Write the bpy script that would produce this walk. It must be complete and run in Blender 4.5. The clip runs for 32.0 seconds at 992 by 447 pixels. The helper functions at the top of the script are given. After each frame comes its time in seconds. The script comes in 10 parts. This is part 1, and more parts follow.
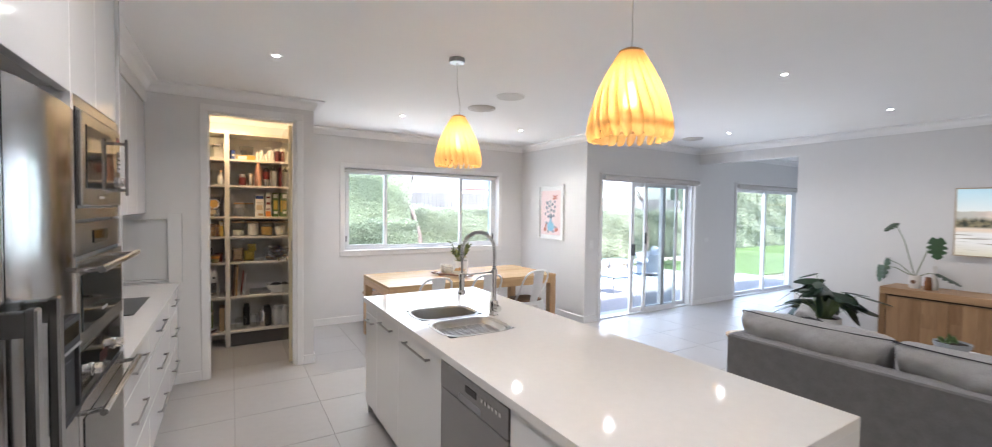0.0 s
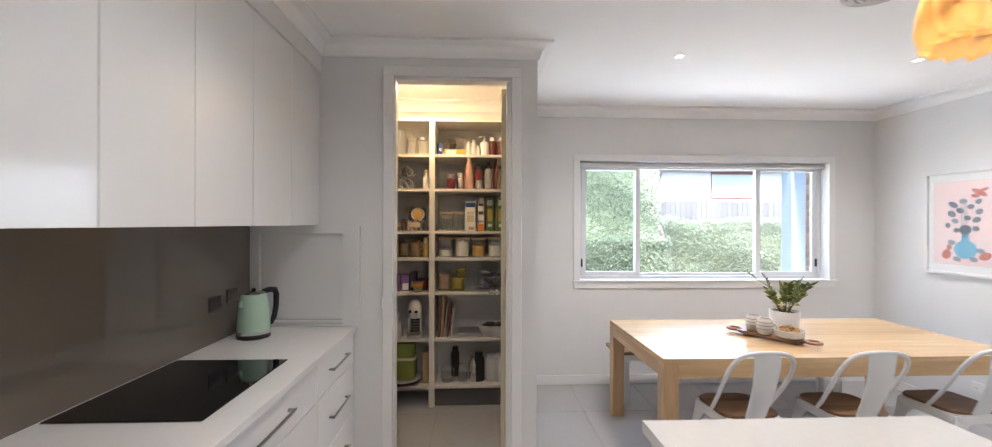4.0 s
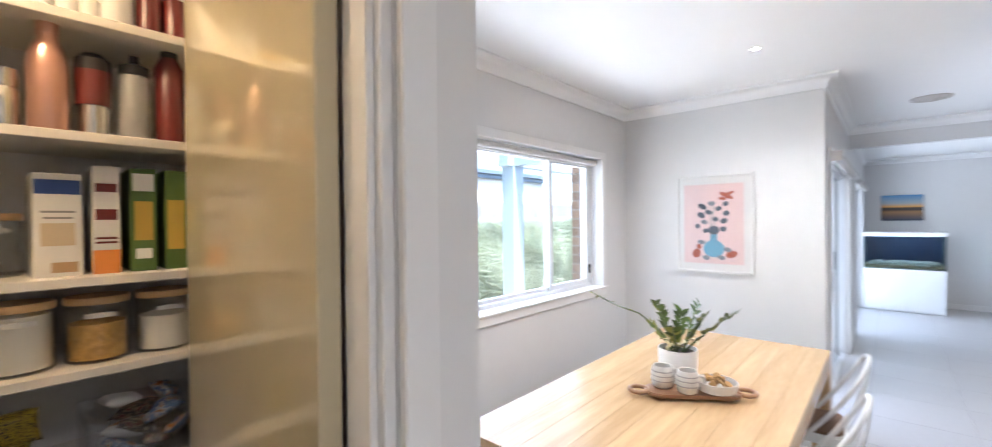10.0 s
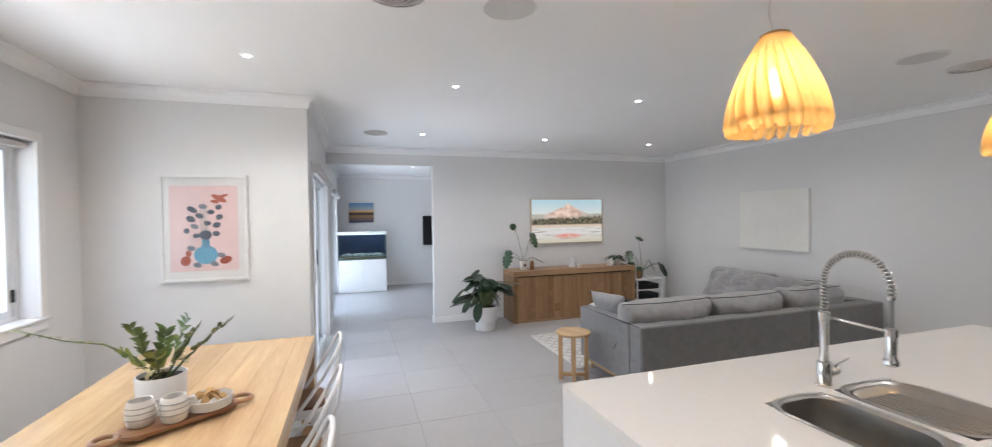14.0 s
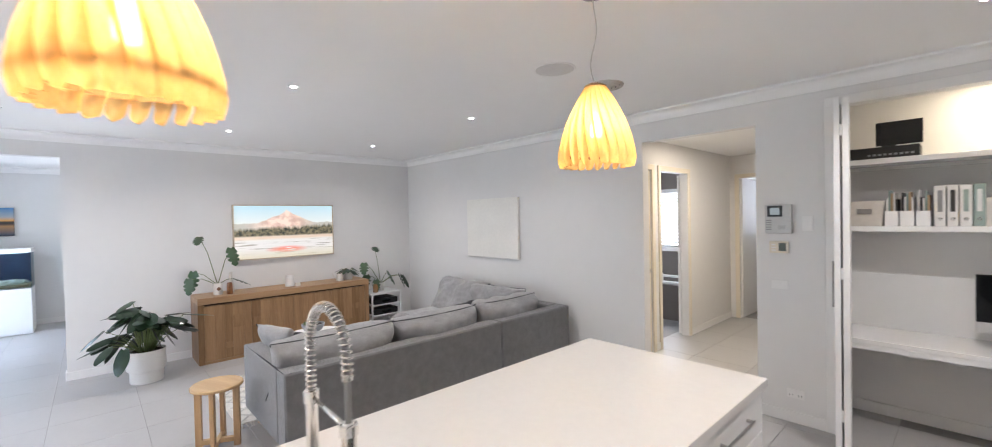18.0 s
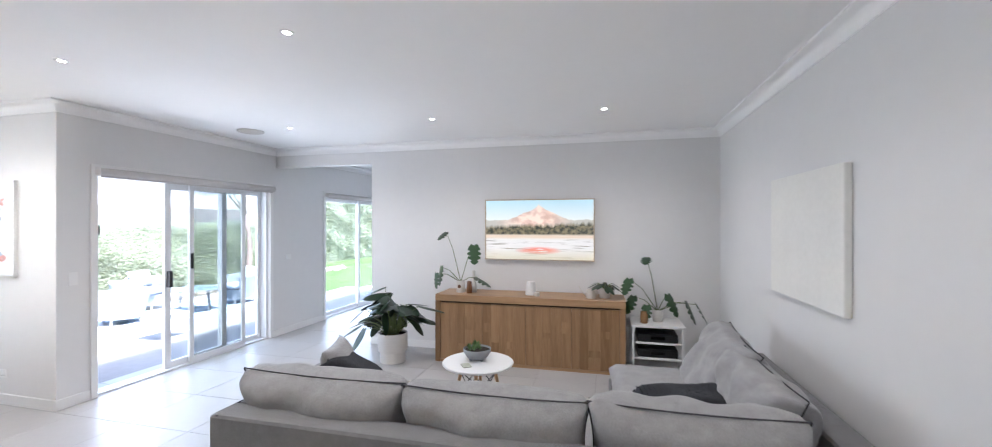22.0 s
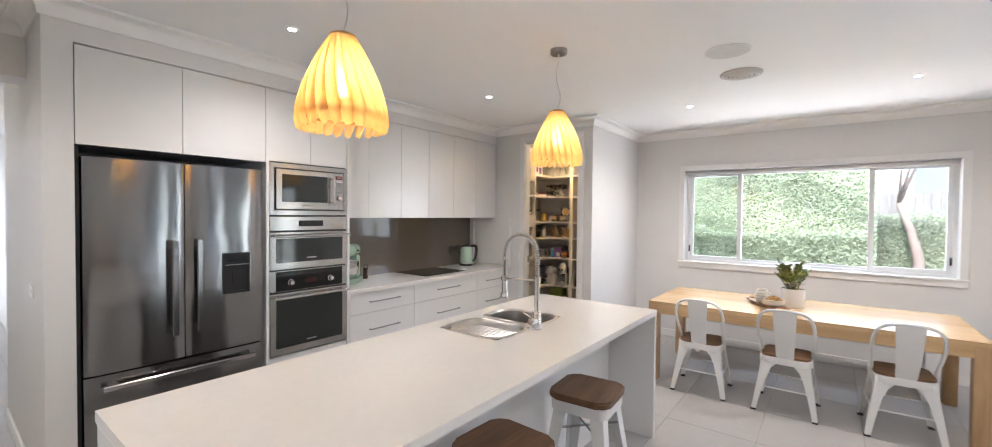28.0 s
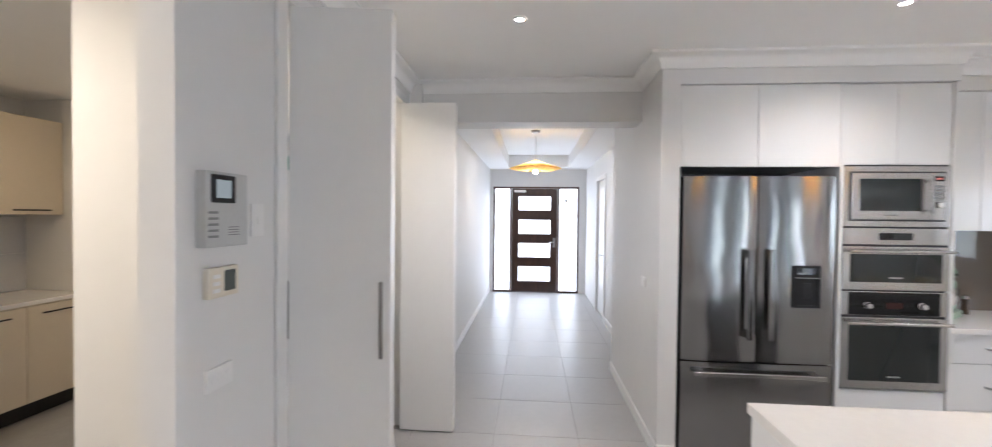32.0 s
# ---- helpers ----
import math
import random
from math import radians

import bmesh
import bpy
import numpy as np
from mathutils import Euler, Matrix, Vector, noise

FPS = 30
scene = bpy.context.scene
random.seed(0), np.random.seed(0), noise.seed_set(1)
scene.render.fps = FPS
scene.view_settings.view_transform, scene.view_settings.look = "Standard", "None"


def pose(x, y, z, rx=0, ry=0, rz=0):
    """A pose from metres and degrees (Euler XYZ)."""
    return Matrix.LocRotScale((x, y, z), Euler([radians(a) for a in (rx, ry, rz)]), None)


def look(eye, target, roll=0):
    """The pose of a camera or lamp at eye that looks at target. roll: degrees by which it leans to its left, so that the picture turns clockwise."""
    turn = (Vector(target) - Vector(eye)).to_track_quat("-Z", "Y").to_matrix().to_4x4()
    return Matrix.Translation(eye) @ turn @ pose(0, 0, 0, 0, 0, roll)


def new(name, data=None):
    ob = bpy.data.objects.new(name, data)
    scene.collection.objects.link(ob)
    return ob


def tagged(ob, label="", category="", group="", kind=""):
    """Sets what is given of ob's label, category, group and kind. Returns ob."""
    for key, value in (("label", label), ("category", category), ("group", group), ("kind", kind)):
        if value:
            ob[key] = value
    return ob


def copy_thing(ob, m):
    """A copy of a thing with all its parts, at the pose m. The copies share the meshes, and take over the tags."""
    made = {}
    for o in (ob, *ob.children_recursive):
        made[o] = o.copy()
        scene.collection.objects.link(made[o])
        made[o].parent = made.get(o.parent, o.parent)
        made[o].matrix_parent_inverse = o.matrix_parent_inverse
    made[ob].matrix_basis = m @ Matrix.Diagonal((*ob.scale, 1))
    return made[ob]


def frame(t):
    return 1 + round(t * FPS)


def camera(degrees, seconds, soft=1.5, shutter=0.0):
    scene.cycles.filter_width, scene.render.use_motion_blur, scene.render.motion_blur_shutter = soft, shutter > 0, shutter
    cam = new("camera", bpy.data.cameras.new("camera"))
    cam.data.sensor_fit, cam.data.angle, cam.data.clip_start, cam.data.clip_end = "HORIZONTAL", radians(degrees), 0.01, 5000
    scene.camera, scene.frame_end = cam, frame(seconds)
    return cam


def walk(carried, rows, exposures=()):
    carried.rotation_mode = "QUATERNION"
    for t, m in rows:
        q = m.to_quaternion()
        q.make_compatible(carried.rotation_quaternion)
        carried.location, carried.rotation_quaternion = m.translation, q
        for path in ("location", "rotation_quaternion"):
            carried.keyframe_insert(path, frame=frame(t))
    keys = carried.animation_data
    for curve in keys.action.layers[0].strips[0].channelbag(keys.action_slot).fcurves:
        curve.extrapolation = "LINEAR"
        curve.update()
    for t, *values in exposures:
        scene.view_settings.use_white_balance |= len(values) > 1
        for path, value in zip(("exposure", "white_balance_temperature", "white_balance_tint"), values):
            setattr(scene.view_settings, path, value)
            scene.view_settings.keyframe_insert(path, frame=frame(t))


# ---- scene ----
PATH = [
    (0, (0.106, 0.206, 1.608), (1.14, 1.916, 1.541), 0.8),
    (0.5, (0.192, 0.272, 1.601), (1.014, 2.094, 1.532), 0.6),
    (1, (0.291, 0.441, 1.615), (0.868, 2.354, 1.548), 0.5),
    (1.5, (0.386, 0.652, 1.624), (0.732, 2.621, 1.559), 0.4),
    (2, (0.449, 0.919, 1.624), (0.629, 2.91, 1.556), 0.5),
    (2.5, (0.466, 1.185, 1.604), (0.591, 3.18, 1.547), 0.5),
    (4.5, (0.443, 2.658, 1.539), (0.481, 4.658, 1.546), -0.2),
    (5, (0.454, 3.068, 1.549), (0.303, 5.062, 1.549), -0.1),
    (5.5, (0.479, 3.444, 1.548), (0.138, 5.412, 1.55), -0.3),
    (6, (0.507, 3.779, 1.529), (-0.03, 5.705, 1.544), -0.2),
    (6.5, (0.538, 4.045, 1.534), (-0.176, 5.912, 1.552), -0.1),
    (7, (0.576, 4.235, 1.542), (-0.282, 6.041, 1.57), 0.0),
    (7.5, (0.598, 4.324, 1.526), (-0.298, 6.114, 1.57), -0.1),
    (8, (0.573, 4.336, 1.539), (-0.209, 6.177, 1.579), -0.1),
    (8.5, (0.487, 4.319, 1.584), (0.268, 6.291, 1.575), 0.1),
    (9, (0.429, 4.369, 1.591), (0.887, 6.316, 1.583), -0.1),
    (9.5, (0.33, 4.458, 1.583), (1.399, 6.148, 1.598), -0.2),
    (10, (0.304, 4.477, 1.608), (1.792, 5.813, 1.594), -0.6),
    (10.5, (0.317, 4.516, 1.575), (2.029, 5.55, 1.571), -0.3),
    (11, (0.305, 4.481, 1.603), (2.151, 5.249, 1.586), -0.6),
    (11.5, (0.31, 4.453, 1.613), (2.23, 5.013, 1.595), -0.6),
    (12, (0.319, 4.445, 1.616), (2.284, 4.813, 1.598), -0.7),
    (12.5, (0.314, 4.457, 1.619), (2.307, 4.616, 1.598), -0.8),
    (13, (0.305, 4.462, 1.626), (2.302, 4.358, 1.599), -0.8),
    (13.5, (0.299, 4.454, 1.626), (2.268, 4.101, 1.596), -0.9),
    (14, (0.293, 4.458, 1.618), (2.196, 3.842, 1.588), -0.8),
    (14.5, (0.278, 4.461, 1.618), (2.089, 3.612, 1.586), -0.9),
    (15, (0.269, 4.445, 1.607), (1.939, 3.344, 1.578), -1.1),
    (15.5, (0.245, 4.337, 1.638), (1.769, 3.042, 1.6), -0.9),
    (17.5, (0.300, 3.481, 1.695), (1.697, 2.052, 1.645), -1.4),
    (18, (0.352, 3.073, 1.676), (1.821, 1.716, 1.645), -1.2),
    (18.5, (0.461, 2.708, 1.672), (2.038, 1.479, 1.638), -1.1),
    (19, (0.545, 2.268, 1.674), (2.248, 1.217, 1.648), -1.0),
    (19.5, (0.626, 1.797, 1.674), (2.451, 0.979, 1.645), -1.5),
    (20, (0.74, 1.412, 1.634), (2.658, 0.844, 1.629), -0.9),
    (20.5, (0.859, 1.049, 1.622), (2.833, 0.724, 1.622), -0.7),
    (21, (1.118, 0.671, 1.61), (3.118, 0.655, 1.612), -0.5),
    (21.5, (1.349, 0.466, 1.622), (3.336, 0.689, 1.618), -0.4),
    (22, (1.666, 0.252, 1.608), (3.606, 0.742, 1.609), -0.0),
    (22.5, (1.944, 0.091, 1.624), (3.811, 0.808, 1.622), 0.1),
    (23, (2.163, -0.034, 1.609), (3.9, 0.957, 1.604), 0.3),
    (23.5, (2.377, -0.123, 1.622), (3.888, 1.186, 1.61), 0.4),
    (24, (2.564, -0.203, 1.607), (3.725, 1.425, 1.587), 0.5),
    (24.5, (2.653, -0.149, 1.603), (3.372, 1.716, 1.574), 0.7),
    (25, (2.758, -0.107, 1.619), (2.984, 1.88, 1.575), 0.7),
    (25.5, (2.812, -0.07, 1.59), (2.645, 1.923, 1.547), 0.7),
    (26, (2.857, -0.008, 1.571), (2.36, 1.929, 1.533), 0.6),
    (26.5, (2.897, 0.061, 1.59), (2.151, 1.916, 1.542), 0.8),
    (28.5, (2.92, 0.583, 1.579), (1.592, 2.077, 1.541), 0.4),
    (29, (2.905, 0.614, 1.577), (1.469, 2.006, 1.542), 0.3),
    (29.5, (2.884, 0.609, 1.572), (1.341, 1.881, 1.54), 0.3),
    (30, (2.851, 0.575, 1.566), (1.155, 1.635, 1.54), 0.4),
    (30.5, (2.826, 0.487, 1.583), (0.974, 1.241, 1.551), 0.3),
    (31, (2.778, 0.339, 1.591), (0.813, 0.713, 1.559), 0.3),
    (31.5, (2.743, 0.178, 1.6), (0.745, 0.278, 1.567), 0.4),
    (32, (2.676, 0.008, 1.6), (0.683, -0.155, 1.564), 0.6),
]
cam = camera(97.2, 32.0, soft=1.0, shutter=0.4)
walk(cam, [(t, look(eye, target, roll)) for t, eye, target, roll in PATH], [(0, 2.84, 5750, 13), (1, 2.79, 5750, 13), (2, 2.72, 5700, 13), (5, 2.9, 5800, 13), (6.4, 3.1, 5700, 13), (7.8, 3.15, 5600, 13), (9.2, 3.18, 5550, 13), (10, 2.95, 5550, 13), (11, 2.74, 5600, 13), (12, 2.63, 5700, 13), (13.5, 2.62, 5800, 12), (15, 2.74, 5800, 12), (18, 3.08, 5800, 13), (19, 3.05, 5700, 13), (21, 3.05, 5600, 13), (22.5, 3.16, 5600, 13), (23.5, 3.2, 5750, 13), (24.5, 3.15, 6050, 13), (26, 2.85, 6150, 13), (29, 2.92, 5800, 13), (32, 3.0, 5700, 13)])

SKY_POWER, SUN_POWER = 0.15, 3.8
WINDOW_POWER, LAMPS = 0.17, 0.34
SCREEN = 0.06

# ---------------------------------------------------------------- world, sun and large lights
world = bpy.data.worlds.new("world")
scene.world = world
world.use_nodes = True
wn, wl = world.node_tree.nodes, world.node_tree.links
sky = wn.new("ShaderNodeTexSky")
sky.sky_type, sky.sun_disc = "NISHITA", False
sky.sun_elevation, sky.sun_rotation = radians(70), radians(167)
sky.air_density, sky.dust_density = 1.0, 2.5
wl.new(sky.outputs[0], wn["Background"].inputs[0])
wn["Background"].inputs[1].default_value = SKY_POWER


def lamp(name, kind, m, energy, color=(1, 1, 1), **kw):
    d = bpy.data.lights.new(name, kind)
    d.energy, d.color = energy, color
    for k, v in kw.items():
        if k == "size":
            d.size = v
        elif k == "size_y":
            d.shape, d.size_y = "RECTANGLE", v
        elif k == "disk":
            d.shape, d.size = "DISK", v
        elif k == "radius":
            d.shadow_soft_size = v
        elif k == "angle":
            d.angle = v
        elif k == "spot":
            d.spot_size, d.spot_blend = v, 0.9
        elif k == "spread":
            d.spread = v
    o = new(name, d)
    o.matrix_basis = m
    return o


# soft high sun behind thin cloud, from over the house towards the garden
sun = lamp("sun", "SUN", look((0, 0, 20), (1.7, 7.1, 0)), SUN_POWER, (1.0, 0.96, 0.90), angle=radians(8))

# ---------------------------------------------------------------- materials
def shader(name):
    m = bpy.data.materials.new(name)
    m.use_nodes = True
    nt = m.node_tree
    return m, nt, nt.nodes["Principled BSDF"]


def mat(name, color, rough=0.5, metal=0.0, var=0.06, scale=6.0, bump=0.0, bscale=120.0, coat=0.0, stretch=(1, 1, 1), rvar=0.0, spread=0.0, trans=0.0, ior=1.45, emit=None, power=0.0, sheen=0.0):
    """A procedural surface: base colour with large stains and fine grain, optional relief, coat and per-object spread."""
    m, nt, b = shader(name)
    n, l = nt.nodes, nt.links
    b.inputs["Roughness"].default_value = rough
    b.inputs["Metallic"].default_value = metal
    b.inputs["Coat Weight"].default_value = coat
    b.inputs["Coat Roughness"].default_value = 0.06
    b.inputs["Transmission Weight"].default_value = trans
    b.inputs["IOR"].default_value = ior
    b.inputs["Sheen Weight"].default_value = sheen
    b.inputs["Base Color"].default_value = (*color, 1)
    if emit:
        b.inputs["Emission Color"].default_value = (*emit, 1)
        b.inputs["Emission Strength"].default_value = power
    tc = n.new("ShaderNodeTexCoord")
    mp = n.new("ShaderNodeMapping")
    mp.inputs["Scale"].default_value = stretch
    l.new(tc.outputs["Object"], mp.inputs["Vector"])
    if var or rvar:
        t1 = n.new("ShaderNodeTexNoise")
        t1.inputs["Scale"].default_value, t1.inputs["Detail"].default_value = scale, 6
        t2 = n.new("ShaderNodeTexNoise")
        t2.inputs["Scale"].default_value, t2.inputs["Detail"].default_value = scale * 9, 4
        for t in (t1, t2):
            l.new(mp.outputs[0], t.inputs["Vector"])
        mixv = n.new("ShaderNodeMix")
        mixv.inputs[0].default_value = 0.4
        l.new(t1.outputs[0], mixv.inputs[2]), l.new(t2.outputs[0], mixv.inputs[3])
        fac = mixv.outputs[0]
        if spread:
            oi = n.new("ShaderNodeObjectInfo")
            ma = n.new("ShaderNodeMath")
            ma.operation = "MULTIPLY_ADD"
            ma.inputs[1].default_value = spread
            l.new(oi.outputs["Random"], ma.inputs[0]), l.new(fac, ma.inputs[2])
            mb = n.new("ShaderNodeMath")
            mb.inputs[1].default_value = -spread / 2
            l.new(ma.outputs[0], mb.inputs[0])
            fac = mb.outputs[0]
        if var:
            cr = n.new("ShaderNodeValToRGB")
            cr.color_ramp.elements[0].position, cr.color_ramp.elements[1].position = 0.25, 0.75
            cr.color_ramp.elements[0].color = (*[max(0, c * (1 - var)) for c in color], 1)
            cr.color_ramp.elements[1].color = (*[min(1, c * (1 + var)) for c in color], 1)
            l.new(fac, cr.inputs[0]), l.new(cr.outputs[0], b.inputs["Base Color"])
        if rvar:
            mr = n.new("ShaderNodeMapRange")
            mr.inputs[3].default_value, mr.inputs[4].default_value = max(0.02, rough - rvar), rough + rvar
            l.new(fac, mr.inputs[0]), l.new(mr.outputs[0], b.inputs["Roughness"])
    if bump:
        tb = n.new("ShaderNodeTexNoise")
        tb.inputs["Scale"].default_value, tb.inputs["Detail"].default_value = bscale, 3
        l.new(mp.outputs[0], tb.inputs["Vector"])
        bp = n.new("ShaderNodeBump")
        bp.inputs["Strength"].default_value, bp.inputs["Distance"].default_value = bump, 0.004
        l.new(tb.outputs[0], bp.inputs["Height"]), l.new(bp.outputs[0], b.inputs["Normal"])
    return m


def wood(name, dark, light, axis="x", scale=1.0, rough=0.45, spread=0.5, knots=0.5):
    """Long-grained timber: stretched noise rings in two sizes, and a tone of its own for each board."""
    m, nt, b = shader(name)
    n, l = nt.nodes, nt.links
    tc, mp, oi = n.new("ShaderNodeTexCoord"), n.new("ShaderNodeMapping"), n.new("ShaderNodeObjectInfo")
    s = {"x": (1.2, 14, 14), "y": (14, 1.2, 14), "z": (14, 14, 1.2)}[axis]
    mp.inputs["Scale"].default_value = [v * scale for v in s]
    l.new(tc.outputs["Object"], mp.inputs["Vector"])
    sh = n.new("ShaderNodeVectorMath")
    sh.operation = "MULTIPLY_ADD"
    cb = n.new("ShaderNodeCombineXYZ")
    for i in range(3):
        l.new(oi.outputs["Random"], cb.inputs[i])
    sh.inputs[1].default_value = (37, 53, 71)
    l.new(cb.outputs[0], sh.inputs[0]), l.new(mp.outputs[0], sh.inputs[2])
    t1, t2 = n.new("ShaderNodeTexNoise"), n.new("ShaderNodeTexNoise")
    t1.inputs["Scale"].default_value, t1.inputs["Detail"].default_value, t1.inputs["Distortion"].default_value = 1.0, 8, knots
    t2.inputs["Scale"].default_value, t2.inputs["Detail"].default_value = 7.0, 3
    l.new(sh.outputs[0], t1.inputs["Vector"]), l.new(sh.outputs[0], t2.inputs["Vector"])
    mx = n.new("ShaderNodeMix")
    mx.inputs[0].default_value = 0.3
    l.new(t1.outputs[0], mx.inputs[2]), l.new(t2.outputs[0], mx.inputs[3])
    ad = n.new("ShaderNodeMath")
    ad.operation = "MULTIPLY_ADD"
    ad.inputs[1].default_value = spread * 0.5
    l.new(oi.outputs["Random"], ad.inputs[0]), l.new(mx.outputs[0], ad.inputs[2])
    sb = n.new("ShaderNodeMath")
    sb.inputs[1].default_value = -spread * 0.25
    l.new(ad.outputs[0], sb.inputs[0])
    cr = n.new("ShaderNodeValToRGB")
    cr.color_ramp.elements[0].position, cr.color_ramp.elements[1].position = 0.3, 0.72
    cr.color_ramp.elements[0].color, cr.color_ramp.elements[1].color = (*dark, 1), (*light, 1)
    l.new(sb.outputs[0], cr.inputs[0]), l.new(cr.outputs[0], b.inputs["Base Color"])
    bp = n.new("ShaderNodeBump")
    bp.inputs["Strength"].default_value, bp.inputs["Distance"].default_value = 0.12, 0.002
    l.new(mx.outputs[0], bp.inputs["Height"]), l.new(bp.outputs[0], b.inputs["Normal"])
    b.inputs["Roughness"].default_value = rough
    return m


def brushed(name, color, rough, axis, vary=0.035):
    """Brushed steel with streaks along one axis."""
    m, nt, b = shader(name)
    n, l = nt.nodes, nt.links
    tc, mp, t = n.new("ShaderNodeTexCoord"), n.new("ShaderNodeMapping"), n.new("ShaderNodeTexNoise")
    mp.inputs["Scale"].default_value = {"x": (2, 240, 240), "y": (240, 2, 240), "z": (240, 240, 2)}[axis]
    t.inputs["Detail"].default_value, t.inputs["Scale"].default_value = 3, 1
    l.new(tc.outputs["Object"], mp.inputs["Vector"]), l.new(mp.outputs[0], t.inputs["Vector"])
    mr = n.new("ShaderNodeMapRange")
    mr.inputs[3].default_value, mr.inputs[4].default_value = rough - vary / 2, rough + vary / 2
    l.new(t.outputs[0], mr.inputs[0]), l.new(mr.outputs[0], b.inputs["Roughness"])
    tg = n.new("ShaderNodeTangent")
    tg.direction_type, tg.axis = "RADIAL", "Z"
    l.new(tg.outputs[0], b.inputs["Tangent"])
    b.inputs["Anisotropic"].default_value, b.inputs["Anisotropic Rotation"].default_value = 0.8, 0.25
    b.inputs["Base Color"].default_value, b.inputs["Metallic"].default_value = (*color, 1), 1.0
    wv, bp = n.new("ShaderNodeTexNoise"), n.new("ShaderNodeBump")
    wv.inputs["Scale"].default_value, wv.inputs["Detail"].default_value = 2.6, 1
    bp.inputs["Strength"].default_value, bp.inputs["Distance"].default_value = 0.35, 0.02
    l.new(tc.outputs["Object"], wv.inputs["Vector"]), l.new(wv.outputs[0], bp.inputs["Height"]), l.new(bp.outputs[0], b.inputs["Normal"])
    return m


def glass(name, color=(0.95, 0.98, 0.97), rough=0.0, ior=1.45):
    m, nt, b = shader(name)
    b.inputs["Base Color"].default_value = (*color, 1)
    b.inputs["Transmission Weight"].default_value, b.inputs["Roughness"].default_value, b.inputs["IOR"].default_value = 1.0, rough, ior
    return m


def pane(name, tint=(0.90, 0.92, 0.92), slant=0.55, base=0.03, power=4.0):
    """Thin window glass: mostly clear, with a share of mirror that grows at a slant."""
    m = bpy.data.materials.new(name)
    m.use_nodes = True
    n, l = m.node_tree.nodes, m.node_tree.links
    n.clear()
    out, mixs, tr, gl, lw, pw, ml = (n.new(k) for k in ("ShaderNodeOutputMaterial", "ShaderNodeMixShader", "ShaderNodeBsdfTransparent", "ShaderNodeBsdfGlossy", "ShaderNodeLayerWeight", "ShaderNodeMath", "ShaderNodeMath"))
    tr.inputs[0].default_value, gl.inputs[1].default_value = (*tint, 1), 0.02
    lw.inputs[0].default_value = 0.5
    pw.operation, pw.inputs[1].default_value = "POWER", power
    ml.operation, ml.inputs[1].default_value, ml.inputs[2].default_value = "MULTIPLY_ADD", slant, base
    l.new(lw.outputs["Facing"], pw.inputs[0]), l.new(pw.outputs[0], ml.inputs[0]), l.new(ml.outputs[0], mixs.inputs[0])
    l.new(tr.outputs[0], mixs.inputs[1]), l.new(gl.outputs[0], mixs.inputs[2]), l.new(mixs.outputs[0], out.inputs[0])
    return m


def glow(name, color, power):
    m = bpy.data.materials.new(name)
    m.use_nodes = True
    n, l = m.node_tree.nodes, m.node_tree.links
    n.clear()
    out, em = n.new("ShaderNodeOutputMaterial"), n.new("ShaderNodeEmission")
    em.inputs[0].default_value, em.inputs[1].default_value = (*color, 1), power
    l.new(em.outputs[0], out.inputs[0])
    return m


def veneer_shade(name):
    """Thin pale veneer of a lamp: light passes through it."""
    m = bpy.data.materials.new(name)
    m.use_nodes = True
    n, l = m.node_tree.nodes, m.node_tree.links
    n.clear()
    out, mx, df, tl = (n.new(k) for k in ("ShaderNodeOutputMaterial", "ShaderNodeMixShader", "ShaderNodeBsdfDiffuse", "ShaderNodeBsdfTranslucent"))
    tc, mp, t, cr = (n.new(k) for k in ("ShaderNodeTexCoord", "ShaderNodeMapping", "ShaderNodeTexNoise", "ShaderNodeValToRGB"))
    mp.inputs["Scale"].default_value = (60, 60, 3)
    l.new(tc.outputs["Object"], mp.inputs[0]), l.new(mp.outputs[0], t.inputs["Vector"])
    cr.color_ramp.elements[0].color, cr.color_ramp.elements[1].color = (0.82, 0.56, 0.22, 1), (0.93, 0.71, 0.36, 1)
    l.new(t.outputs[0], cr.inputs[0]), l.new(cr.outputs[0], tl.inputs[0]), l.new(cr.outputs[0], df.inputs[0])
    mx.inputs[0].default_value = 0.6
    mt, tp = n.new("ShaderNodeMixShader"), n.new("ShaderNodeBsdfTransparent")
    tp.inputs[0].default_value, mt.inputs[0].default_value = (1.0, 0.80, 0.45, 1), 0.08
    l.new(df.outputs[0], mx.inputs[1]), l.new(tl.outputs[0], mx.inputs[2])
    l.new(mx.outputs[0], mt.inputs[1]), l.new(tp.outputs[0], mt.inputs[2]), l.new(mt.outputs[0], out.inputs[0])
    return m


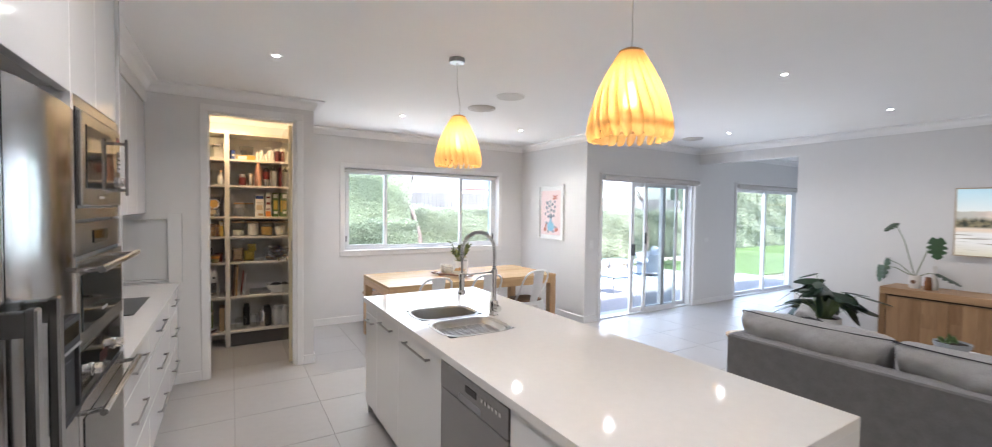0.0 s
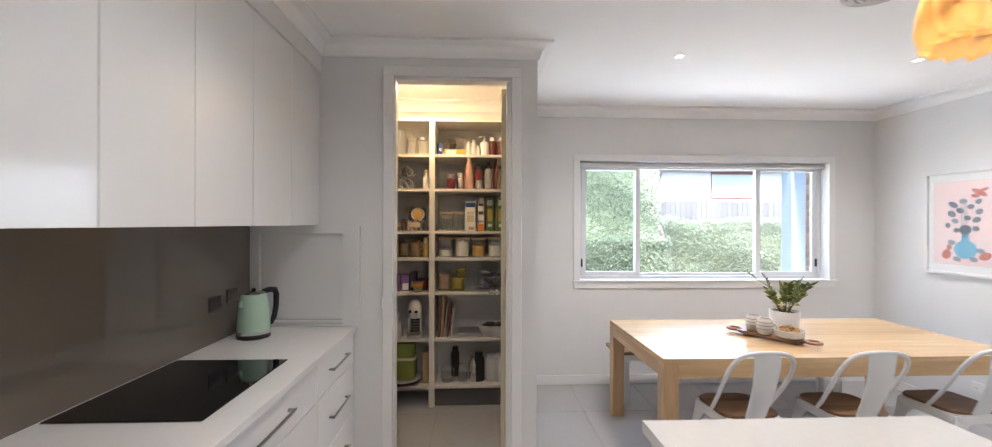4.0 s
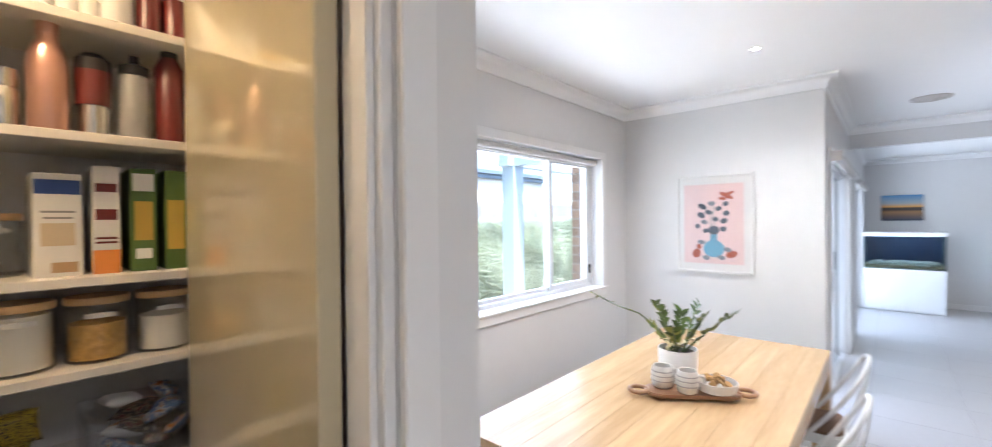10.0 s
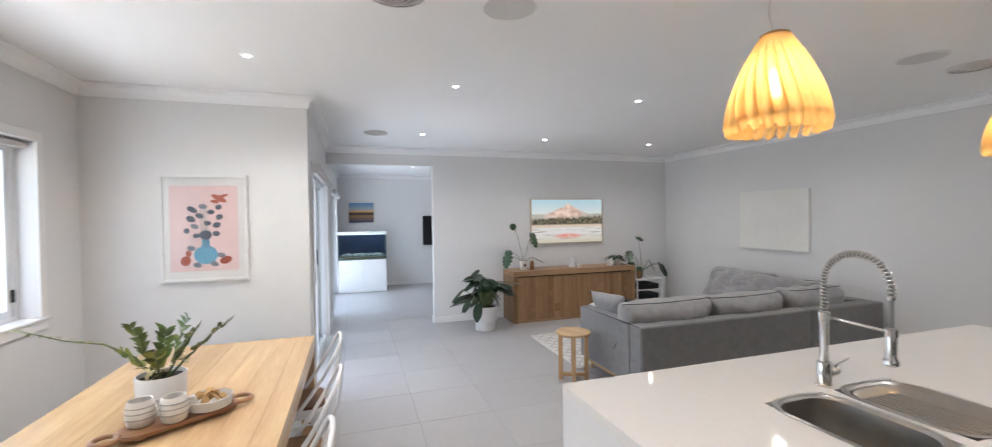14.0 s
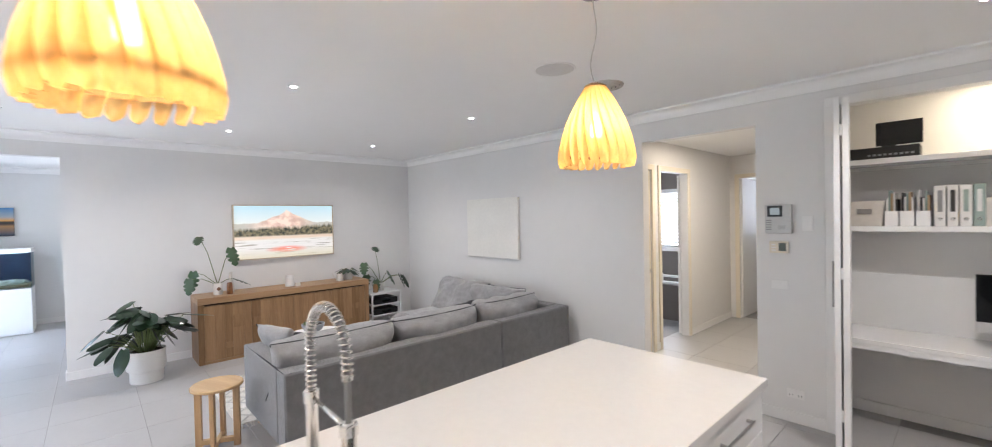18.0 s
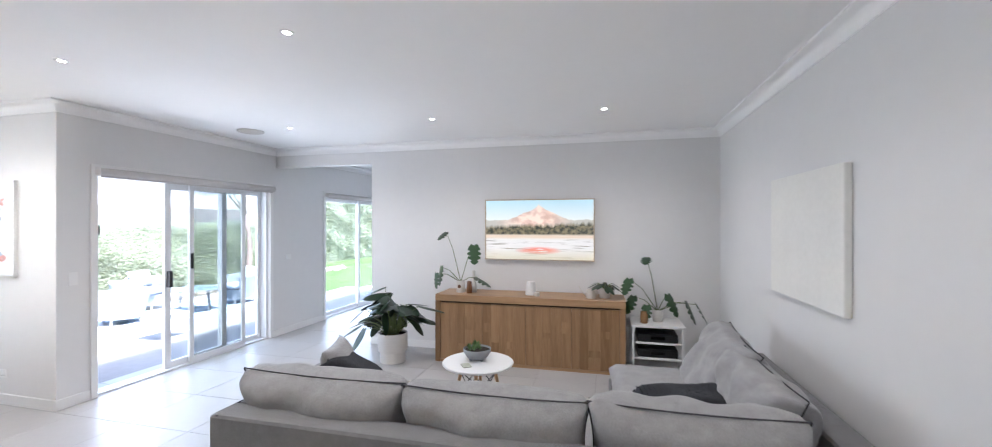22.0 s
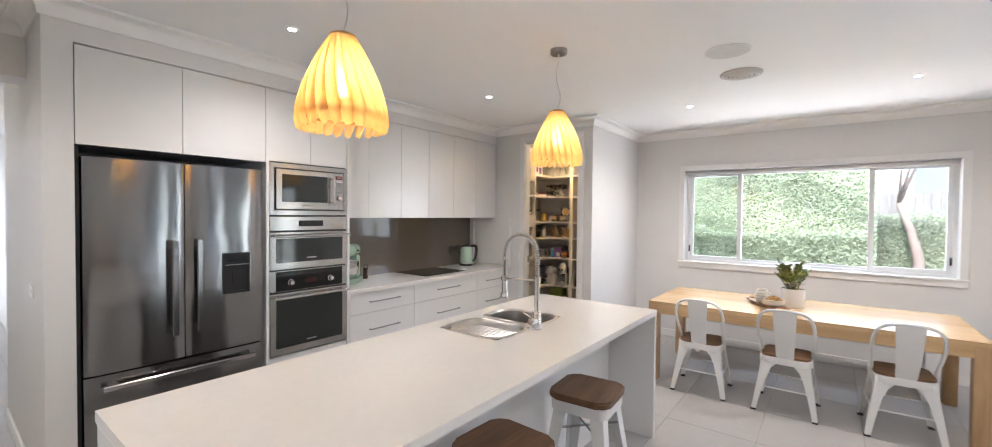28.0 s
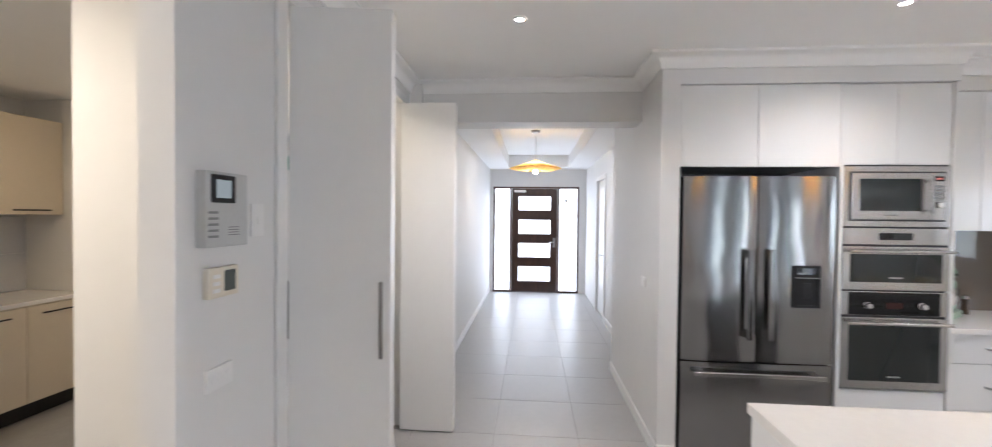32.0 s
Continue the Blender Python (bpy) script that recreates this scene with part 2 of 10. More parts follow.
def leaf_mat(name, color, rough=0.6):
    """Thin leaves that pass some light, each patch with a tone of its own."""
    m, nt, b = shader(name)
    n, l = nt.nodes, nt.links
    tc, t, cr, gi, ad = (n.new(k) for k in ("ShaderNodeTexCoord", "ShaderNodeTexNoise", "ShaderNodeValToRGB", "ShaderNodeNewGeometry", "ShaderNodeMath"))
    tl, mx = n.new("ShaderNodeBsdfTranslucent"), n.new("ShaderNodeMixShader")
    t.inputs["Scale"].default_value, t.inputs["Detail"].default_value = 2.5, 4
    l.new(tc.outputs["Object"], t.inputs["Vector"])
    ad.operation, ad.inputs[1].default_value = "MULTIPLY_ADD", 0.5
    l.new(gi.outputs["Random Per Island"], ad.inputs[0]), l.new(t.outputs[0], ad.inputs[2])
    cr.color_ramp.elements[0].position, cr.color_ramp.elements[1].position = 0.4, 1.1
    cr.color_ramp.elements[0].color = (*[c * 0.82 for c in color], 1)
    cr.color_ramp.elements[1].color = (*[min(1, c * 1.16) for c in color], 1)
    l.new(ad.outputs[0], cr.inputs[0]), l.new(cr.outputs[0], b.inputs["Base Color"]), l.new(cr.outputs[0], tl.inputs[0])
    b.inputs["Roughness"].default_value = rough
    mx.inputs[0].default_value = 0.55
    l.new(b.outputs[0], mx.inputs[1]), l.new(tl.outputs[0], mx.inputs[2]), l.new(mx.outputs[0], n["Material Output"].inputs[0])
    return m


def tile_mat(name, color):
    """Porcelain floor tile: cloudy tone, fine grain, a satin that varies, a tone of its own per tile."""
    return mat(name, color, rough=0.34, var=0.07, scale=2.2, bump=0.03, bscale=60, rvar=0.07, spread=0.18)


# ---------------------------------------------------------------- mesh helpers
def part(name, bm, material, parent=None, label="", smooth=False, loc=None):
    me = bpy.data.meshes.new(name)
    bmesh.ops.recalc_face_normals(bm, faces=bm.faces)
    bm.to_mesh(me)
    bm.free()
    for mm in (material if isinstance(material, (list, tuple)) else [material]):
        me.materials.append(mm)
    if smooth:
        me.shade_smooth()
        if smooth is not True:
            me.set_sharp_from_angle(angle=radians(smooth))
    ob = new(name, me)
    if parent:
        ob.parent = parent
    if loc:
        ob.location = loc
    if label:
        ob["label"] = label
    return ob


def again(ob, parent, m=None, loc=None):
    """Another object on the same mesh."""
    o = new(ob.name.split(".")[0], ob.data)
    o.parent = parent
    if "label" in ob:
        o["label"] = ob["label"]
    if m is not None:
        o.matrix_basis = m
    if loc:
        o.location = loc
    return o


def thing(name, loc=(0, 0, 0), rz=0, label="", category="", group="", kind=""):
    e = new(name)
    e.empty_display_size = 0.1
    e.matrix_basis = pose(*loc, 0, 0, rz)
    return tagged(e, label, category, group, kind)


def box(x0, x1, y0, y1, z0, z1, bevel=0.0, seg=1, bm=None):
    own = bmesh.new()
    bmesh.ops.create_cube(own, size=1)
    for v in own.verts:
        v.co = Vector(((x0 + x1) / 2 + v.co.x * abs(x1 - x0), (y0 + y1) / 2 + v.co.y * abs(y1 - y0), (z0 + z1) / 2 + v.co.z * abs(z1 - z0)))
    if bevel:
        bmesh.ops.bevel(own, geom=own.edges[:], offset=bevel, segments=seg, profile=0.7, affect="EDGES")
    return merge(bm, own)


def merge(bm, own, m=None):
    if m is not None:
        bmesh.ops.transform(own, matrix=m, verts=own.verts[:])
    if bm is None:
        return own
    me = bpy.data.meshes.new("tmp")
    own.to_mesh(me)
    own.free()
    bm.from_mesh(me)
    bpy.data.meshes.remove(me)
    return bm


def lathe(profile, seg=24, bm=None, m=None, cap=True, wave=None):
    """A solid of revolution round z from (radius, height) pairs; wave(a) scales the radius."""
    own = bmesh.new()
    rings = []
    for r, z in profile:
        ring = []
        for i in range(seg):
            a = 2 * math.pi * i / seg
            k = wave(a, z) if wave else 1
            ring.append(own.verts.new((r * k * math.cos(a), r * k * math.sin(a), z)))
        rings.append(ring)
    for a, b in zip(rings, rings[1:]):
        for i in range(seg):
            own.faces.new((a[i], a[(i + 1) % seg], b[(i + 1) % seg], b[i]))
    if cap:
        if profile[0][0] > 1e-5:
            own.faces.new(rings[0][::-1])
        if profile[-1][0] > 1e-5:
            own.faces.new(rings[-1])
    bmesh.ops.remove_doubles(own, verts=own.verts[:], dist=1e-5)
    return merge(bm, own, m)


def cyl(r, z0, z1, x=0, y=0, seg=20, r2=None, bm=None, bevel=0.0):
    r2 = r if r2 is None else r2
    pr = [(r, z0), (r2, z1)]
    if bevel:
        pr = [(r - bevel, z0), (r, z0 + bevel), (r2, z1 - bevel), (r2 - bevel, z1)]
    return lathe(pr, seg, bm, Matrix.Translation((x, y, 0)))


def tube(points, r, seg=8, bm=None, closed=False, flat=None):
    """A bent tube along points; r may be a list; flat squeezes it across z."""
    own = bmesh.new()
    pts = [Vector(p) for p in points]
    n = len(pts)
    rings, up = [], None
    for i, p in enumerate(pts):
        a = pts[(i - 1) % n] if closed or i > 0 else p
        c = pts[(i + 1) % n] if closed or i < n - 1 else p
        d = (c - a).normalized()
        if up is None:
            up = Vector((0, 0, 1)) if abs(d.z) < 0.9 else Vector((1, 0, 0))
        s = d.cross(up)
        if s.length < 1e-4:
            s = d.cross(Vector((0, 1, 0)))
        s.normalize()
        up = s.cross(d).normalized()
        rr = r[i] if isinstance(r, (list, tuple)) else r
        rings.append([own.verts.new(p + s * math.cos(2 * math.pi * k / seg) * rr + up * math.sin(2 * math.pi * k / seg) * rr * (flat or 1)) for k in range(seg)])
    for i in range(n if closed else n - 1):
        a, b = rings[i], rings[(i + 1) % n]
        for k in range(seg):
            own.faces.new((a[k], a[(k + 1) % seg], b[(k + 1) % seg], b[k]))
    if not closed:
        own.faces.new(rings[0][::-1])
        own.faces.new(rings[-1])
    return merge(bm, own)


def prism(poly, z0, z1, bm=None, bevel=0.0, m=None):
    """An upright prism over a polygon in plan."""
    own = bmesh.new()
    lo = [own.verts.new((x, y, z0)) for x, y in poly]
    hi = [own.verts.new((x, y, z1)) for x, y in poly]
    n = len(poly)
    for i in range(n):
        own.faces.new((lo[i], lo[(i + 1) % n], hi[(i + 1) % n], hi[i]))
    own.faces.new(lo[::-1]), own.faces.new(hi)
    if bevel:
        bmesh.ops.bevel(own, geom=[e for e in own.edges if abs(e.verts[0].co.z - e.verts[1].co.z) < 1e-6], offset=bevel, segments=2, affect="EDGES")
    return merge(bm, own, m)


def rrect(w, d, r, seg=5, cx=0, cy=0):
    """A rectangle in plan with rounded corners."""
    out = []
    for sx, sy, a0 in ((1, 1, 0), (-1, 1, 90), (-1, -1, 180), (1, -1, 270)):
        for i in range(seg + 1):
            a = radians(a0 + 90 * i / seg)
            out.append((cx + sx * (w / 2 - r) + r * math.cos(a), cy + sy * (d / 2 - r) + r * math.sin(a)))
    return out


def pillow(w, d, h, n=14, bm=None, m=None, lump=0.0, seed=0, power=0.45, crown=1.0, crease=0.0):
    """A stuffed cushion: w by d in plan, h thick, with pinched corners and a lumpy skin."""
    own = bmesh.new()
    grid = {}
    for side in (1, -1):
        for i in range(n + 1):
            for j in range(n + 1):
                u, v = 2 * i / n - 1, 2 * j / n - 1
                edge = i in (0, n) or j in (0, n)
                if side < 0 and edge:
                    grid[side, i, j] = grid[1, i, j]
                    continue
                k = max(0.0, (1 - u ** 4) * (1 - v ** 4)) ** power
                pinch = 1 - 0.07 * (1 - abs(u) ** 2) * (abs(v) ** 3) 
                pinch2 = 1 - 0.07 * (1 - abs(v) ** 2) * (abs(u) ** 3)
                x, y, z = u * w / 2 * pinch2, v * d / 2 * pinch, side * h / 2 * k * (crown if side > 0 else 1)
                if crease:
                    f = noise.noise(Vector((x * 4.0 + seed * 3.3 + y * 2.5, y * 9.0 - x * 2.0, side * 2.0 + seed)))
                    g = noise.noise(Vector((x * 11.0 + seed, y * 7.0, side + 4.0)))
                    z -= side * crease * ((1 - abs(f)) ** 6 * 1.0 + 0.4 * (1 - abs(g)) ** 5) * min(1.0, k * 1.3)
                if lump:
                    z += lump * noise.noise(Vector((x * 5 + seed * 9.1, y * 5, side * 3))) * k
                    x += lump * 0.4 * noise.noise(Vector((y * 4 + seed, x * 2, 7)))
                    y += lump * 0.4 * noise.noise(Vector((x * 4 + seed, 5, y * 2)))
                grid[side, i, j] = own.verts.new((x, y, z))
    for side in (1, -1):
        for i in range(n):
            for j in range(n):
                q = [grid[side, i, j], grid[side, i + 1, j], grid[side, i + 1, j + 1], grid[side, i, j + 1]]
                own.faces.new(q if side > 0 else q[::-1])
    return merge(bm, own, m)


def slab_with_holes(u0, u1, v0, v1, holes, t0, t1, plane, bm=None):
    """A wall plate u0..u1 by v0..v1 with rectangular holes (u0, u1, v0, v1), from t0 to t1 across. plane: 'x' (u is y), 'y' (u is x) or 'z' (u is x, v is y)."""
    us = sorted({u0, u1, *[h[0] for h in holes], *[h[1] for h in holes]})
    vs = sorted({v0, v1, *[h[2] for h in holes], *[h[3] for h in holes]})
    us, vs = [u for u in us if u0 <= u <= u1], [v for v in vs if v0 <= v <= v1]
    own = bmesh.new()
    cells = set()
    for i in range(len(us) - 1):
        for j in range(len(vs) - 1):
            cu, cv = (us[i] + us[i + 1]) / 2, (vs[j] + vs[j + 1]) / 2
            if not any(h[0] < cu < h[1] and h[2] < cv < h[3] for h in holes):
                cells.add((i, j))
    def P(u, v, t):
        return {"x": (t, u, v), "y": (u, t, v), "z": (u, v, t)}[plane]
    made = {}
    def V(i, j, t):
        if (i, j, t) not in made:
            made[i, j, t] = own.verts.new(P(us[i], vs[j], t))
        return made[i, j, t]
    for i, j in cells:
        for t in (t0, t1):
            own.faces.new((V(i, j, t), V(i + 1, j, t), V(i + 1, j + 1, t), V(i, j + 1, t)))
        for di, dj, a, b in ((-1, 0, (i, j), (i, j + 1)), (1, 0, (i + 1, j), (i + 1, j + 1)), (0, -1, (i, j), (i + 1, j)), (0, 1, (i, j + 1), (i + 1, j + 1))):
            if (i + di, j + dj) not in cells:
                own.faces.new((V(*a, t0), V(*b, t0), V(*b, t1), V(*a, t1)))
    return merge(bm, own)


def words(text, size, parent, material, m, name="lettering", depth=0.0006, align="CENTER"):
    """Raised letters in the built-in font, as a mesh."""
    cu = bpy.data.curves.new("text", "FONT")
    cu.body, cu.size, cu.extrude, cu.align_x, cu.align_y, cu.resolution_u = text, size, depth, align, "CENTER", 2
    tmp = bpy.data.objects.new("text", cu)
    scene.collection.objects.link(tmp)
    dg = bpy.context.evaluated_depsgraph_get()
    me = bpy.data.meshes.new_from_object(tmp.evaluated_get(dg))
    bpy.data.objects.remove(tmp)
    me.materials.clear()
    me.materials.append(material)
    ob = new(name, me)
    ob.parent = parent
    ob.matrix_basis = m
    return ob

# ---------------------------------------------------------------- the materials of the place
PAINT = mat("wall paint", (0.735, 0.725, 0.713), 0.6, var=0.025, scale=1.2, bump=0.03, bscale=300)
CEIL = mat("ceiling paint", (0.88, 0.875, 0.865), 0.8, var=0.015, scale=1.0, bump=0.02, bscale=250)
TRIM = mat("white trim paint", (0.80, 0.79, 0.775), 0.35, var=0.02, scale=3)
CREAM = mat("cream trim paint", (0.74, 0.68, 0.57), 0.4, var=0.03, scale=3)
TILE = tile_mat("floor tile", (0.41, 0.40, 0.39))
GROUT = mat("grout", (0.29, 0.28, 0.27), 0.9, var=0.1, scale=8)
ALU = mat("white aluminium frame", (0.72, 0.73, 0.74), 0.35, var=0.03)
GLASS = pane("window glass")
BLIND = mat("roller blind", (0.55, 0.53, 0.51), 0.8, var=0.05, scale=30)
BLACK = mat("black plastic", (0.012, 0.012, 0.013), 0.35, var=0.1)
GLOSS = mat("white gloss laminate", (0.78, 0.775, 0.765), 0.13, var=0.012, scale=1.5, coat=0.3)
CARC = mat("white melamine", (0.72, 0.71, 0.69), 0.45, var=0.02)
STONE = mat("white quartz", (0.79, 0.767, 0.738), 0.07, var=0.03, scale=30, coat=0.15)
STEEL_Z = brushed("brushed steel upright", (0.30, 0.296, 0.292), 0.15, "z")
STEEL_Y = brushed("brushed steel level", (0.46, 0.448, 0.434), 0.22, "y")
CHROME = mat("chrome", (0.75, 0.74, 0.72), 0.12, 1.0, var=0.03)
NICKEL = mat("brushed nickel", (0.36, 0.35, 0.34), 0.32, 1.0, var=0.06, scale=40)

CEIL_Z = 2.665
NW, KW, LW = 6.42, -0.93, 4.83      # faces of the window wall, the kitchen wall and the garden wall
SW, TVW, JX = -0.97, 6.96, 4.38     # south wall, television wall, dining east wall


def structure(name, bm, m, smooth=False, parent=None, label="", category=""):
    o = part(name, bm, m, parent, smooth=smooth)
    return tagged(o, label, category, kind="structure")


# ---- floor base and ceilings
floor = structure("floor", box(-7.2, 11.6, -5.6, 6.7, -0.12, -0.004), GROUT, label="grey porcelain tiled floor with thin grout joints", category="floor")
structure("ceiling_dining", box(-1.05, 4.62, 5.05, 6.64, CEIL_Z, CEIL_Z + 0.1), CEIL, label="flat white plasterboard ceiling over the dining end", category="ceiling")
structure("ceiling", box(-1.05, 11.5, -1.1, 5.05, CEIL_Z, CEIL_Z + 0.1), CEIL, label="flat white painted plasterboard ceiling", category="ceiling")
bm = slab_with_holes(-7.0, -1.05, -1.1, 3.0, [(-6.0, -1.6, -0.46, 0.72)], 2.57, 2.80, "z")
structure("ceiling_hall", box(-7.0, -1.05, -1.1, 3.0, 2.80, 2.88, bm=bm), CEIL, label="white painted hall ceiling with a raised tray", category="ceiling")

# ---- walls
def wall(name, plane, u0, u1, v0, v1, t0, t1, holes=(), m=PAINT, label="pale warm grey painted wall"):
    return structure(name, slab_with_holes(u0, u1, v0, v1, list(holes), t0, t1, plane), m, label=label, category="wall")

WIN = (1.43, 3.90, 0.985, 2.15)
SLD = (4.69, 6.83, 0.0, 2.10)
SL2 = (8.08, 10.35, 0.0, 2.10)
PDR = (-0.075, 0.66, 0.0, 2.455)
wall("wall_window", "y", 0.82, JX + 0.12, 0, CEIL_Z, NW, NW + 0.22, [WIN])
wall("wall_dining_east", "x", LW, NW, 0, CEIL_Z, JX, JX + 0.22)
wall("wall_garden", "y", JX + 0.22, 11.3, 0, CEIL_Z, LW, LW + 0.22, [SLD, SL2])
wall("wall_pantry_front", "y", KW, 0.82, 0, CEIL_Z, 4.98, 5.08, [PDR])
wall("wall_pantry_side", "x", 5.08, NW + 0.22, 0, CEIL_Z, 0.72, 0.82)
wall("wall_pantry_back", "y", -1.03, 0.72, 0, CEIL_Z, 6.30, 6.40)
wall("wall_kitchen", "x", 0.97, 6.30, 0, CEIL_Z, KW - 0.1, KW)
wall("wall_fridge_end", "y", -1.03, -0.28, 0, CEIL_Z, 0.85, 0.97)
wall("wall_television", "x", SW - 0.12, LW, 0, CEIL_Z, TVW, TVW + 0.12, [(3.31, LW, 0, 2.41)])
NOOK = (-0.55, 1.02, 0, 2.44)
HALL = (1.55, 2.56, 0, 2.385)
wall("wall_south", "y", -0.75, TVW + 0.12, 0, CEIL_Z, SW - 0.11, SW, [NOOK, HALL])
wall("wall_hall_south", "y", -6.6, -0.75, 0, 2.9, SW - 0.11, -0.87)
wall("wall_hall_north_near", "y", -1.95, -1.03, 0, 2.9, 0.85, 0.95)
wall("wall_hall_north", "y", -6.6, -1.95, 0, 2.9, 1.12, 1.22, [(-4.9, -4.1, 0, 2.2)])
wall("wall_hall_return", "x", 0.95, 1.12, 0, 2.9, -1.95, -1.85)
wall("wall_front", "x", SW, 1.22, 0, 2.9, -6.6, -6.48, [(-0.80, 0.98, 0, 2.21)])
wall("wall_hall_beam", "x", -0.87, 0.85, 2.34, CEIL_Z, -1.05, -0.80)
wall("wall_family_east", "x", -0.2, LW, 0, CEIL_Z, 11.15, 11.27)
wall("wall_family_south", "y", TVW + 0.12, 11.27, 0, CEIL_Z, -0.3, -0.2)
# study nook
wall("wall_nook_back", "y", -0.75, 1.16, 0, CEIL_Z, -1.72, -1.62)
wall("wall_nook_east", "x", -1.62, SW - 0.11, 0, CEIL_Z, 1.06, 1.16)
wall("wall_nook_west", "x", -1.62, SW - 0.11, 0, CEIL_Z, -0.75, -0.65)

# ---------------------------------------------------------------- trims: cornices, skirtings, architraves
def offset_poly(poly, d):
    """The closed polyline moved d to the right of its run, mitred."""
    out, n = [], len(poly)
    for i in range(n):
        p, a, b = Vector(poly[i]), Vector(poly[i - 1]), Vector(poly[(i + 1) % n])
        u, v = (p - a).normalized(), (b - p).normalized()
        nu, nv = Vector((u.y, -u.x)), Vector((v.y, -v.x))
        k = (nu + nv)
        out.append(p + k * (d / max(0.2, 1 + nu.dot(nv))))
    return out


def cornice(name, poly, top, open_ends=False):
    """A coved plaster cornice that runs round a room under its ceiling."""
    prof = [(0.0, -0.095), (0.012, -0.095), (0.016, -0.082)]
    prof += [(0.016 + 0.062 * (1 - math.cos(radians(a))), -0.082 + 0.062 * math.sin(radians(a))) for a in (15, 30, 45, 60, 75, 90)]
    prof += [(0.09, -0.014), (0.09, 0.0)]
    bm = bmesh.new()
    rings = [[bm.verts.new((q.x, q.y, top + z)) for q in offset_poly(poly, d)] for d, z in prof]
    n = len(poly)
    for a, b in zip(rings, rings[1:]):
        for i in range(n - 1 if open_ends else n):
            j = (i + 1) % n
            bm.faces.new((a[i], a[j], b[j], b[i]))
    return structure(name, bm, CEIL, smooth=35, label="white coved plaster cornice", category="trim")


cornice("trim_cornice", [(-0.80, SW), (-0.80, 0.85), (-0.28, 0.85), (-0.28, 2.66), (-0.515, 2.66), (-0.515, 4.98), (0.82, 4.98), (0.82, NW), (JX, NW), (JX, LW), (TVW, LW), (TVW, SW)], CEIL_Z)
cornice("trim_cornice_family", [(TVW + 0.12, LW), (11.15, LW), (11.15, -0.2), (TVW + 0.12, -0.2)], CEIL_Z)
cornice("trim_cornice_pantry", [(KW, 5.08), (KW, 6.30), (0.72, 6.30), (0.72, 5.08)], CEIL_Z)
# bulkhead over the kitchen units
wall("wall_bulkhead_tall", "x", 0.97, 2.66, 2.47, CEIL_Z, KW, -0.28)
wall("wall_bulkhead", "x", 2.66, 4.98, 2.47, CEIL_Z, KW, -0.515)


def skirt(name, a, b, side, h=0.092):
    """A skirting board from a to b in plan; side: the way it stands proud of the wall."""
    (x0, y0), (x1, y1) = a, b
    t = 0.014
    if side in ("n", "s"):
        s = t if side == "n" else -t
        bm = box(min(x0, x1), max(x0, x1), min(y0, y0 + s), max(y0, y0 + s), 0, h, 0.003)
    else:
        s = t if side == "e" else -t
        bm = box(min(x0, x0 + s), max(x0, x0 + s), min(y0, y1), max(y0, y1), 0, h, 0.003)
    return structure(name, bm, TRIM, label="white painted skirting board", category="baseboard")


for i, s in enumerate((((-0.45, 4.98), (-0.14, 4.98), "s"), ((0.725, 4.98), (0.82, 4.98), "s"), ((0.82, 4.966), (0.82, NW), "e"), ((0.834, NW), (JX - 0.014, NW), "s"), ((JX, LW), (JX, NW), "w"),
                       ((JX - 0.014, LW), (4.63, LW), "s"), ((6.89, LW), (8.02, LW), "s"), ((TVW, SW), (TVW, 3.31), "w"), ((TVW - 0.014, 3.31), (TVW + 0.134, 3.31), "n"), ((2.56, SW), (TVW - 0.014, SW), "n"),
                       ((1.087, SW), (1.55, SW), "n"), ((-0.28, 0.836), (-0.28, 0.97), "e"), ((-1.95, 0.85), (-0.266, 0.85), "s"), ((-6.48, -0.87), (-0.75, -0.87), "n"), ((-4.1, 1.12), (-1.95, 1.12), "s"),
                       ((11.15, -0.2), (11.15, 4.83), "w"), ((10.41, LW), (11.136, LW), "s"), ((-0.65, -1.62), (1.06, -1.62), "n"), ((1.06, -1.606), (1.06, -1.08), "w"), ((-0.65, -1.606), (-0.65, -1.08), "e"))):
    skirt("baseboard_%d" % (i + 1), *s)


def architrave(name, plane, t, u0, u1, v0, v1, out, w=0.062, sill=False, m=None, depth=0.018):
    """A mitred frame of flat boards round an opening (its clear size); out: +1 or -1, the way it stands proud. Each board is a part."""
    e = thing(name, label="white painted timber architrave round an opening", category="trim", kind="structure")
    d0, d1 = sorted((t, t + out * depth))
    def bd(a0, a1, b0, b1):
        return box(a0, a1, d0, d1, b0, b1, 0.003) if plane == "y" else box(d0, d1, a0, a1, b0, b1, 0.003)
    part("board", bd(u0 - w, u1 + w, v1, v1 + w), m or TRIM, e)
    part("board", bd(u0 - w, u0, v0, v1), m or TRIM, e)
    part("board", bd(u1, u1 + w, v0, v1), m or TRIM, e)
    if sill:
        part("board", bd(u0 - w, u1 + w, v0 - w, v0), m or TRIM, e)
        if plane == "y":
            part("sill", box(u0 - w - 0.01, u1 + w + 0.01, t + out * 0.032, t + 0.10, v0 + 0.0, v0 + 0.018, 0.004), m or TRIM, e)
    return e


architrave("trim_window", "y", NW, *WIN[:2], WIN[2], WIN[3], -1, sill=True)
architrave("trim_slider", "y", LW, SLD[0], SLD[1], 0, SLD[3], -1, w=0.058)
architrave("trim_slider_family", "y", LW, SL2[0], SL2[1], 0, SL2[3], -1, w=0.058)
architrave("trim_pantry", "y", 4.98, PDR[0], PDR[1], 0, PDR[3], -1, w=0.062)
architrave("trim_nook", "y", SW, NOOK[0], NOOK[1], 0, NOOK[3], 1, w=0.065)
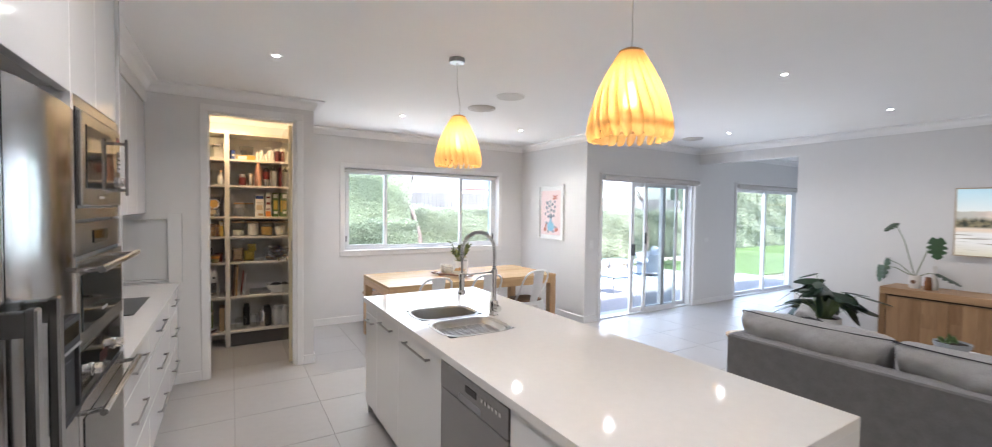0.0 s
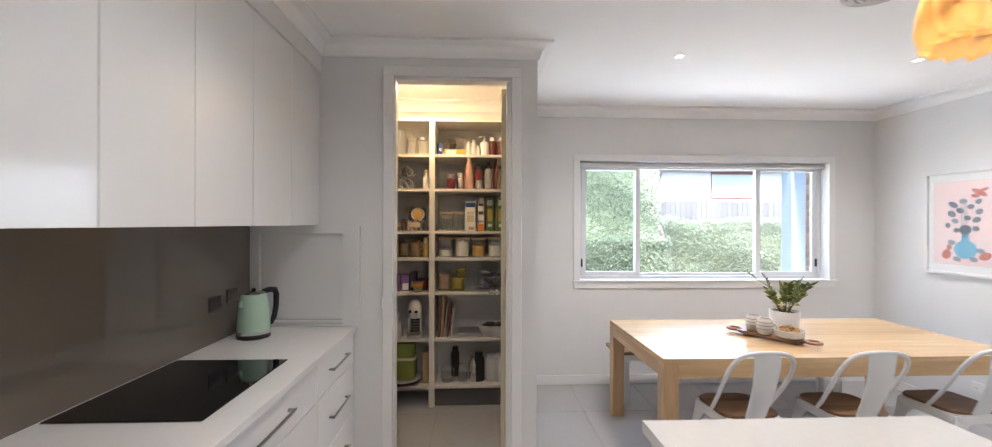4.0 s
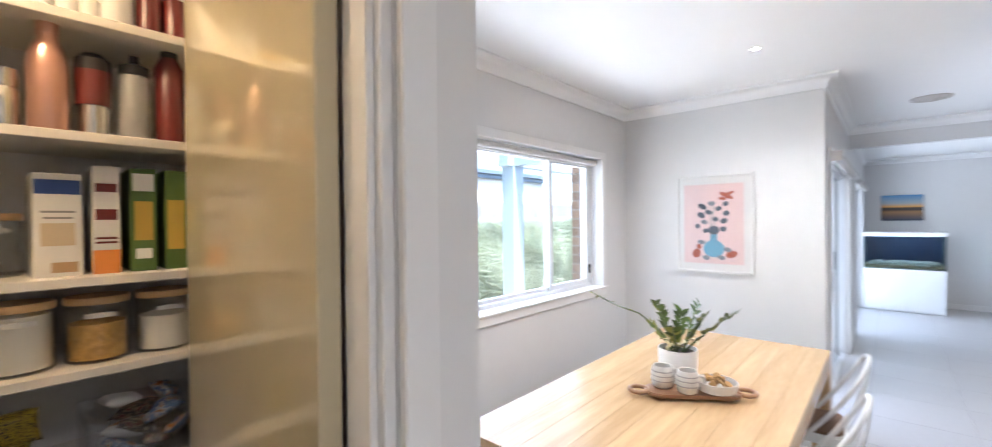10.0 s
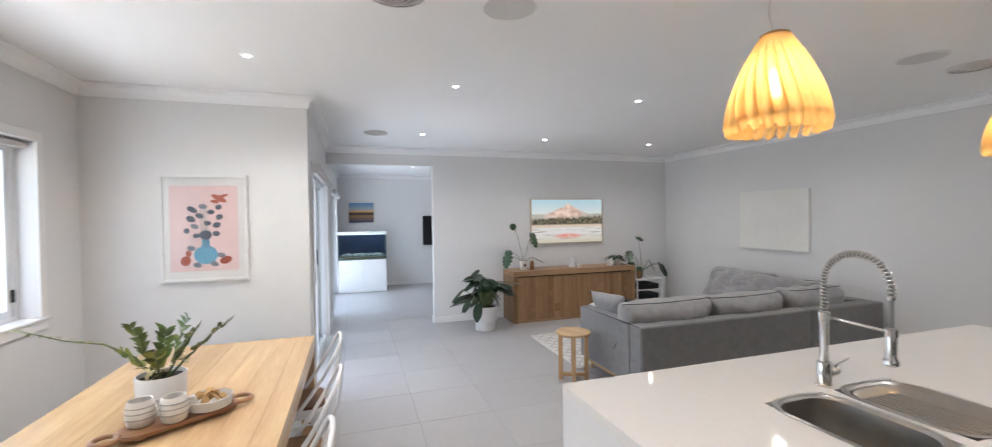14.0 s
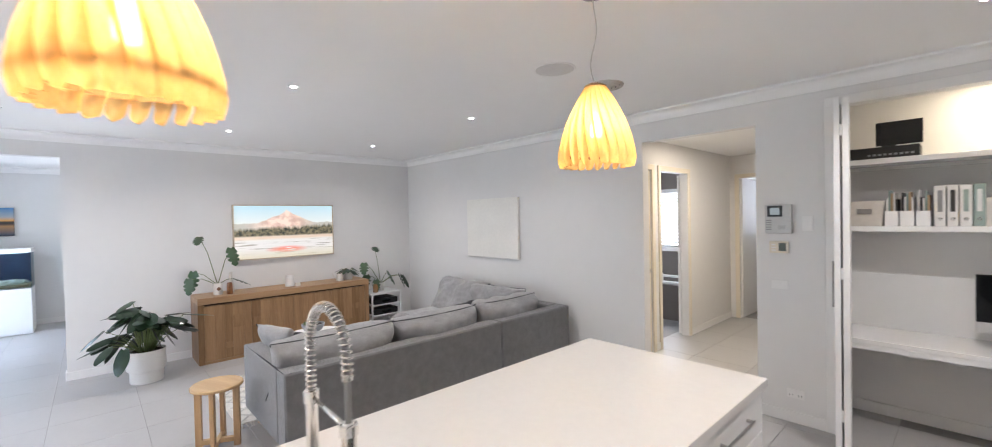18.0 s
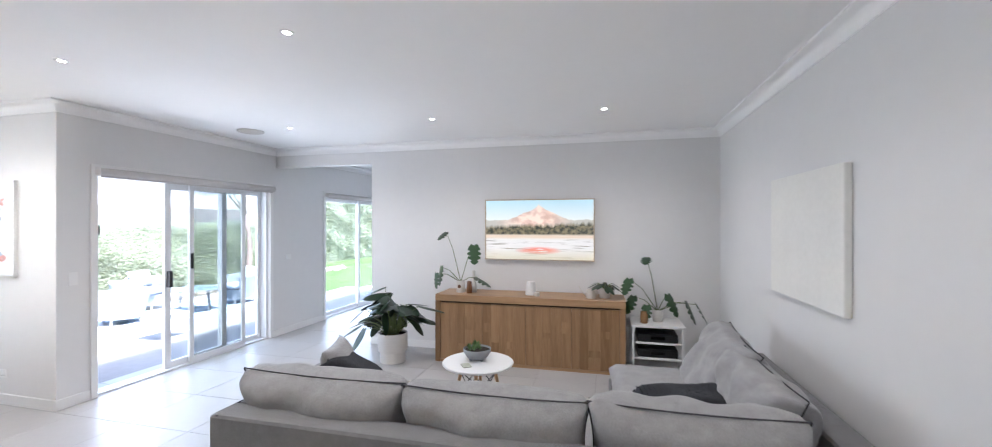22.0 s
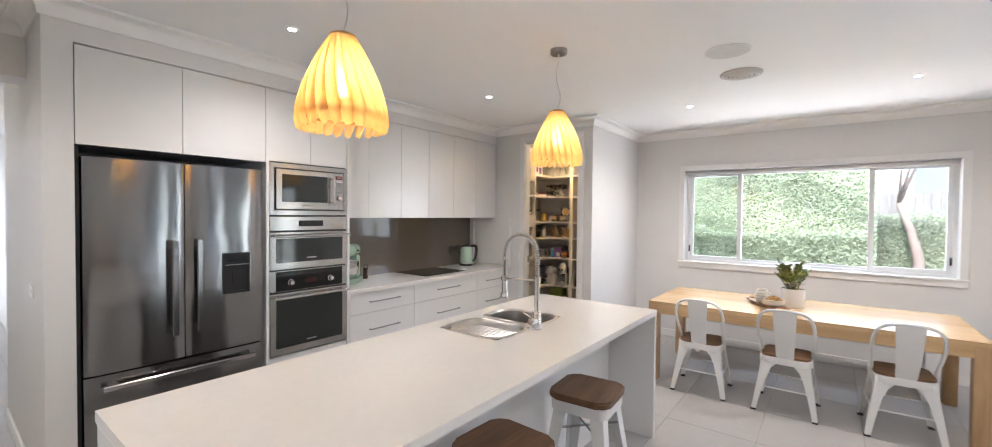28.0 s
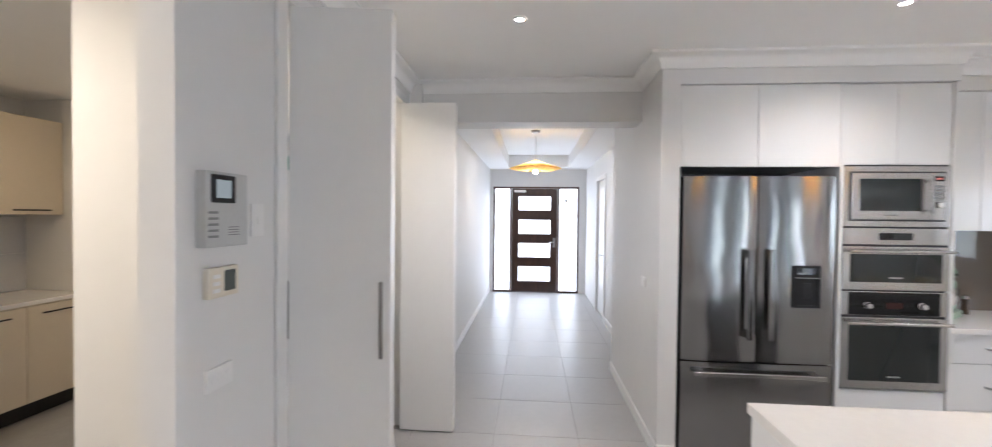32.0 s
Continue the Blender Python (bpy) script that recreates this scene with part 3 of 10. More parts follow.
# the pantry's jambs with a stop bead, and a strike plate
e = thing("trim_pantry_jamb", label="white painted door lining with stop beads", category="trim", kind="structure")
part("jamb", box(PDR[0], PDR[0] + 0.006, 4.985, 5.085, 0, PDR[3], 0.002), TRIM, e)
part("jamb", box(PDR[1] - 0.02, PDR[1], 4.985, 5.085, 0, PDR[3], 0.002), TRIM, e)
part("head", box(PDR[0] + 0.006, PDR[1] - 0.02, 4.985, 5.085, PDR[3] - 0.02, PDR[3], 0.002), TRIM, e)
part("stop_bead", box(PDR[0] + 0.006, PDR[0] + 0.010, 5.00, 5.04, 0, PDR[3] - 0.02, 0.002), TRIM, e)
part("stop_bead", box(PDR[1] - 0.032, PDR[1] - 0.02, 5.00, 5.04, 0, PDR[3] - 0.02, 0.002), TRIM, e)
part("strike_plate", box(PDR[0] + 0.005, PDR[0] + 0.0085, 5.045, 5.08, 0.98, 1.06, 0.001), NICKEL, e, "brushed steel strike plate")
part("latch_hook", box(PDR[0] - 0.075, PDR[0] - 0.058, 4.955, 4.965, 1.02, 1.09, 0.003), TRIM, e, "small white plastic switch")


def sash(e, x0, x1, y, z0, z1, w=0.045, d=0.03, glass=GLASS):
    """A framed pane in the x direction: four rails and the glass."""
    f = part("sash", slab_with_holes(x0, x1, z0, z1, [(x0 + w, x1 - w, z0 + w, z1 - w)], y - d / 2, y + d / 2, "y"), ALU, e)
    g = part("pane", box(x0 + w - 0.005, x1 - w + 0.005, y - 0.003, y + 0.003, z0 + w - 0.005, z1 - w + 0.005), glass, f)
    g.visible_shadow = False
    return f


# ---- dining window
w1 = thing("window_1", label="white aluminium sliding window with a rolled-up grey blind", category="window", kind="structure")
x0, x1, z0, z1 = WIN
part("frame", slab_with_holes(x0, x1, z0, z1, [(x0 + 0.035, x1 - 0.035, z0 + 0.045, z1 - 0.035)], NW + 0.10, NW + 0.19, "y"), ALU, w1)
sash(w1, x0 + 0.03, 2.06, NW + 0.155, z0 + 0.04, z1 - 0.03)
sash(w1, 2.02, 3.28, NW + 0.155, z0 + 0.04, z1 - 0.03, 0.03)
sash(w1, 3.24, x1 - 0.03, NW + 0.125, z0 + 0.04, z1 - 0.03)
sash(w1, 1.47, 2.06, NW + 0.125, z0 + 0.04, z1 - 0.03)
part("catch", box(x0 + 0.035, x0 + 0.05, NW + 0.09, NW + 0.11, 1.12, 1.2, 0.003), BLACK, w1, "small black window catch")
part("catch", box(x1 - 0.05, x1 - 0.035, NW + 0.09, NW + 0.11, 1.12, 1.2, 0.003), BLACK, w1, "small black window catch")
bl = tagged(part("roller_blind", merge(None, lathe([(0.024, 0), (0.024, x1 - x0 - 0.03)], 16), Matrix.Translation((x0 + 0.015, NW + 0.05, z1 - 0.03)) @ Matrix.Rotation(radians(90), 4, "Y")), BLIND, smooth=40), "rolled-up grey roller blind in the window head", "blind")
part("bottom_bar", box(x0 + 0.02, x1 - 0.02, NW + 0.072, NW + 0.085, z1 - 0.062, z1 - 0.032, 0.003), BLIND, bl)

# ---- garden sliding door, standing open, with a screen door
d1 = thing("door_1", label="white aluminium sliding glass door standing partly open", category="sliding door", kind="structure")
x0, x1, z0, z1 = SLD
part("frame", slab_with_holes(x0, x1, z0, z1, [(x0 + 0.03, x1 - 0.03, 0.02, z1 - 0.05)], LW + 0.03, LW + 0.16, "y"), ALU, d1)
sash(d1, 6.13, x1 - 0.03, LW + 0.135, 0.02, z1 - 0.05, 0.06)
sash(d1, 5.40, 6.20, LW + 0.10, 0.02, z1 - 0.05, 0.07)
MESH = pane("fly screen", (0.72, 0.74, 0.74))
f = sash(d1, 5.66, 6.46, LW + 0.06, 0.02, z1 - 0.05, 0.055, 0.025, MESH)
for x, z in ((5.435, 1.0), (5.69, 1.18)):
    h = part("handle", box(x - 0.018, x + 0.018, LW + 0.035, LW + 0.085, z - 0.09, z + 0.09, 0.01, 2), BLACK, d1, "black plastic door handle")
part("strike", box(x0 - 0.004, x0 + 0.03, LW + 0.004, LW + 0.03, 1.50, 1.60, 0.004), BLACK, d1, "black rubber stop")
bl = tagged(part("roller_blind", merge(None, lathe([(0.036, 0), (0.036, x1 - x0 + 0.05)], 16), Matrix.Translation((x0 - 0.025, LW - 0.055, z1 - 0.01)) @ Matrix.Rotation(radians(90), 4, "Y")), BLIND, smooth=40), "rolled-up grey roller blind over the door", "blind")
part("bottom_bar", box(x0, x1, LW - 0.062, LW - 0.048, z1 - 0.065, z1 - 0.03, 0.003), BLIND, bl)
part("bracket", box(x0 - 0.03, x0 - 0.024, LW - 0.09, LW - 0.018, z1 - 0.05, z1 + 0.03, 0.002), TRIM, bl)
part("bracket", box(x1 + 0.026, x1 + 0.032, LW - 0.09, LW - 0.018, z1 - 0.05, z1 + 0.03, 0.002), TRIM, bl)

# ---- family room sliding door
d2 = thing("door_2", label="white aluminium sliding glass door in the family room", category="sliding door", kind="structure")
x0, x1, z0, z1 = SL2
part("frame", slab_with_holes(x0, x1, z0, z1, [(x0 + 0.03, x1 - 0.03, 0.02, z1 - 0.05)], LW + 0.05, LW + 0.16, "y"), ALU, d2)
sash(d2, x0 + 0.03, 9.30, LW + 0.13, 0.02, z1 - 0.05, 0.06)
sash(d2, 9.22, x1 - 0.03, LW + 0.095, 0.02, z1 - 0.05, 0.06)
bl = tagged(part("roller_blind", merge(None, lathe([(0.036, 0), (0.036, x1 - x0 + 0.05)], 16), Matrix.Translation((x0 - 0.025, LW - 0.055, z1 - 0.01)) @ Matrix.Rotation(radians(90), 4, "Y")), BLIND, smooth=40), "rolled-up grey roller blind over the far door", "blind")
part("bottom_bar", box(x0, x1, LW - 0.062, LW - 0.048, z1 - 0.065, z1 - 0.03, 0.003), BLIND, bl)

# ---- pantry door, opened inwards against the side wall
DOORC = mat("cream gloss door paint", (0.58, 0.51, 0.34), 0.06, var=0.02, scale=2, coat=1.0)
pd = thing("door_3", label="cream gloss pantry door swung fully open", category="door", kind="structure")
part("leaf", box(0.600, 0.638, 5.09, 5.78, 0.01, 2.42, 0.003), DOORC, pd)
for z in (0.2, 1.2, 2.2):
    part("hinge", cyl(0.006, z - 0.05, z + 0.05, 0.631, 5.088, 10), NICKEL, pd, "steel butt hinge")
kn = part("knob", merge(None, lathe([(0.024, 0), (0.024, 0.006), (0.010, 0.008), (0.010, 0.03), (0.022, 0.036), (0.026, 0.05), (0.018, 0.06), (0.0, 0.062)], 18), Matrix.Translation((0.600, 5.72, 1.0)) @ Matrix.Rotation(radians(-90), 4, "Y")), CHROME, pd, "round chrome knob", smooth=40)

# ---------------------------------------------------------------- ceiling fittings and lamps
LED = glow("lit lens", (1.0, 0.93, 0.82), 14.0)
DL = None
def downlight(x, y, z=CEIL_Z, e=26):
    global DL
    if DL is None:
        DL = thing("downlight", (x, y, z), label="small round white recessed downlight, switched on", category="downlight", group="ceiling downlights")
        part("trim_ring", lathe([(0.021, -0.002), (0.023, -0.006), (0.034, -0.007), (0.038, -0.003), (0.038, 0.0)], 28, cap=False), TRIM, DL, smooth=40)
        part("lens", lathe([(0.0, -0.003), (0.022, -0.003)], 24, cap=False), LED, DL, "bright warm-white lens")
    else:
        copy_thing(DL, pose(x, y, z))
    if e:
        lamp("downlight_lamp", "SPOT", look((x, y, z - 0.02), (x, y, 0)), e * LAMPS, (1.0, 0.90, 0.79), radius=0.035, spot=radians(150))

for x, y in ((3.72, 1.96), (3.72, 3.67), (5.80, 0.27), (5.78, 1.96), (5.78, 3.63), (0.38, 3.68), (0.36, 1.82), (1.79, 5.11), (3.43, 5.09), (0.29, -0.07), (3.72, 0.27)):
    downlight(x, y, e=36 if y > 5 else 30 if y < 0 and x < 1 else 20 if x < 0.5 else 25 if x < 3.6 else 16.5)
downlight(9.3, 3.3, e=20)

VENTM = mat("vent pale taupe", (0.60, 0.565, 0.525), 0.5)
def vent(x, y, r=0.15):
    e = thing("ceiling_vent", (x, y, CEIL_Z), label="round white ceiling vent with ring blades", category="air vent", group="ceiling vents")
    part("backing", lathe([(0.0, -0.002), (r - 0.02, -0.002)], 32, cap=False), mat("vent dark", (0.25, 0.24, 0.23), 0.8), e)
    for k, (ra, rb, za) in enumerate(((r, r - 0.022, -0.012), (r - 0.03, r - 0.055, -0.018), (r - 0.062, r - 0.085, -0.024), (r - 0.092, r - 0.112, -0.03), (r - 0.12, 0.0, -0.034))):
        part("ring_blade", lathe([(ra, 0.0 if k == 0 else za + 0.012), (ra, za + 0.006), (ra - 0.004, za), (max(rb, 0.0), za - 0.003)], 36, cap=False), VENTM, e, smooth=50)
    return e

vent(2.36, 4.26, 0.145), vent(5.82, 4.19, 0.14), vent(2.25, 0.16, 0.145)
def ceiling_speaker(x, y):
    e = thing("ceiling_speaker", (x, y, CEIL_Z), label="flush round white ceiling speaker grille", category="speaker", group="ceiling speakers")
    part("ring", lathe([(0.128, -0.006), (0.134, -0.008), (0.14, -0.004), (0.14, 0)], 36, cap=False), TRIM, e, smooth=50)
    part("grille", lathe([(0.0, -0.008), (0.07, -0.0075), (0.129, -0.005)], 36, cap=False), mat("speaker grille", (0.66, 0.65, 0.63), 0.7, bump=0.3, bscale=500), e, smooth=50)
ceiling_speaker(2.36, 3.70), ceiling_speaker(2.25, 0.75)

# daylight standing in the openings
for nm, m, w, h, e in (("window_daylight", look((2.66, NW + 0.21, 1.57), (2.66, 0, 1.2)), 2.4, 1.1, 26), ("slider_daylight", look((5.76, LW + 0.24, 1.05), (5.76, 0, 1.3)), 2.0, 2.0, 34), ("family_daylight", look((9.2, LW + 0.24, 1.05), (9.2, 0, 1.3)), 2.2, 2.0, 46), ("front_daylight", look((-6.46, 0.08, 1.1), (0, 0.08, 0.8)), 1.7, 2.0, 10)):
    lamp(nm, "AREA", m, e * WINDOW_POWER, (0.98, 0.99, 1.0), size=w, size_y=h)

# pendants: overlapping veneer blades round a bulb
VENEER = veneer_shade("pale veneer")
RINGV = mat("brown veneer ring", (0.42, 0.24, 0.09), 0.5, var=0.15, scale=20)
BULB = glow("bulb glass", (1.0, 0.80, 0.5), 7.0)
CORD = mat("white flex", (0.7, 0.69, 0.66), 0.5)
def pendant(cx, cy, sx, sy, bottom):
    """Canopy at cx, cy on the ceiling, shade hanging at sx, sy with its rim at the given height."""
    e = thing("pendant_lamp", (sx, sy, bottom), label="bell pendant lamp of twisted pale veneer blades, lit", category="pendant lamp", group="pendants over the island")
    H, R, n = 0.350, 0.158, 22
    def rad(t):
        return 0.046 + (R - 0.046) * math.sin(min(1.0, t * 1.05) * math.pi / 2) ** 0.92
    made = None
    for k in range(n):
        if made is None:
            bm = bmesh.new()
            rows = []
            ts = [i / 18 * 0.90 for i in range(19)] + [0.90 + 0.10 * (1 - (1 - i / 10) ** 2) for i in range(1, 11)]
            for t in ts:
                r, lower = rad(t), max(0.0, (t - 0.90) / 0.10)
                half = math.pi / n * (1.22 - 0.34 * min(1.0, max(0.0, (t - 0.82) / 0.08)))
                half *= math.sqrt(max(0.0, 1 - lower ** 3)) + 0.02
                row = []
                for j in range(7):
                    q = -1 + 2 * j / 6
                    a = 0.42 * t + half * q
                    rr = r + t * (0.013 - 0.026 * q * q) + 0.008 * t * q - 0.010 * lower
                    row.append(bm.verts.new((rr * math.cos(a), rr * math.sin(a), H * (1 - t))))
                rows.append(row)
            for a, b in zip(rows, rows[1:]):
                for j in range(6):
                    bm.faces.new((a[j], a[j + 1], b[j + 1], b[j]))
            made = part("blade", bm, VENEER, e, smooth=True)
        else:
            again(made, e, pose(0, 0, 0, 0, 0, 360 * k / n))
    ring = lathe([(R * 0.925, 0.052), (R * 0.94, 0.052), (R * 0.94, 0.064), (R * 0.925, 0.064), (R * 0.925, 0.052)], 40, cap=False)
    part("ring", ring, RINGV, e, "thin inner veneer ring")
    part("cap", lathe([(0.0, H + 0.014), (0.03, H + 0.012), (0.048, H + 0.003), (0.049, H - 0.012)], 24, cap=False), RINGV, e, smooth=50)
    part("bulb_holder", cyl(0.017, H - 0.12, H - 0.01), TRIM, e)
    part("bulb", lathe([(0.014, H - 0.12), (0.018, H - 0.14), (0.026, H - 0.18), (0.022, H - 0.215), (0.0, H - 0.225)], 16, cap=False), BULB, e, "glowing warm bulb", smooth=True)
    top = CEIL_Z - bottom
    dx, dy = cx - sx, cy - sy
    part("canopy", lathe([(0.0, top - 0.03), (0.052, top - 0.03), (0.056, top - 0.024), (0.056, top)], 28, cap=False, m=Matrix.Translation((dx, dy, 0))), NICKEL, e, "brushed nickel ceiling canopy", smooth=40)
    pts = []
    for i in range(15):
        t = i / 14
        s = t * t * (3 - 2 * t)
        pts.append((dx * s + 0.02 * math.sin(t * 7) * (1 - t), dy * s + 0.02 * math.sin(t * 5 + 1) * (1 - t) * t * 3, H + 0.01 + (top - 0.03 - H - 0.01) * t))
    part("flex", tube(pts, 0.0028, 6), CORD, e, smooth=True)
    lamp("pendant_bulb", "POINT", pose(sx, sy, bottom + 0.15), 2.6 * LAMPS, (1.0, 0.70, 0.36), radius=0.03)
    return e

pendant(1.475, 3.035, 1.482, 3.012, 1.903)
pendant(1.470, 1.435, 1.464, 1.436, 1.885)

# ---------------------------------------------------------------- kitchen
def bar_handle(parent, y0, y1, x, z, name="handle", vertical=False):
    """A flat brushed bar pull on two posts, on a front that faces x+ (or x- where y0 > y1)."""
    s = 1 if y1 > y0 else -1
    y0, y1 = min(y0, y1), max(y0, y1)
    bm = box(x + s * 0.022, x + s * 0.032, y0, y1, z - 0.006, z + 0.006, 0.002)
    for y in (y0 + 0.012, y1 - 0.012):
        box(x, x + s * 0.024, y - 0.006, y + 0.006, z - 0.005, z + 0.005, bm=bm)
    return part(name, bm, NICKEL, parent, "brushed nickel bar handle")


def unit(name, label, b, group="", category="kitchen cabinet"):
    e = thing(name, label=label, category=category, group=group)
    part("body", box(*b), CARC, e)
    return e


MATTE = mat("matte black plastic", (0.016, 0.016, 0.017), 0.65, var=0.1)
FX = -0.312  # drawer fronts
# base drawers along the wall
ys = [2.672, 3.40, 4.36, 4.965]
for i in range(3):
    y0, y1 = ys[i], ys[i + 1]
    e = unit("drawer_cabinet", "white gloss drawer unit with bar handles under the benchtop", (KW + 0.005, FX - 0.02, y0 + 0.002, y1 - 0.002, 0.12, 0.885), "kitchen drawer units")
    for z0, z1 in ((0.125, 0.390), (0.394, 0.690), (0.694, 0.881)):
        f = part("drawer_front", box(FX - 0.019, FX, y0 + 0.002, y1 - 0.002, z0, z1, 0.0015), GLOSS, e)
        hw = min(0.17, (y1 - y0) * 0.24)
        bar_handle(f, (y0 + y1) / 2 - hw, (y0 + y1) / 2 + hw, FX, (z0 + z1) / 2 + 0.004)
    part("kickboard", box(FX - 0.08, FX - 0.06, y0, y1, 0.0, 0.118), mat("grey kickboard", (0.30, 0.29, 0.28), 0.4), e)
# narrow filler beside the pantry
tagged(part("filler_panel", box(KW + 0.01, FX, 4.967, 4.977, 0.0, 0.87), GLOSS), "white gloss filler panel at the pantry wall", "cabinet")
tagged(part("worktop", box(KW + 0.002, -0.29, 2.664, 4.978, 0.886, 0.918, 0.003, 2), STONE), "white quartz benchtop along the wall", "worktop")
SPLASH = mat("taupe glass splashback", (0.155, 0.128, 0.103), 0.06, var=0.03, scale=1.0, coat=0.5)
tagged(part("splashback", box(KW + 0.002, KW + 0.010, 2.664, 4.932, 0.919, 1.53), SPLASH), "taupe back-painted glass splashback", "splashback")
# roller-shutter appliance cupboard in the corner
e = thing("appliance_cupboard", label="white corner appliance cupboard with a closed panel shutter", category="kitchen cabinet")
part("body", box(KW + 0.012, -0.272, 4.9715, 4.977, 0.919, 1.528), GLOSS, e)
part("frame", slab_with_holes(KW + 0.012, -0.272, 0.919, 1.528, [(KW + 0.062, -0.372, 0.931, 1.480)], 4.934, 4.971, "y"), GLOSS, e)
part("shutter", box(KW + 0.064, -0.374, 4.962, 4.9705, 0.957, 1.478, 0.002), GLOSS, e, "recessed white shutter panel")
part("bottom_rail", box(KW + 0.064, -0.374, 4.944, 4.9705, 0.933, 0.955, 0.004), GLOSS, e, "white pull rail of the shutter")
# wall units
yy = [2.675, 3.018, 3.41, 3.793, 4.183, 4.575, 4.975]
for a, b in ((0, 2), (2, 4), (4, 6)):
    e = unit("wall_cabinet", "white gloss handleless wall cabinet over the bench", (KW + 0.005, -0.545, yy[a], yy[b], 1.545, 2.468), "kitchen wall units")
    for i in range(a, b):
        part("door", box(-0.544, -0.525, yy[i] + 0.0015, yy[i + 1] - 0.0015, 1.530, 2.466, 0.0015), GLOSS, e)
# tall unit for the ovens, and the cupboards over fridge and ovens
e = thing("oven_tower", label="tall white gloss unit housing the ovens", category="kitchen cabinet")
part("side_panel", box(KW + 0.005, -0.30, 1.974, 1.996, 0.0, 2.468, 0.001), GLOSS, e)
part("side_panel", box(KW + 0.005, -0.30, 2.642, 2.662, 0.0, 2.468, 0.001), GLOSS, e)
part("body", box(KW + 0.005, -0.345, 1.997, 2.641, 0.12, 2.468), CARC, e)
# black backing paints the shade in the gaps round the ovens
part("recess", box(-0.344, -0.327, 1.998, 2.640, 0.503, 1.949), BLACK, e, "black backing for the shade in the gap round the ovens")
part("drawer_front", box(-0.344, -0.312, 1.999, 2.639, 0.125, 0.50, 0.0015), GLOSS, e)
for y0, y1 in ((1.999, 2.318), (2.321, 2.639)):
    part("door", box(-0.344, -0.312, y0, y1, 1.95, 2.466, 0.0015), GLOSS, e)
part("kickboard", box(-0.40, -0.385, 1.997, 2.641, 0.0, 0.118), mat("kickboard", (0.30, 0.29, 0.28), 0.4), e)
e = unit("fridge_cupboard", "white gloss cupboard above the refrigerator", (KW + 0.005, -0.33, 0.975, 1.973, 1.945, 2.468))
for y0, y1 in ((0.977, 1.466), (1.469, 1.971)):
    part("door", box(-0.329, -0.300, y0, y1, 1.935, 2.466, 0.0015), GLOSS, e)
# black sheet stands in for the shade between wall and refrigerator
tagged(part("niche_panel", box(KW + 0.006, -0.302, 0.972, 0.990, 0.0, 1.934), BLACK), "black sheet standing in for shade in the refrigerator niche", "panel")

# refrigerator
DARKGL = mat("black glass", (0.006, 0.0065, 0.007), 0.05, var=0)
# oven glass base is lightened to stand in for the room's reflection
OVENG = mat("smoked oven glass", (0.016, 0.020, 0.019), 0.06, var=0, coat=0.3)
GREY = mat("grey plastic", (0.24, 0.24, 0.24), 0.4)
e = thing("refrigerator", label="stainless steel french-door refrigerator with a water dispenser", category="refrigerator")
part("cabinet", box(KW + 0.03, -0.345, 0.995, 1.945, 0.03, 1.872, 0.006), mat("fridge side", (0.05, 0.05, 0.05), 0.4), e)
FY0, FY1, FYM, FF = 0.998, 1.942, 1.470, -0.275
def fridge_door(y0, y1, z0, z1):
    bm = bmesh.new()
    n = 10
    pr = [(FF - 0.062, y0), (FF - 0.012, y0)]
    pr += [(FF - 0.012 + 0.016 * math.sin(math.pi * i / n) ** 0.5, y0 + (y1 - y0) * i / n) for i in range(1, n)]
    pr += [(FF - 0.012, y1), (FF - 0.062, y1)]
    return prism(pr, z0, z1, bm, 0.002)
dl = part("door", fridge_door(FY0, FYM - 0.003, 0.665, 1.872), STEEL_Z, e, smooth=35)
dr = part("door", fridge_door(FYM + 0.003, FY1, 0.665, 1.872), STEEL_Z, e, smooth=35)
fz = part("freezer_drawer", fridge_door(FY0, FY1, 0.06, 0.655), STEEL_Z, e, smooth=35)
for d, y in ((dl, FYM - 0.065), (dr, FYM + 0.065)):
    bm = box(FF + 0.035, FF + 0.055, y - 0.016, y + 0.016, 0.82, 1.40, 0.004)
    for z in (0.85, 1.37):
        box(FF - 0.002, FF + 0.04, y - 0.014, y + 0.014, z - 0.025, z + 0.025, 0.003, bm=bm)
    part("handle", bm, STEEL_Z, d, "flat steel bar handle")
bm = box(FF + 0.035, FF + 0.055, FY0 + 0.07, FY1 - 0.07, 0.575, 0.605, 0.004)
for y in (FY0 + 0.12, FY1 - 0.12):
    box(FF - 0.002, FF + 0.04, y - 0.025, y + 0.025, 0.577, 0.603, 0.003, bm=bm)
part("handle", bm, STEEL_Y, fz, "flat steel bar handle")
dp = part("water_dispenser", slab_with_holes(1.68, 1.845, 1.03, 1.30, [(1.695, 1.83, 1.045, 1.215)], FF - 0.01, FF + 0.016, "x"), MATTE, dr, "black water dispenser recess")
part("recess", box(FF + 0.001, FF + 0.007, 1.69, 1.835, 1.04, 1.22), MATTE, dr)
part("display", box(FF + 0.016, FF + 0.018, 1.70, 1.825, 1.245, 1.285), DARKGL, dr)
part("rail", box(FF + 0.0165, FF + 0.022, 1.69, 1.835, 1.219, 1.225, 0.001), GREY, dr)
part("paddle", box(FF + 0.007, FF + 0.012, 1.735, 1.79, 1.09, 1.19, 0.002), MATTE, dr)
part("foot", box(KW + 0.1, -0.35, 1.02, 1.92, 0.0, 0.03), BLACK, e)

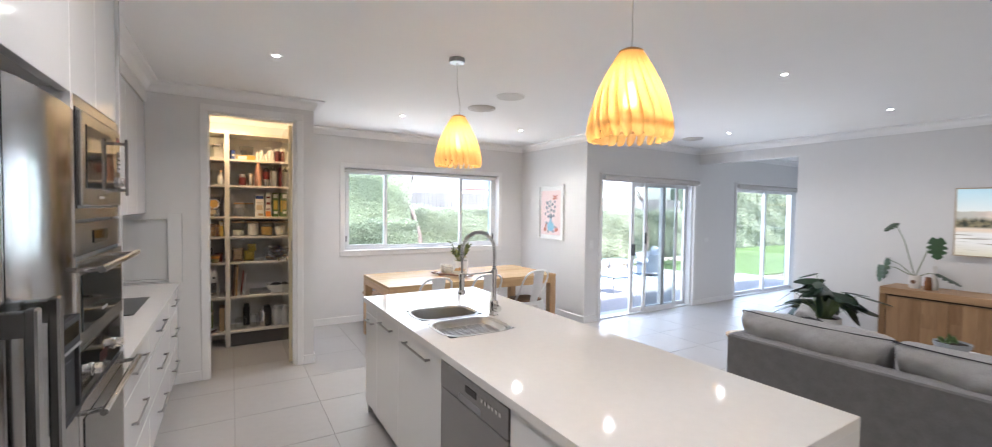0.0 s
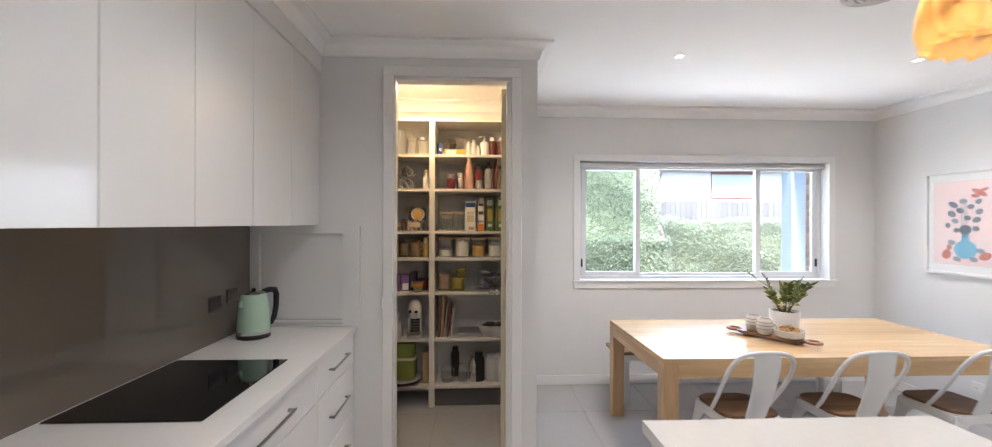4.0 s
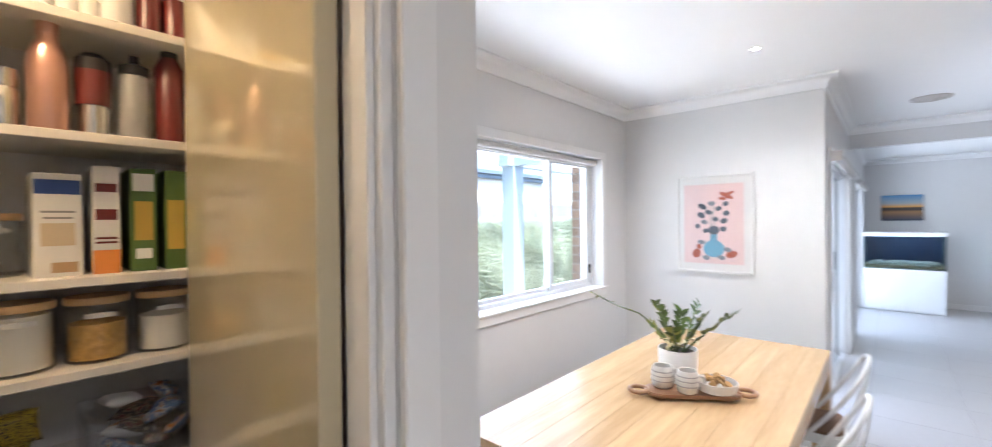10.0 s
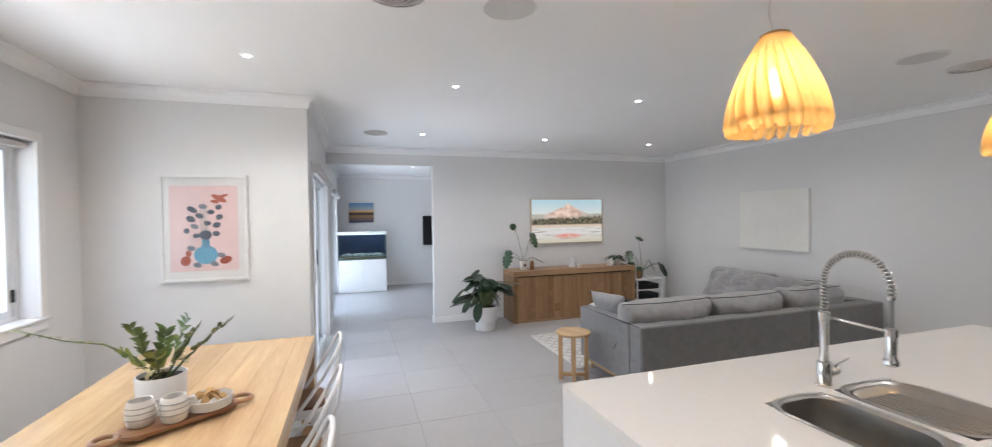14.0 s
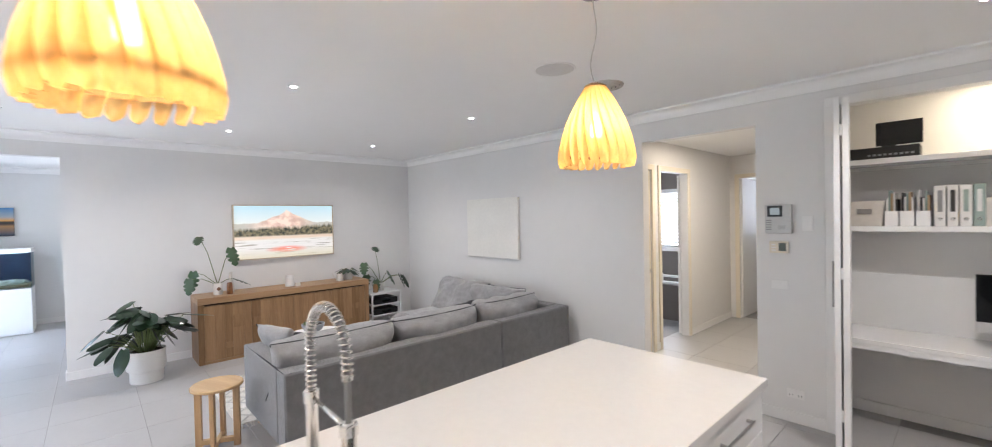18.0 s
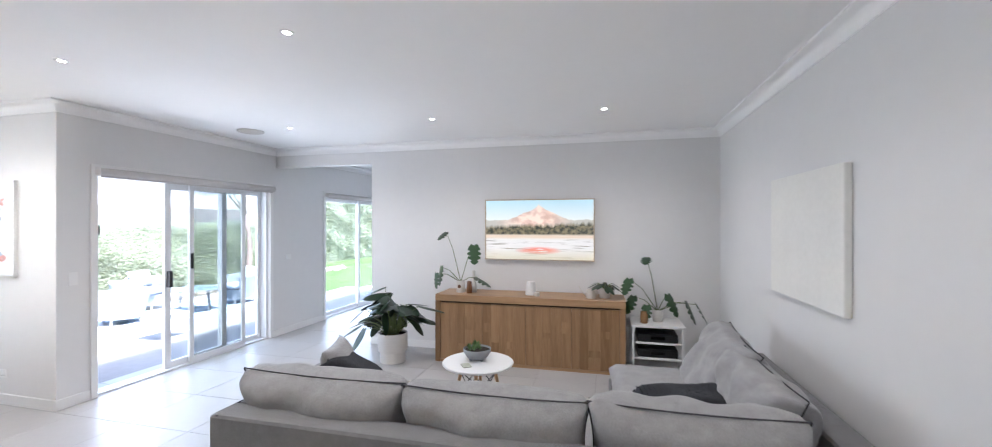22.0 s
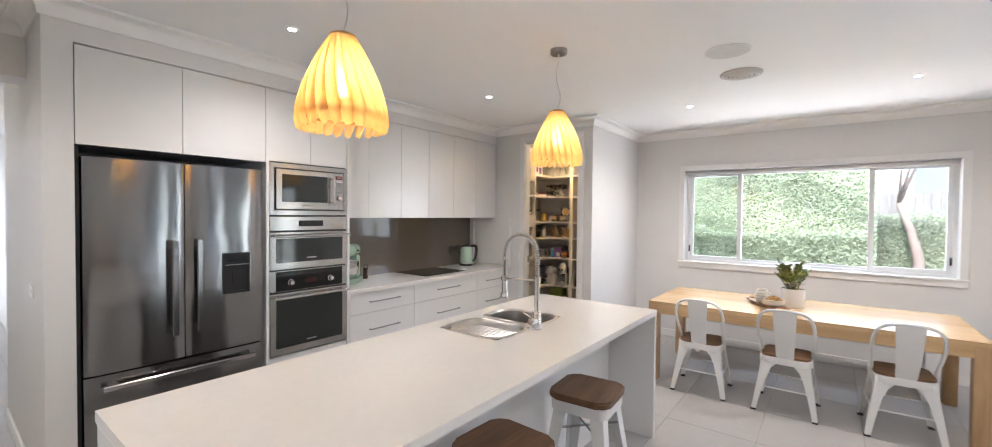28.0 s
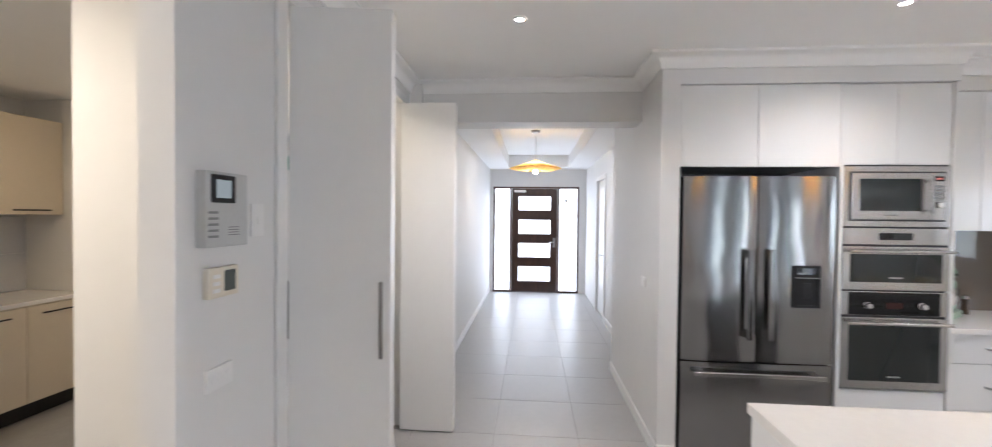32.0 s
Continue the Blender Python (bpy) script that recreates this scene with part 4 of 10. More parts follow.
# microwave, combi oven and oven in the tower
OX = -0.305
def front_plate(y0, y1, z0, z1, x=OX, t=0.02):
    return box(x - t, x, y0, y1, z0, z1, 0.003, 2)
Y0, Y1 = 2.0, 2.638
def tube_handle(parent, z, x, y0, y1, r=0.011):
    bm = tube([(x + 0.055, y0, z), (x + 0.055, y1, z)], r, 14)
    for y in (y0 + 0.035, y1 - 0.035):
        tube([(x, y, z - 0.004), (x + 0.055, y, z)], r * 0.75, 10, bm=bm)
    return part("handle", bm, STEEL_Y, parent, "round brushed steel handle", smooth=40)

mw = thing("microwave_oven", label="built-in stainless steel microwave with a dark window", category="microwave")
part("body", box(-0.80, OX - 0.02, Y0 + 0.03, Y1 - 0.03, 1.575, 1.93), GREY, mw)
part("trim_frame", slab_with_holes(Y0, Y1, 1.556, 1.940, [(Y0 + 0.035, Y1 - 0.035, 1.592, 1.905)], OX - 0.02, OX, "x"), STEEL_Y, mw)
part("shadow_gap", slab_with_holes(Y0 + 0.034, Y1 - 0.034, 1.591, 1.906, [(Y0 + 0.041, Y1 - 0.041, 1.598, 1.899)], OX - 0.018, OX + 0.002, "x"), BLACK, mw)
dd = part("door", box(OX - 0.018, OX + 0.014, Y0 + 0.043, Y1 - 0.125, 1.60, 1.897, 0.003), STEEL_Y, mw)
part("window", box(OX + 0.012, OX + 0.016, Y0 + 0.085, Y1 - 0.185, 1.655, 1.86, 0.002), OVENG, dd, "dark glass window")
bm = box(OX + 0.045, OX + 0.057, Y1 - 0.155, Y1 - 0.139, 1.64, 1.865, 0.003)
for z in (1.66, 1.845):
    box(OX + 0.012, OX + 0.05, Y1 - 0.154, Y1 - 0.14, z - 0.006, z + 0.006, bm=bm)
part("handle", bm, NICKEL, dd, "upright bar handle")
cp = part("control_panel", box(OX - 0.018, OX + 0.012, Y1 - 0.122, Y1 - 0.043, 1.60, 1.897, 0.003), STEEL_Y, mw)
part("display", box(OX + 0.011, OX + 0.013, Y1 - 0.112, Y1 - 0.052, 1.845, 1.875), DARKGL, cp)
RED = glow("red digits", (0.8, 0.25, 0.2), 0.15)
part("clock_digits", box(OX + 0.013, OX + 0.0136, Y1 - 0.098, Y1 - 0.066, 1.855, 1.866), RED, cp)
part("knob", merge(None, lathe([(0.02, 0), (0.019, 0.016), (0.016, 0.02), (0, 0.02)], 18), Matrix.Translation((OX + 0.012, Y1 - 0.082, 1.695)) @ Matrix.Rotation(radians(90), 4, "Y")), CHROME, cp, "round chrome knob", smooth=40)
for k in range(5):
    part("button", box(OX + 0.011, OX + 0.0145, Y1 - 0.108, Y1 - 0.056, 1.735 + k * 0.018, 1.747 + k * 0.018, 0.001), GREY, cp)
part("badge", box(OX + 0.0142, OX + 0.0146, Y0 + 0.24, Y0 + 0.31, 1.625, 1.632), GREY, dd)

def oven(name, label, z0, z1, zc, knobs):
    e = thing(name, label=label, category="oven")
    part("body", box(-0.82, OX - 0.02, Y0 + 0.02, Y1 - 0.02, z0 + 0.01, z1 - 0.01), GREY, e)
    c = part("control_panel", front_plate(Y0, Y1, zc, z1), STEEL_Y, e)
    part("gap", box(OX - 0.02, OX - 0.006, Y0 + 0.004, Y1 - 0.004, zc - 0.012, zc), BLACK, e)
    if knobs:
        part("glass_strip", box(OX, OX + 0.003, Y0 + 0.045, Y1 - 0.045, zc + 0.004, z1 - 0.006, 0.001), DARKGL, c, "black glass control strip")
        part("display", box(OX + 0.003, OX + 0.004, 2.27, 2.37, zc + 0.045, zc + 0.085), glow("oven display", (0.10, 0.05, 0.04), 0.05), c)
        for y in (2.155, 2.483):
            part("knob", merge(None, lathe([(0.023, 0), (0.023, 0.004), (0.019, 0.006), (0.018, 0.026), (0.015, 0.03), (0, 0.03)], 20), Matrix.Translation((OX + 0.003, y, zc + 0.065)) @ Matrix.Rotation(radians(90), 4, "Y")), CHROME, c, "round chrome knob", smooth=40)
    else:
        part("display", box(OX, OX + 0.003, 2.22, 2.42, zc + 0.03, z1 - 0.03, 0.001), DARKGL, c, "dark display")
    d = part("door", box(OX - 0.02, OX + 0.006, Y0, Y1, z0, zc - 0.012, 0.003, 2), STEEL_Y, e)
    part("window", box(OX + 0.005, OX + 0.009, Y0 + 0.045, Y1 - 0.045, z0 + 0.05, zc - 0.06, 0.002), OVENG, d, "dark glass oven window")
    tube_handle(d, zc - 0.04, OX + 0.006, Y0 + 0.015, Y1 - 0.015)
    part("badge", box(OX + 0.009, OX + 0.0095, 2.28, 2.36, z0 + 0.075, z0 + 0.084), GREY, d)
    return e
oven("combi_oven", "built-in stainless steel compact oven with a bar handle", 1.150, 1.545, 1.440, False)
oven("wall_oven", "built-in stainless steel oven with two knobs", 0.515, 1.140, 0.985, True)

# induction hob
e = tagged(part("induction_hob", box(-0.905, -0.415, 3.655, 4.275, 0.918, 0.924, 0.002), DARKGL), "black glass induction hob set in the bench", "hob")
RING = mat("hob print", (0.10, 0.10, 0.10), 0.3)
for x, y, r in ((-0.77, 3.82, 0.09), (-0.77, 4.11, 0.07), (-0.55, 3.82, 0.07), (-0.55, 4.11, 0.1)):
    part("cooking_zone", lathe([(r - 0.003, 0.9113), (r, 0.9113)], 36, cap=False, m=Matrix.Translation((x, y, 0))), RING, e)

# kettle
MINT = mat("mint enamel", (0.40, 0.55, 0.42), 0.15, var=0.02, coat=0.4)
def kettle(x, y, z, rz, size):
    e = thing("kettle", (x, y, z), rz, "mint green enamel kettle with a black handle on the bench", "kettle")
    part("base", lathe([(0.078, 0), (0.08, 0.004), (0.08, 0.018), (0.076, 0.022)], 28), BLACK, e, smooth=40)
    part("band", lathe([(0.0785, 0.022), (0.0785, 0.036)], 28, cap=False), CHROME, e, smooth=40)
    part("body", lathe([(0.078, 0.036), (0.0775, 0.08), (0.072, 0.15), (0.064, 0.205), (0.058, 0.222)], 32), MINT, e, smooth=40)
    part("lid", lathe([(0.058, 0.222), (0.052, 0.231), (0.03, 0.236), (0.0, 0.237)], 28), CHROME, e, smooth=50)
    part("lid_knob", lathe([(0.008, 0.236), (0.012, 0.247), (0.0, 0.252)], 14), BLACK, e, smooth=50)
    sp = prism([(-0.02, -0.016), (0.004, -0.007), (0.004, 0.007), (-0.02, 0.016)], 0.0, 0.032, m=Matrix.Translation((-0.078, 0, 0.165)) @ pose(0, 0, 0, 0, -18, 180))
    part("spout", sp, MINT, e)
    pts = [(0.05, 0, 0.226), (0.09, 0, 0.232), (0.122, 0, 0.226), (0.132, 0, 0.20), (0.13, 0, 0.14), (0.118, 0, 0.08), (0.1, 0, 0.055), (0.075, 0, 0.05)]
    part("handle", tube(pts, [0.009, 0.012, 0.013, 0.013, 0.012, 0.012, 0.010, 0.008], 10, flat=1.3), BLACK, e, "black plastic handle", smooth=True)
    e.scale = (size, size, size)
kettle(-0.78, 4.70, 0.918, 62, 1.07)

# stand mixer
def stand_mixer(x, y, z, rz):
    e = thing("stand_mixer", (x, y, z), rz, "mint green stand mixer with a steel bowl", "stand mixer")
    part("base", prism(rrect(0.34, 0.19, 0.08), 0.0, 0.045, bevel=0.012), MINT, e, smooth=35)
    part("column", box(-0.16, -0.075, -0.05, 0.05, 0.04, 0.25, 0.025, 3), MINT, e, smooth=35)
    hd = lathe([(0.0, -0.20), (0.045, -0.185), (0.064, -0.12), (0.066, 0.0), (0.06, 0.10), (0.045, 0.135), (0.0, 0.14)], 22, m=Matrix.Translation((0.0, 0, 0.30)) @ Matrix.Rotation(radians(90), 4, "Y"))
    part("motor_head", hd, MINT, e, smooth=True)
    part("band", lathe([(0.0665, -0.006), (0.0665, 0.006)], 22, cap=False, m=Matrix.Translation((-0.02, 0, 0.30)) @ Matrix.Rotation(radians(90), 4, "Y")), CHROME, e)
    part("bowl", lathe([(0.04, 0.05), (0.06, 0.055), (0.095, 0.10), (0.108, 0.16), (0.11, 0.205), (0.107, 0.205), (0.104, 0.16), (0.09, 0.10), (0.0, 0.062)], 28, m=Matrix.Translation((0.06, 0, 0))), CHROME, e, "polished steel bowl", smooth=40)
    part("beater_shaft", cyl(0.016, 0.15, 0.26, 0.06, 0), CHROME, e)
    part("speed_lever", tube([(-0.03, 0.064, 0.30), (-0.03, 0.085, 0.30)], 0.007, 8), BLACK, e)
stand_mixer(-0.70, 2.93, 0.918, -55)
# chopping board and bottles beside the mixer
e = thing("utensil_jar", (-0.78, 3.17, 0.918), label="small dark pepper grinder on the bench", category="grinder")
part("body", lathe([(0.026, 0), (0.027, 0.03), (0.02, 0.07), (0.024, 0.11)], 18), mat("dark wood grinder", (0.06, 0.035, 0.02), 0.4), e, smooth=40)
part("cap", lathe([(0.024, 0.112), (0.024, 0.13), (0.01, 0.14), (0.0, 0.141)], 18), CHROME, e, smooth=40)

# power outlets on the splashback
def outlet(x, y, z, face="x", m=None, w=0.115, label="white double power outlet plate", dirn=1):
    e = thing("power_outlet", (x, y, z), {"x": 0, "y": 90, "-y": -90, "-x": 180}[face], label, "power outlet", "power outlets")
    mm = m or TRIM
    part("plate", box(0, 0.008, -w / 2, w / 2, -0.036, 0.036, 0.003, 2), mm, e)
    for s in (-1, 1):
        part("rocker", box(0.008, 0.011, s * w * 0.27 - 0.008, s * w * 0.27 + 0.008, 0.012, 0.026, 0.001), mm, e)
        for a, b in ((-0.012, -0.008), (0.008, 0.012)):
            part("slot", box(0.0078, 0.0084, s * w * 0.27 + a, s * w * 0.27 + b, -0.018, -0.004), BLACK, e)
    return e
BRZ = mat("satin bronze plate", (0.17, 0.15, 0.135), 0.3, 0.6)
outlet(KW + 0.010, 4.585, 1.12, m=BRZ, label="satin grey double power outlet on the splashback")
outlet(KW + 0.010, 4.745, 1.14, m=BRZ, label="dark power outlet with a plug behind the kettle")

# ---- island
isl = thing("kitchen_island", label="white island bench with cupboards, drawers and a quartz top", category="kitchen island")
IX0, IX1, IY0, IY1 = 0.992, 1.955, 0.82, 3.635
SINK = (1.095, 1.575, 2.30, 3.055)
part("worktop", slab_with_holes(IX0 - 0.012, IX1, IY0, IY1, [(1.105, 1.530, 2.715, 3.02), (1.105, 1.530, 2.315, 2.655)], 0.872, 0.91, "z"), STONE, isl, "white quartz top")
part("end_panel", box(IX0 + 0.02, IX1, IY1 - 0.038, IY1, 0.0, 0.8715, 0.001), GLOSS, isl)
part("end_panel", box(IX0 + 0.02, IX1, IY0, IY0 + 0.038, 0.0, 0.8715, 0.001), GLOSS, isl)
part("back_panel", box(1.60, 1.62, IY0 + 0.039, IY1 - 0.039, 0.0, 0.8715), GLOSS, isl)
part("carcass", box(1.06, 1.598, IY0 + 0.04, 2.135, 0.1, 0.8715), CARC, isl)
part("carcass", box(1.08, 1.598, 2.137, IY1 - 0.04, 0.1, 0.60), CARC, isl)
part("kickboard", box(1.05, 1.058, IY0 + 0.04, IY1 - 0.04, 0.0, 0.1), mat("island kickboard", (0.34, 0.33, 0.32), 0.4), isl)
for k, (y0, y1) in enumerate(((3.30, 3.595), (2.83, 3.297), (2.17, 2.827))):
    d = part("door", box(IX0, IX0 + 0.019, y0, y1, 0.105, 0.80 if k == 0 else 0.868, 0.0015), GLOSS, isl)
    bar_handle(d, y0 + (y1 - y0) * 0.78, y0 + (y1 - y0) * 0.22, IX0, 0.755 if k == 0 else 0.81)
    if k == 0:
        part("drawer_front", box(IX0, IX0 + 0.019, y0, y1, 0.803, 0.868, 0.0015), GLOSS, isl)
dwm = thing("dishwasher", label="stainless steel dishwasher built into the island", category="dishwasher")
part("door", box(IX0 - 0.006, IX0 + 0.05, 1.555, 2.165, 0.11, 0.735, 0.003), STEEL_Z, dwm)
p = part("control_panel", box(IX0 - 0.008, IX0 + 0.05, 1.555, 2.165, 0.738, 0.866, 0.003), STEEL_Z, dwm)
part("display", box(IX0 - 0.0095, IX0 - 0.008, 1.80, 1.90, 0.80, 0.83), DARKGL, p)
part("handle_recess", box(IX0 - 0.0096, IX0 - 0.008, 1.76, 1.96, 0.742, 0.775, 0.0005), GREY, p, "recessed pull")
for k in range(6):
    part("button", box(IX0 - 0.0105, IX0 - 0.008, 1.60 + k * 0.028, 1.616 + k * 0.028, 0.808, 0.824, 0.0008), CHROME, p)
for z0, z1 in ((0.105, 0.30), (0.304, 0.49), (0.494, 0.68), (0.684, 0.868)):
    d = part("drawer_front", box(IX0, IX0 + 0.019, 0.862, 1.548, z0, z1, 0.0015), GLOSS, isl)
    bar_handle(d, 1.36, 1.05, IX0, z1 - 0.075)

# double sink with a drainer tray over the second bowl
SST = mat("satin stainless", (0.47, 0.455, 0.43), 0.30, 1.0, var=0.05, scale=30)
sk = thing("kitchen_sink", label="undermount stainless sink with a deep bowl and a ribbed drainer", category="sink")
def bowl(cx, cy, w, d, depth, r):
    bm = bmesh.new()
    rings = []
    for k, (g, z) in enumerate(((0.022, 0.9112), (0.020, 0.9135), (0.004, 0.9138), (0.001, 0.909), (-0.007, 0.903), (-0.012, 0.86), (-0.016, 0.91 - depth + 0.03), (-0.05, 0.91 - depth))):
        pl = rrect(w + 2 * g, d + 2 * g, max(0.02, r + g), 6, cx, cy)
        rings.append([bm.verts.new((x, y, z)) for x, y in pl])
    n = len(rings[0])
    for a, b in zip(rings, rings[1:]):
        for i in range(n):
            bm.faces.new((a[i], a[(i + 1) % n], b[(i + 1) % n], b[i]))
    bm.faces.new(rings[-1])
    return bm
part("bowl", bowl(1.3175, 2.867, 0.415, 0.295, 0.19, 0.10), SST, sk, smooth=45)
part("bowl", bowl(1.3175, 2.486, 0.415, 0.33, 0.035, 0.10), SST, sk, "shallow drainer bowl", smooth=45)
rib = None
for k in range(12):
    y = 2.355 + k * 0.024
    if rib is None:
        rib = part("rib", box(1.155, 1.480, -0.0065, 0.0065, 0.8755, 0.884, 0.003), SST, sk)
        rib.location = (0, y, 0)
    else:
        again(rib, sk, loc=(0, y, 0))
part("overflow_slot", prism(rrect(0.03, 0.07, 0.014), 0.8755, 0.879, m=Matrix.Translation((1.3175, 2.632, 0))), BLACK, sk)
part("waste", lathe([(0.0, 0.7235), (0.032, 0.7235), (0.042, 0.726)], 24, cap=False, m=Matrix.Translation((1.3175, 2.867, 0))), CHROME, sk, smooth=40)

# spring tap
tp = thing("kitchen_tap", (1.572, 2.645, 0.91), label="tall chrome spring-neck kitchen tap with a spray head", category="tap")
part("base", lathe([(0.031, 0), (0.031, 0.006), (0.026, 0.009), (0.026, 0.096), (0.023, 0.101), (0.017, 0.102)], 26), CHROME, tp, smooth=40)
part("riser", cyl(0.0165, 0.10, 0.272), CHROME, tp, smooth=40)
part("collar", lathe([(0.017, 0.27), (0.0205, 0.272), (0.0205, 0.303), (0.016, 0.306)], 24), CHROME, tp, smooth=40)
lv = lathe([(0.021, 0), (0.022, 0.008), (0.022, 0.038), (0.019, 0.05), (0.0, 0.051)], 20, m=Matrix.Translation((0.0, -0.018, 0.055)) @ Matrix.Rotation(radians(90), 4, "X"))
part("lever_body", lv, CHROME, tp, smooth=40)
part("lever", tube([(0.0, -0.055, 0.072), (-0.012, -0.075, 0.092), (-0.03, -0.10, 0.112)], [0.005, 0.0045, 0.0035], 8), CHROME, tp, smooth=True)
AX = Vector((-1.0, 0.0, 0))
arc = [Vector((0, 0, 0.30)), Vector((0, 0, 0.36)), Vector((0, 0, 0.42))]
for i in range(1, 25):
    a = math.pi * i / 24
    arc.append(AX * (0.1175 * (1 - math.cos(a))) + Vector((0, 0, 0.43 + 0.1175 * math.sin(a))))
arc += [AX * 0.235 + Vector((0, 0, z)) for z in (0.415, 0.40)]
part("hose", tube(arc + [AX * 0.235 + Vector((0, 0, z)) for z in (0.35, 0.28)], 0.0075, 10), GREY, tp, smooth=True)
part("hose_end", cyl(0.0125, 0.392, 0.408, AX.x * 0.235, 0), CHROME, tp, smooth=40)
coil, turns = [], 38
L = [0.0]
for a, b in zip(arc, arc[1:]):
    L.append(L[-1] + (b - a).length)
for i in range(turns * 8 + 1):
    s = L[-1] * i / (turns * 8)
    k = min(len(arc) - 2, max(0, sum(1 for v in L if v <= s) - 1))
    u = (s - L[k]) / max(1e-6, L[k + 1] - L[k])
    p = arc[k].lerp(arc[k + 1], u)
    t = (arc[k + 1] - arc[k]).normalized()
    n1 = Vector((-AX.y, AX.x, 0))
    n2 = n1.cross(t).normalized()
    w = 2 * math.pi * i / 8
    coil.append(p + (n1 * math.cos(w) + n2 * math.sin(w)) * 0.0125)
part("spring", tube(coil, 0.0031, 6), CHROME, tp, "chrome coil spring", smooth=True)
part("support_arm", tube([Vector((0, 0, 0.287)), AX * 0.235 + Vector((0, 0, 0.276))], 0.0055, 10), CHROME, tp, smooth=True)
part("support_ring", lathe([(0.0175, 0.262), (0.0215, 0.264), (0.0215, 0.288), (0.0175, 0.290), (0.0175, 0.262)], 24, cap=False, m=Matrix.Translation(AX * 0.235)), CHROME, tp, smooth=40)
part("spray_head", lathe([(0.012, 0.295), (0.017, 0.288), (0.017, 0.19), (0.0175, 0.186), (0.024, 0.178), (0.0245, 0.162), (0.019, 0.158), (0.0, 0.158)], 24, m=Matrix.Translation(AX * 0.235)), CHROME, tp, smooth=40)

# bar stools
WALN = wood("dark elm seat", (0.075, 0.035, 0.015), (0.22, 0.115, 0.055), "y", 1.6, 0.4)
WHITE = mat("white powder coat", (0.76, 0.76, 0.75), 0.3, var=0.02)
BS = None
def bar_stool(x, y, rz):
    global BS
    if BS is not None:
        return copy_thing(BS, pose(x, y, 0, 0, 0, rz))
    e = BS = thing("bar_stool", (x, y, 0), rz, "white metal bar stool with a dark timber seat", "bar stool", "bar stools at the island")
    part("seat", prism(rrect(0.325, 0.325, 0.055, 6), 0.635, 0.67, bevel=0.008), WALN, e, "dark grained timber seat", smooth=40)
    part("seat_frame", prism(rrect(0.30, 0.30, 0.04, 5), 0.575, 0.635, bevel=0.006), WHITE, e, smooth=40)
    leg = None
    for k in range(4):
        if leg is None:
            bm = bmesh.new()
            rows = []
            for z, c, w in ((0.60, 0.115, 0.055), (0.30, 0.155, 0.042), (0.012, 0.192, 0.030)):
                rows.append([bm.verts.new(v) for v in ((c + 0.014, c + 0.014, z), (c - w, c + 0.014, z), (c - w, c + 0.009, z), (c + 0.008, c + 0.008, z), (c + 0.009, c - w, z), (c + 0.014, c - w, z))])
            for a, b in zip(rows, rows[1:]):
                for i in range(6):
                    bm.faces.new((a[i], a[(i + 1) % 6], b[(i + 1) % 6], b[i]))
            bm.faces.new(rows[0]), bm.faces.new(rows[-1][::-1])
            leg = part("leg", bm, WHITE, e)
            foot = part("rubber_foot", box(0.165, 0.207, 0.165, 0.207, 0.0, 0.014, 0.003), BLACK, leg)
        else:
            l2 = again(leg, e, pose(0, 0, 0, 0, 0, 90 * k))
            again(foot, l2)
    br = None
    for k in range(4):
        z = 0.20
        bm = tube([(0.17, -0.172, z), (0.17, 0.172, z)], 0.007, 6)
        br = part("footrest_bar", bm, WHITE, e, smooth=True) if br is None else again(br, e, pose(0, 0, 0, 0, 0, 90 * k))
    for k in range(2):
        part("cross_brace", tube([(-0.13, -0.13, 0.47), (0.13, 0.13, 0.47)] if k == 0 else [(-0.13, 0.13, 0.462), (0.13, -0.13, 0.462)], 0.006, 6), NICKEL, e)
    return e
bar_stool(1.92, 2.60, 4), bar_stool(1.90, 1.88, -3)

# ---------------------------------------------------------------- dining
OAK = wood("oiled oak along x", (0.48, 0.31, 0.15), (0.66, 0.46, 0.245), "x", 1.0, 0.24, 0.5, 0.6)
OAKY = wood("oiled oak along y", (0.42, 0.25, 0.115), (0.66, 0.45, 0.25), "y", 1.0, 0.38, 0.5, 0.6)
OAKZ = wood("oiled oak upright", (0.38, 0.225, 0.10), (0.60, 0.40, 0.215), "z", 1.0, 0.4, 0.5, 0.6)
tb = thing("dining_table", label="chunky oak dining table with square corner legs", category="dining table")
TX0, TX1, TY0, TY1, TZ = 1.535, 3.80, 4.755, 5.80, 0.755
plank = None
edges = [TY0, 4.86, 5.0, 5.12, 5.27, 5.38, 5.52, 5.65, TY1]
for a, b in zip(edges, edges[1:]):
    part("plank", box(TX0, TX1, a, b - 0.0008, TZ - 0.03, TZ, 0.0008), OAK, tb)
for y0, y1 in ((TY0, TY0 + 0.03), (TY1 - 0.03, TY1)):
    part("apron", box(TX0 + 0.09, TX1 - 0.09, y0, y1, TZ - 0.115, TZ - 0.0305, 0.001), OAK, tb)
for x0, x1 in ((TX0, TX0 + 0.03), (TX1 - 0.03, TX1)):
    part("apron", box(x0, x1, TY0 + 0.09, TY1 - 0.09, TZ - 0.115, TZ - 0.0305, 0.001), OAKY, tb)
for x in (TX0, TX1 - 0.09):
    for y in (TY0, TY1 - 0.09):
        part("leg", box(x, x + 0.09, y, y + 0.09, 0.0, TZ - 0.0305, 0.002), OAKZ, tb)

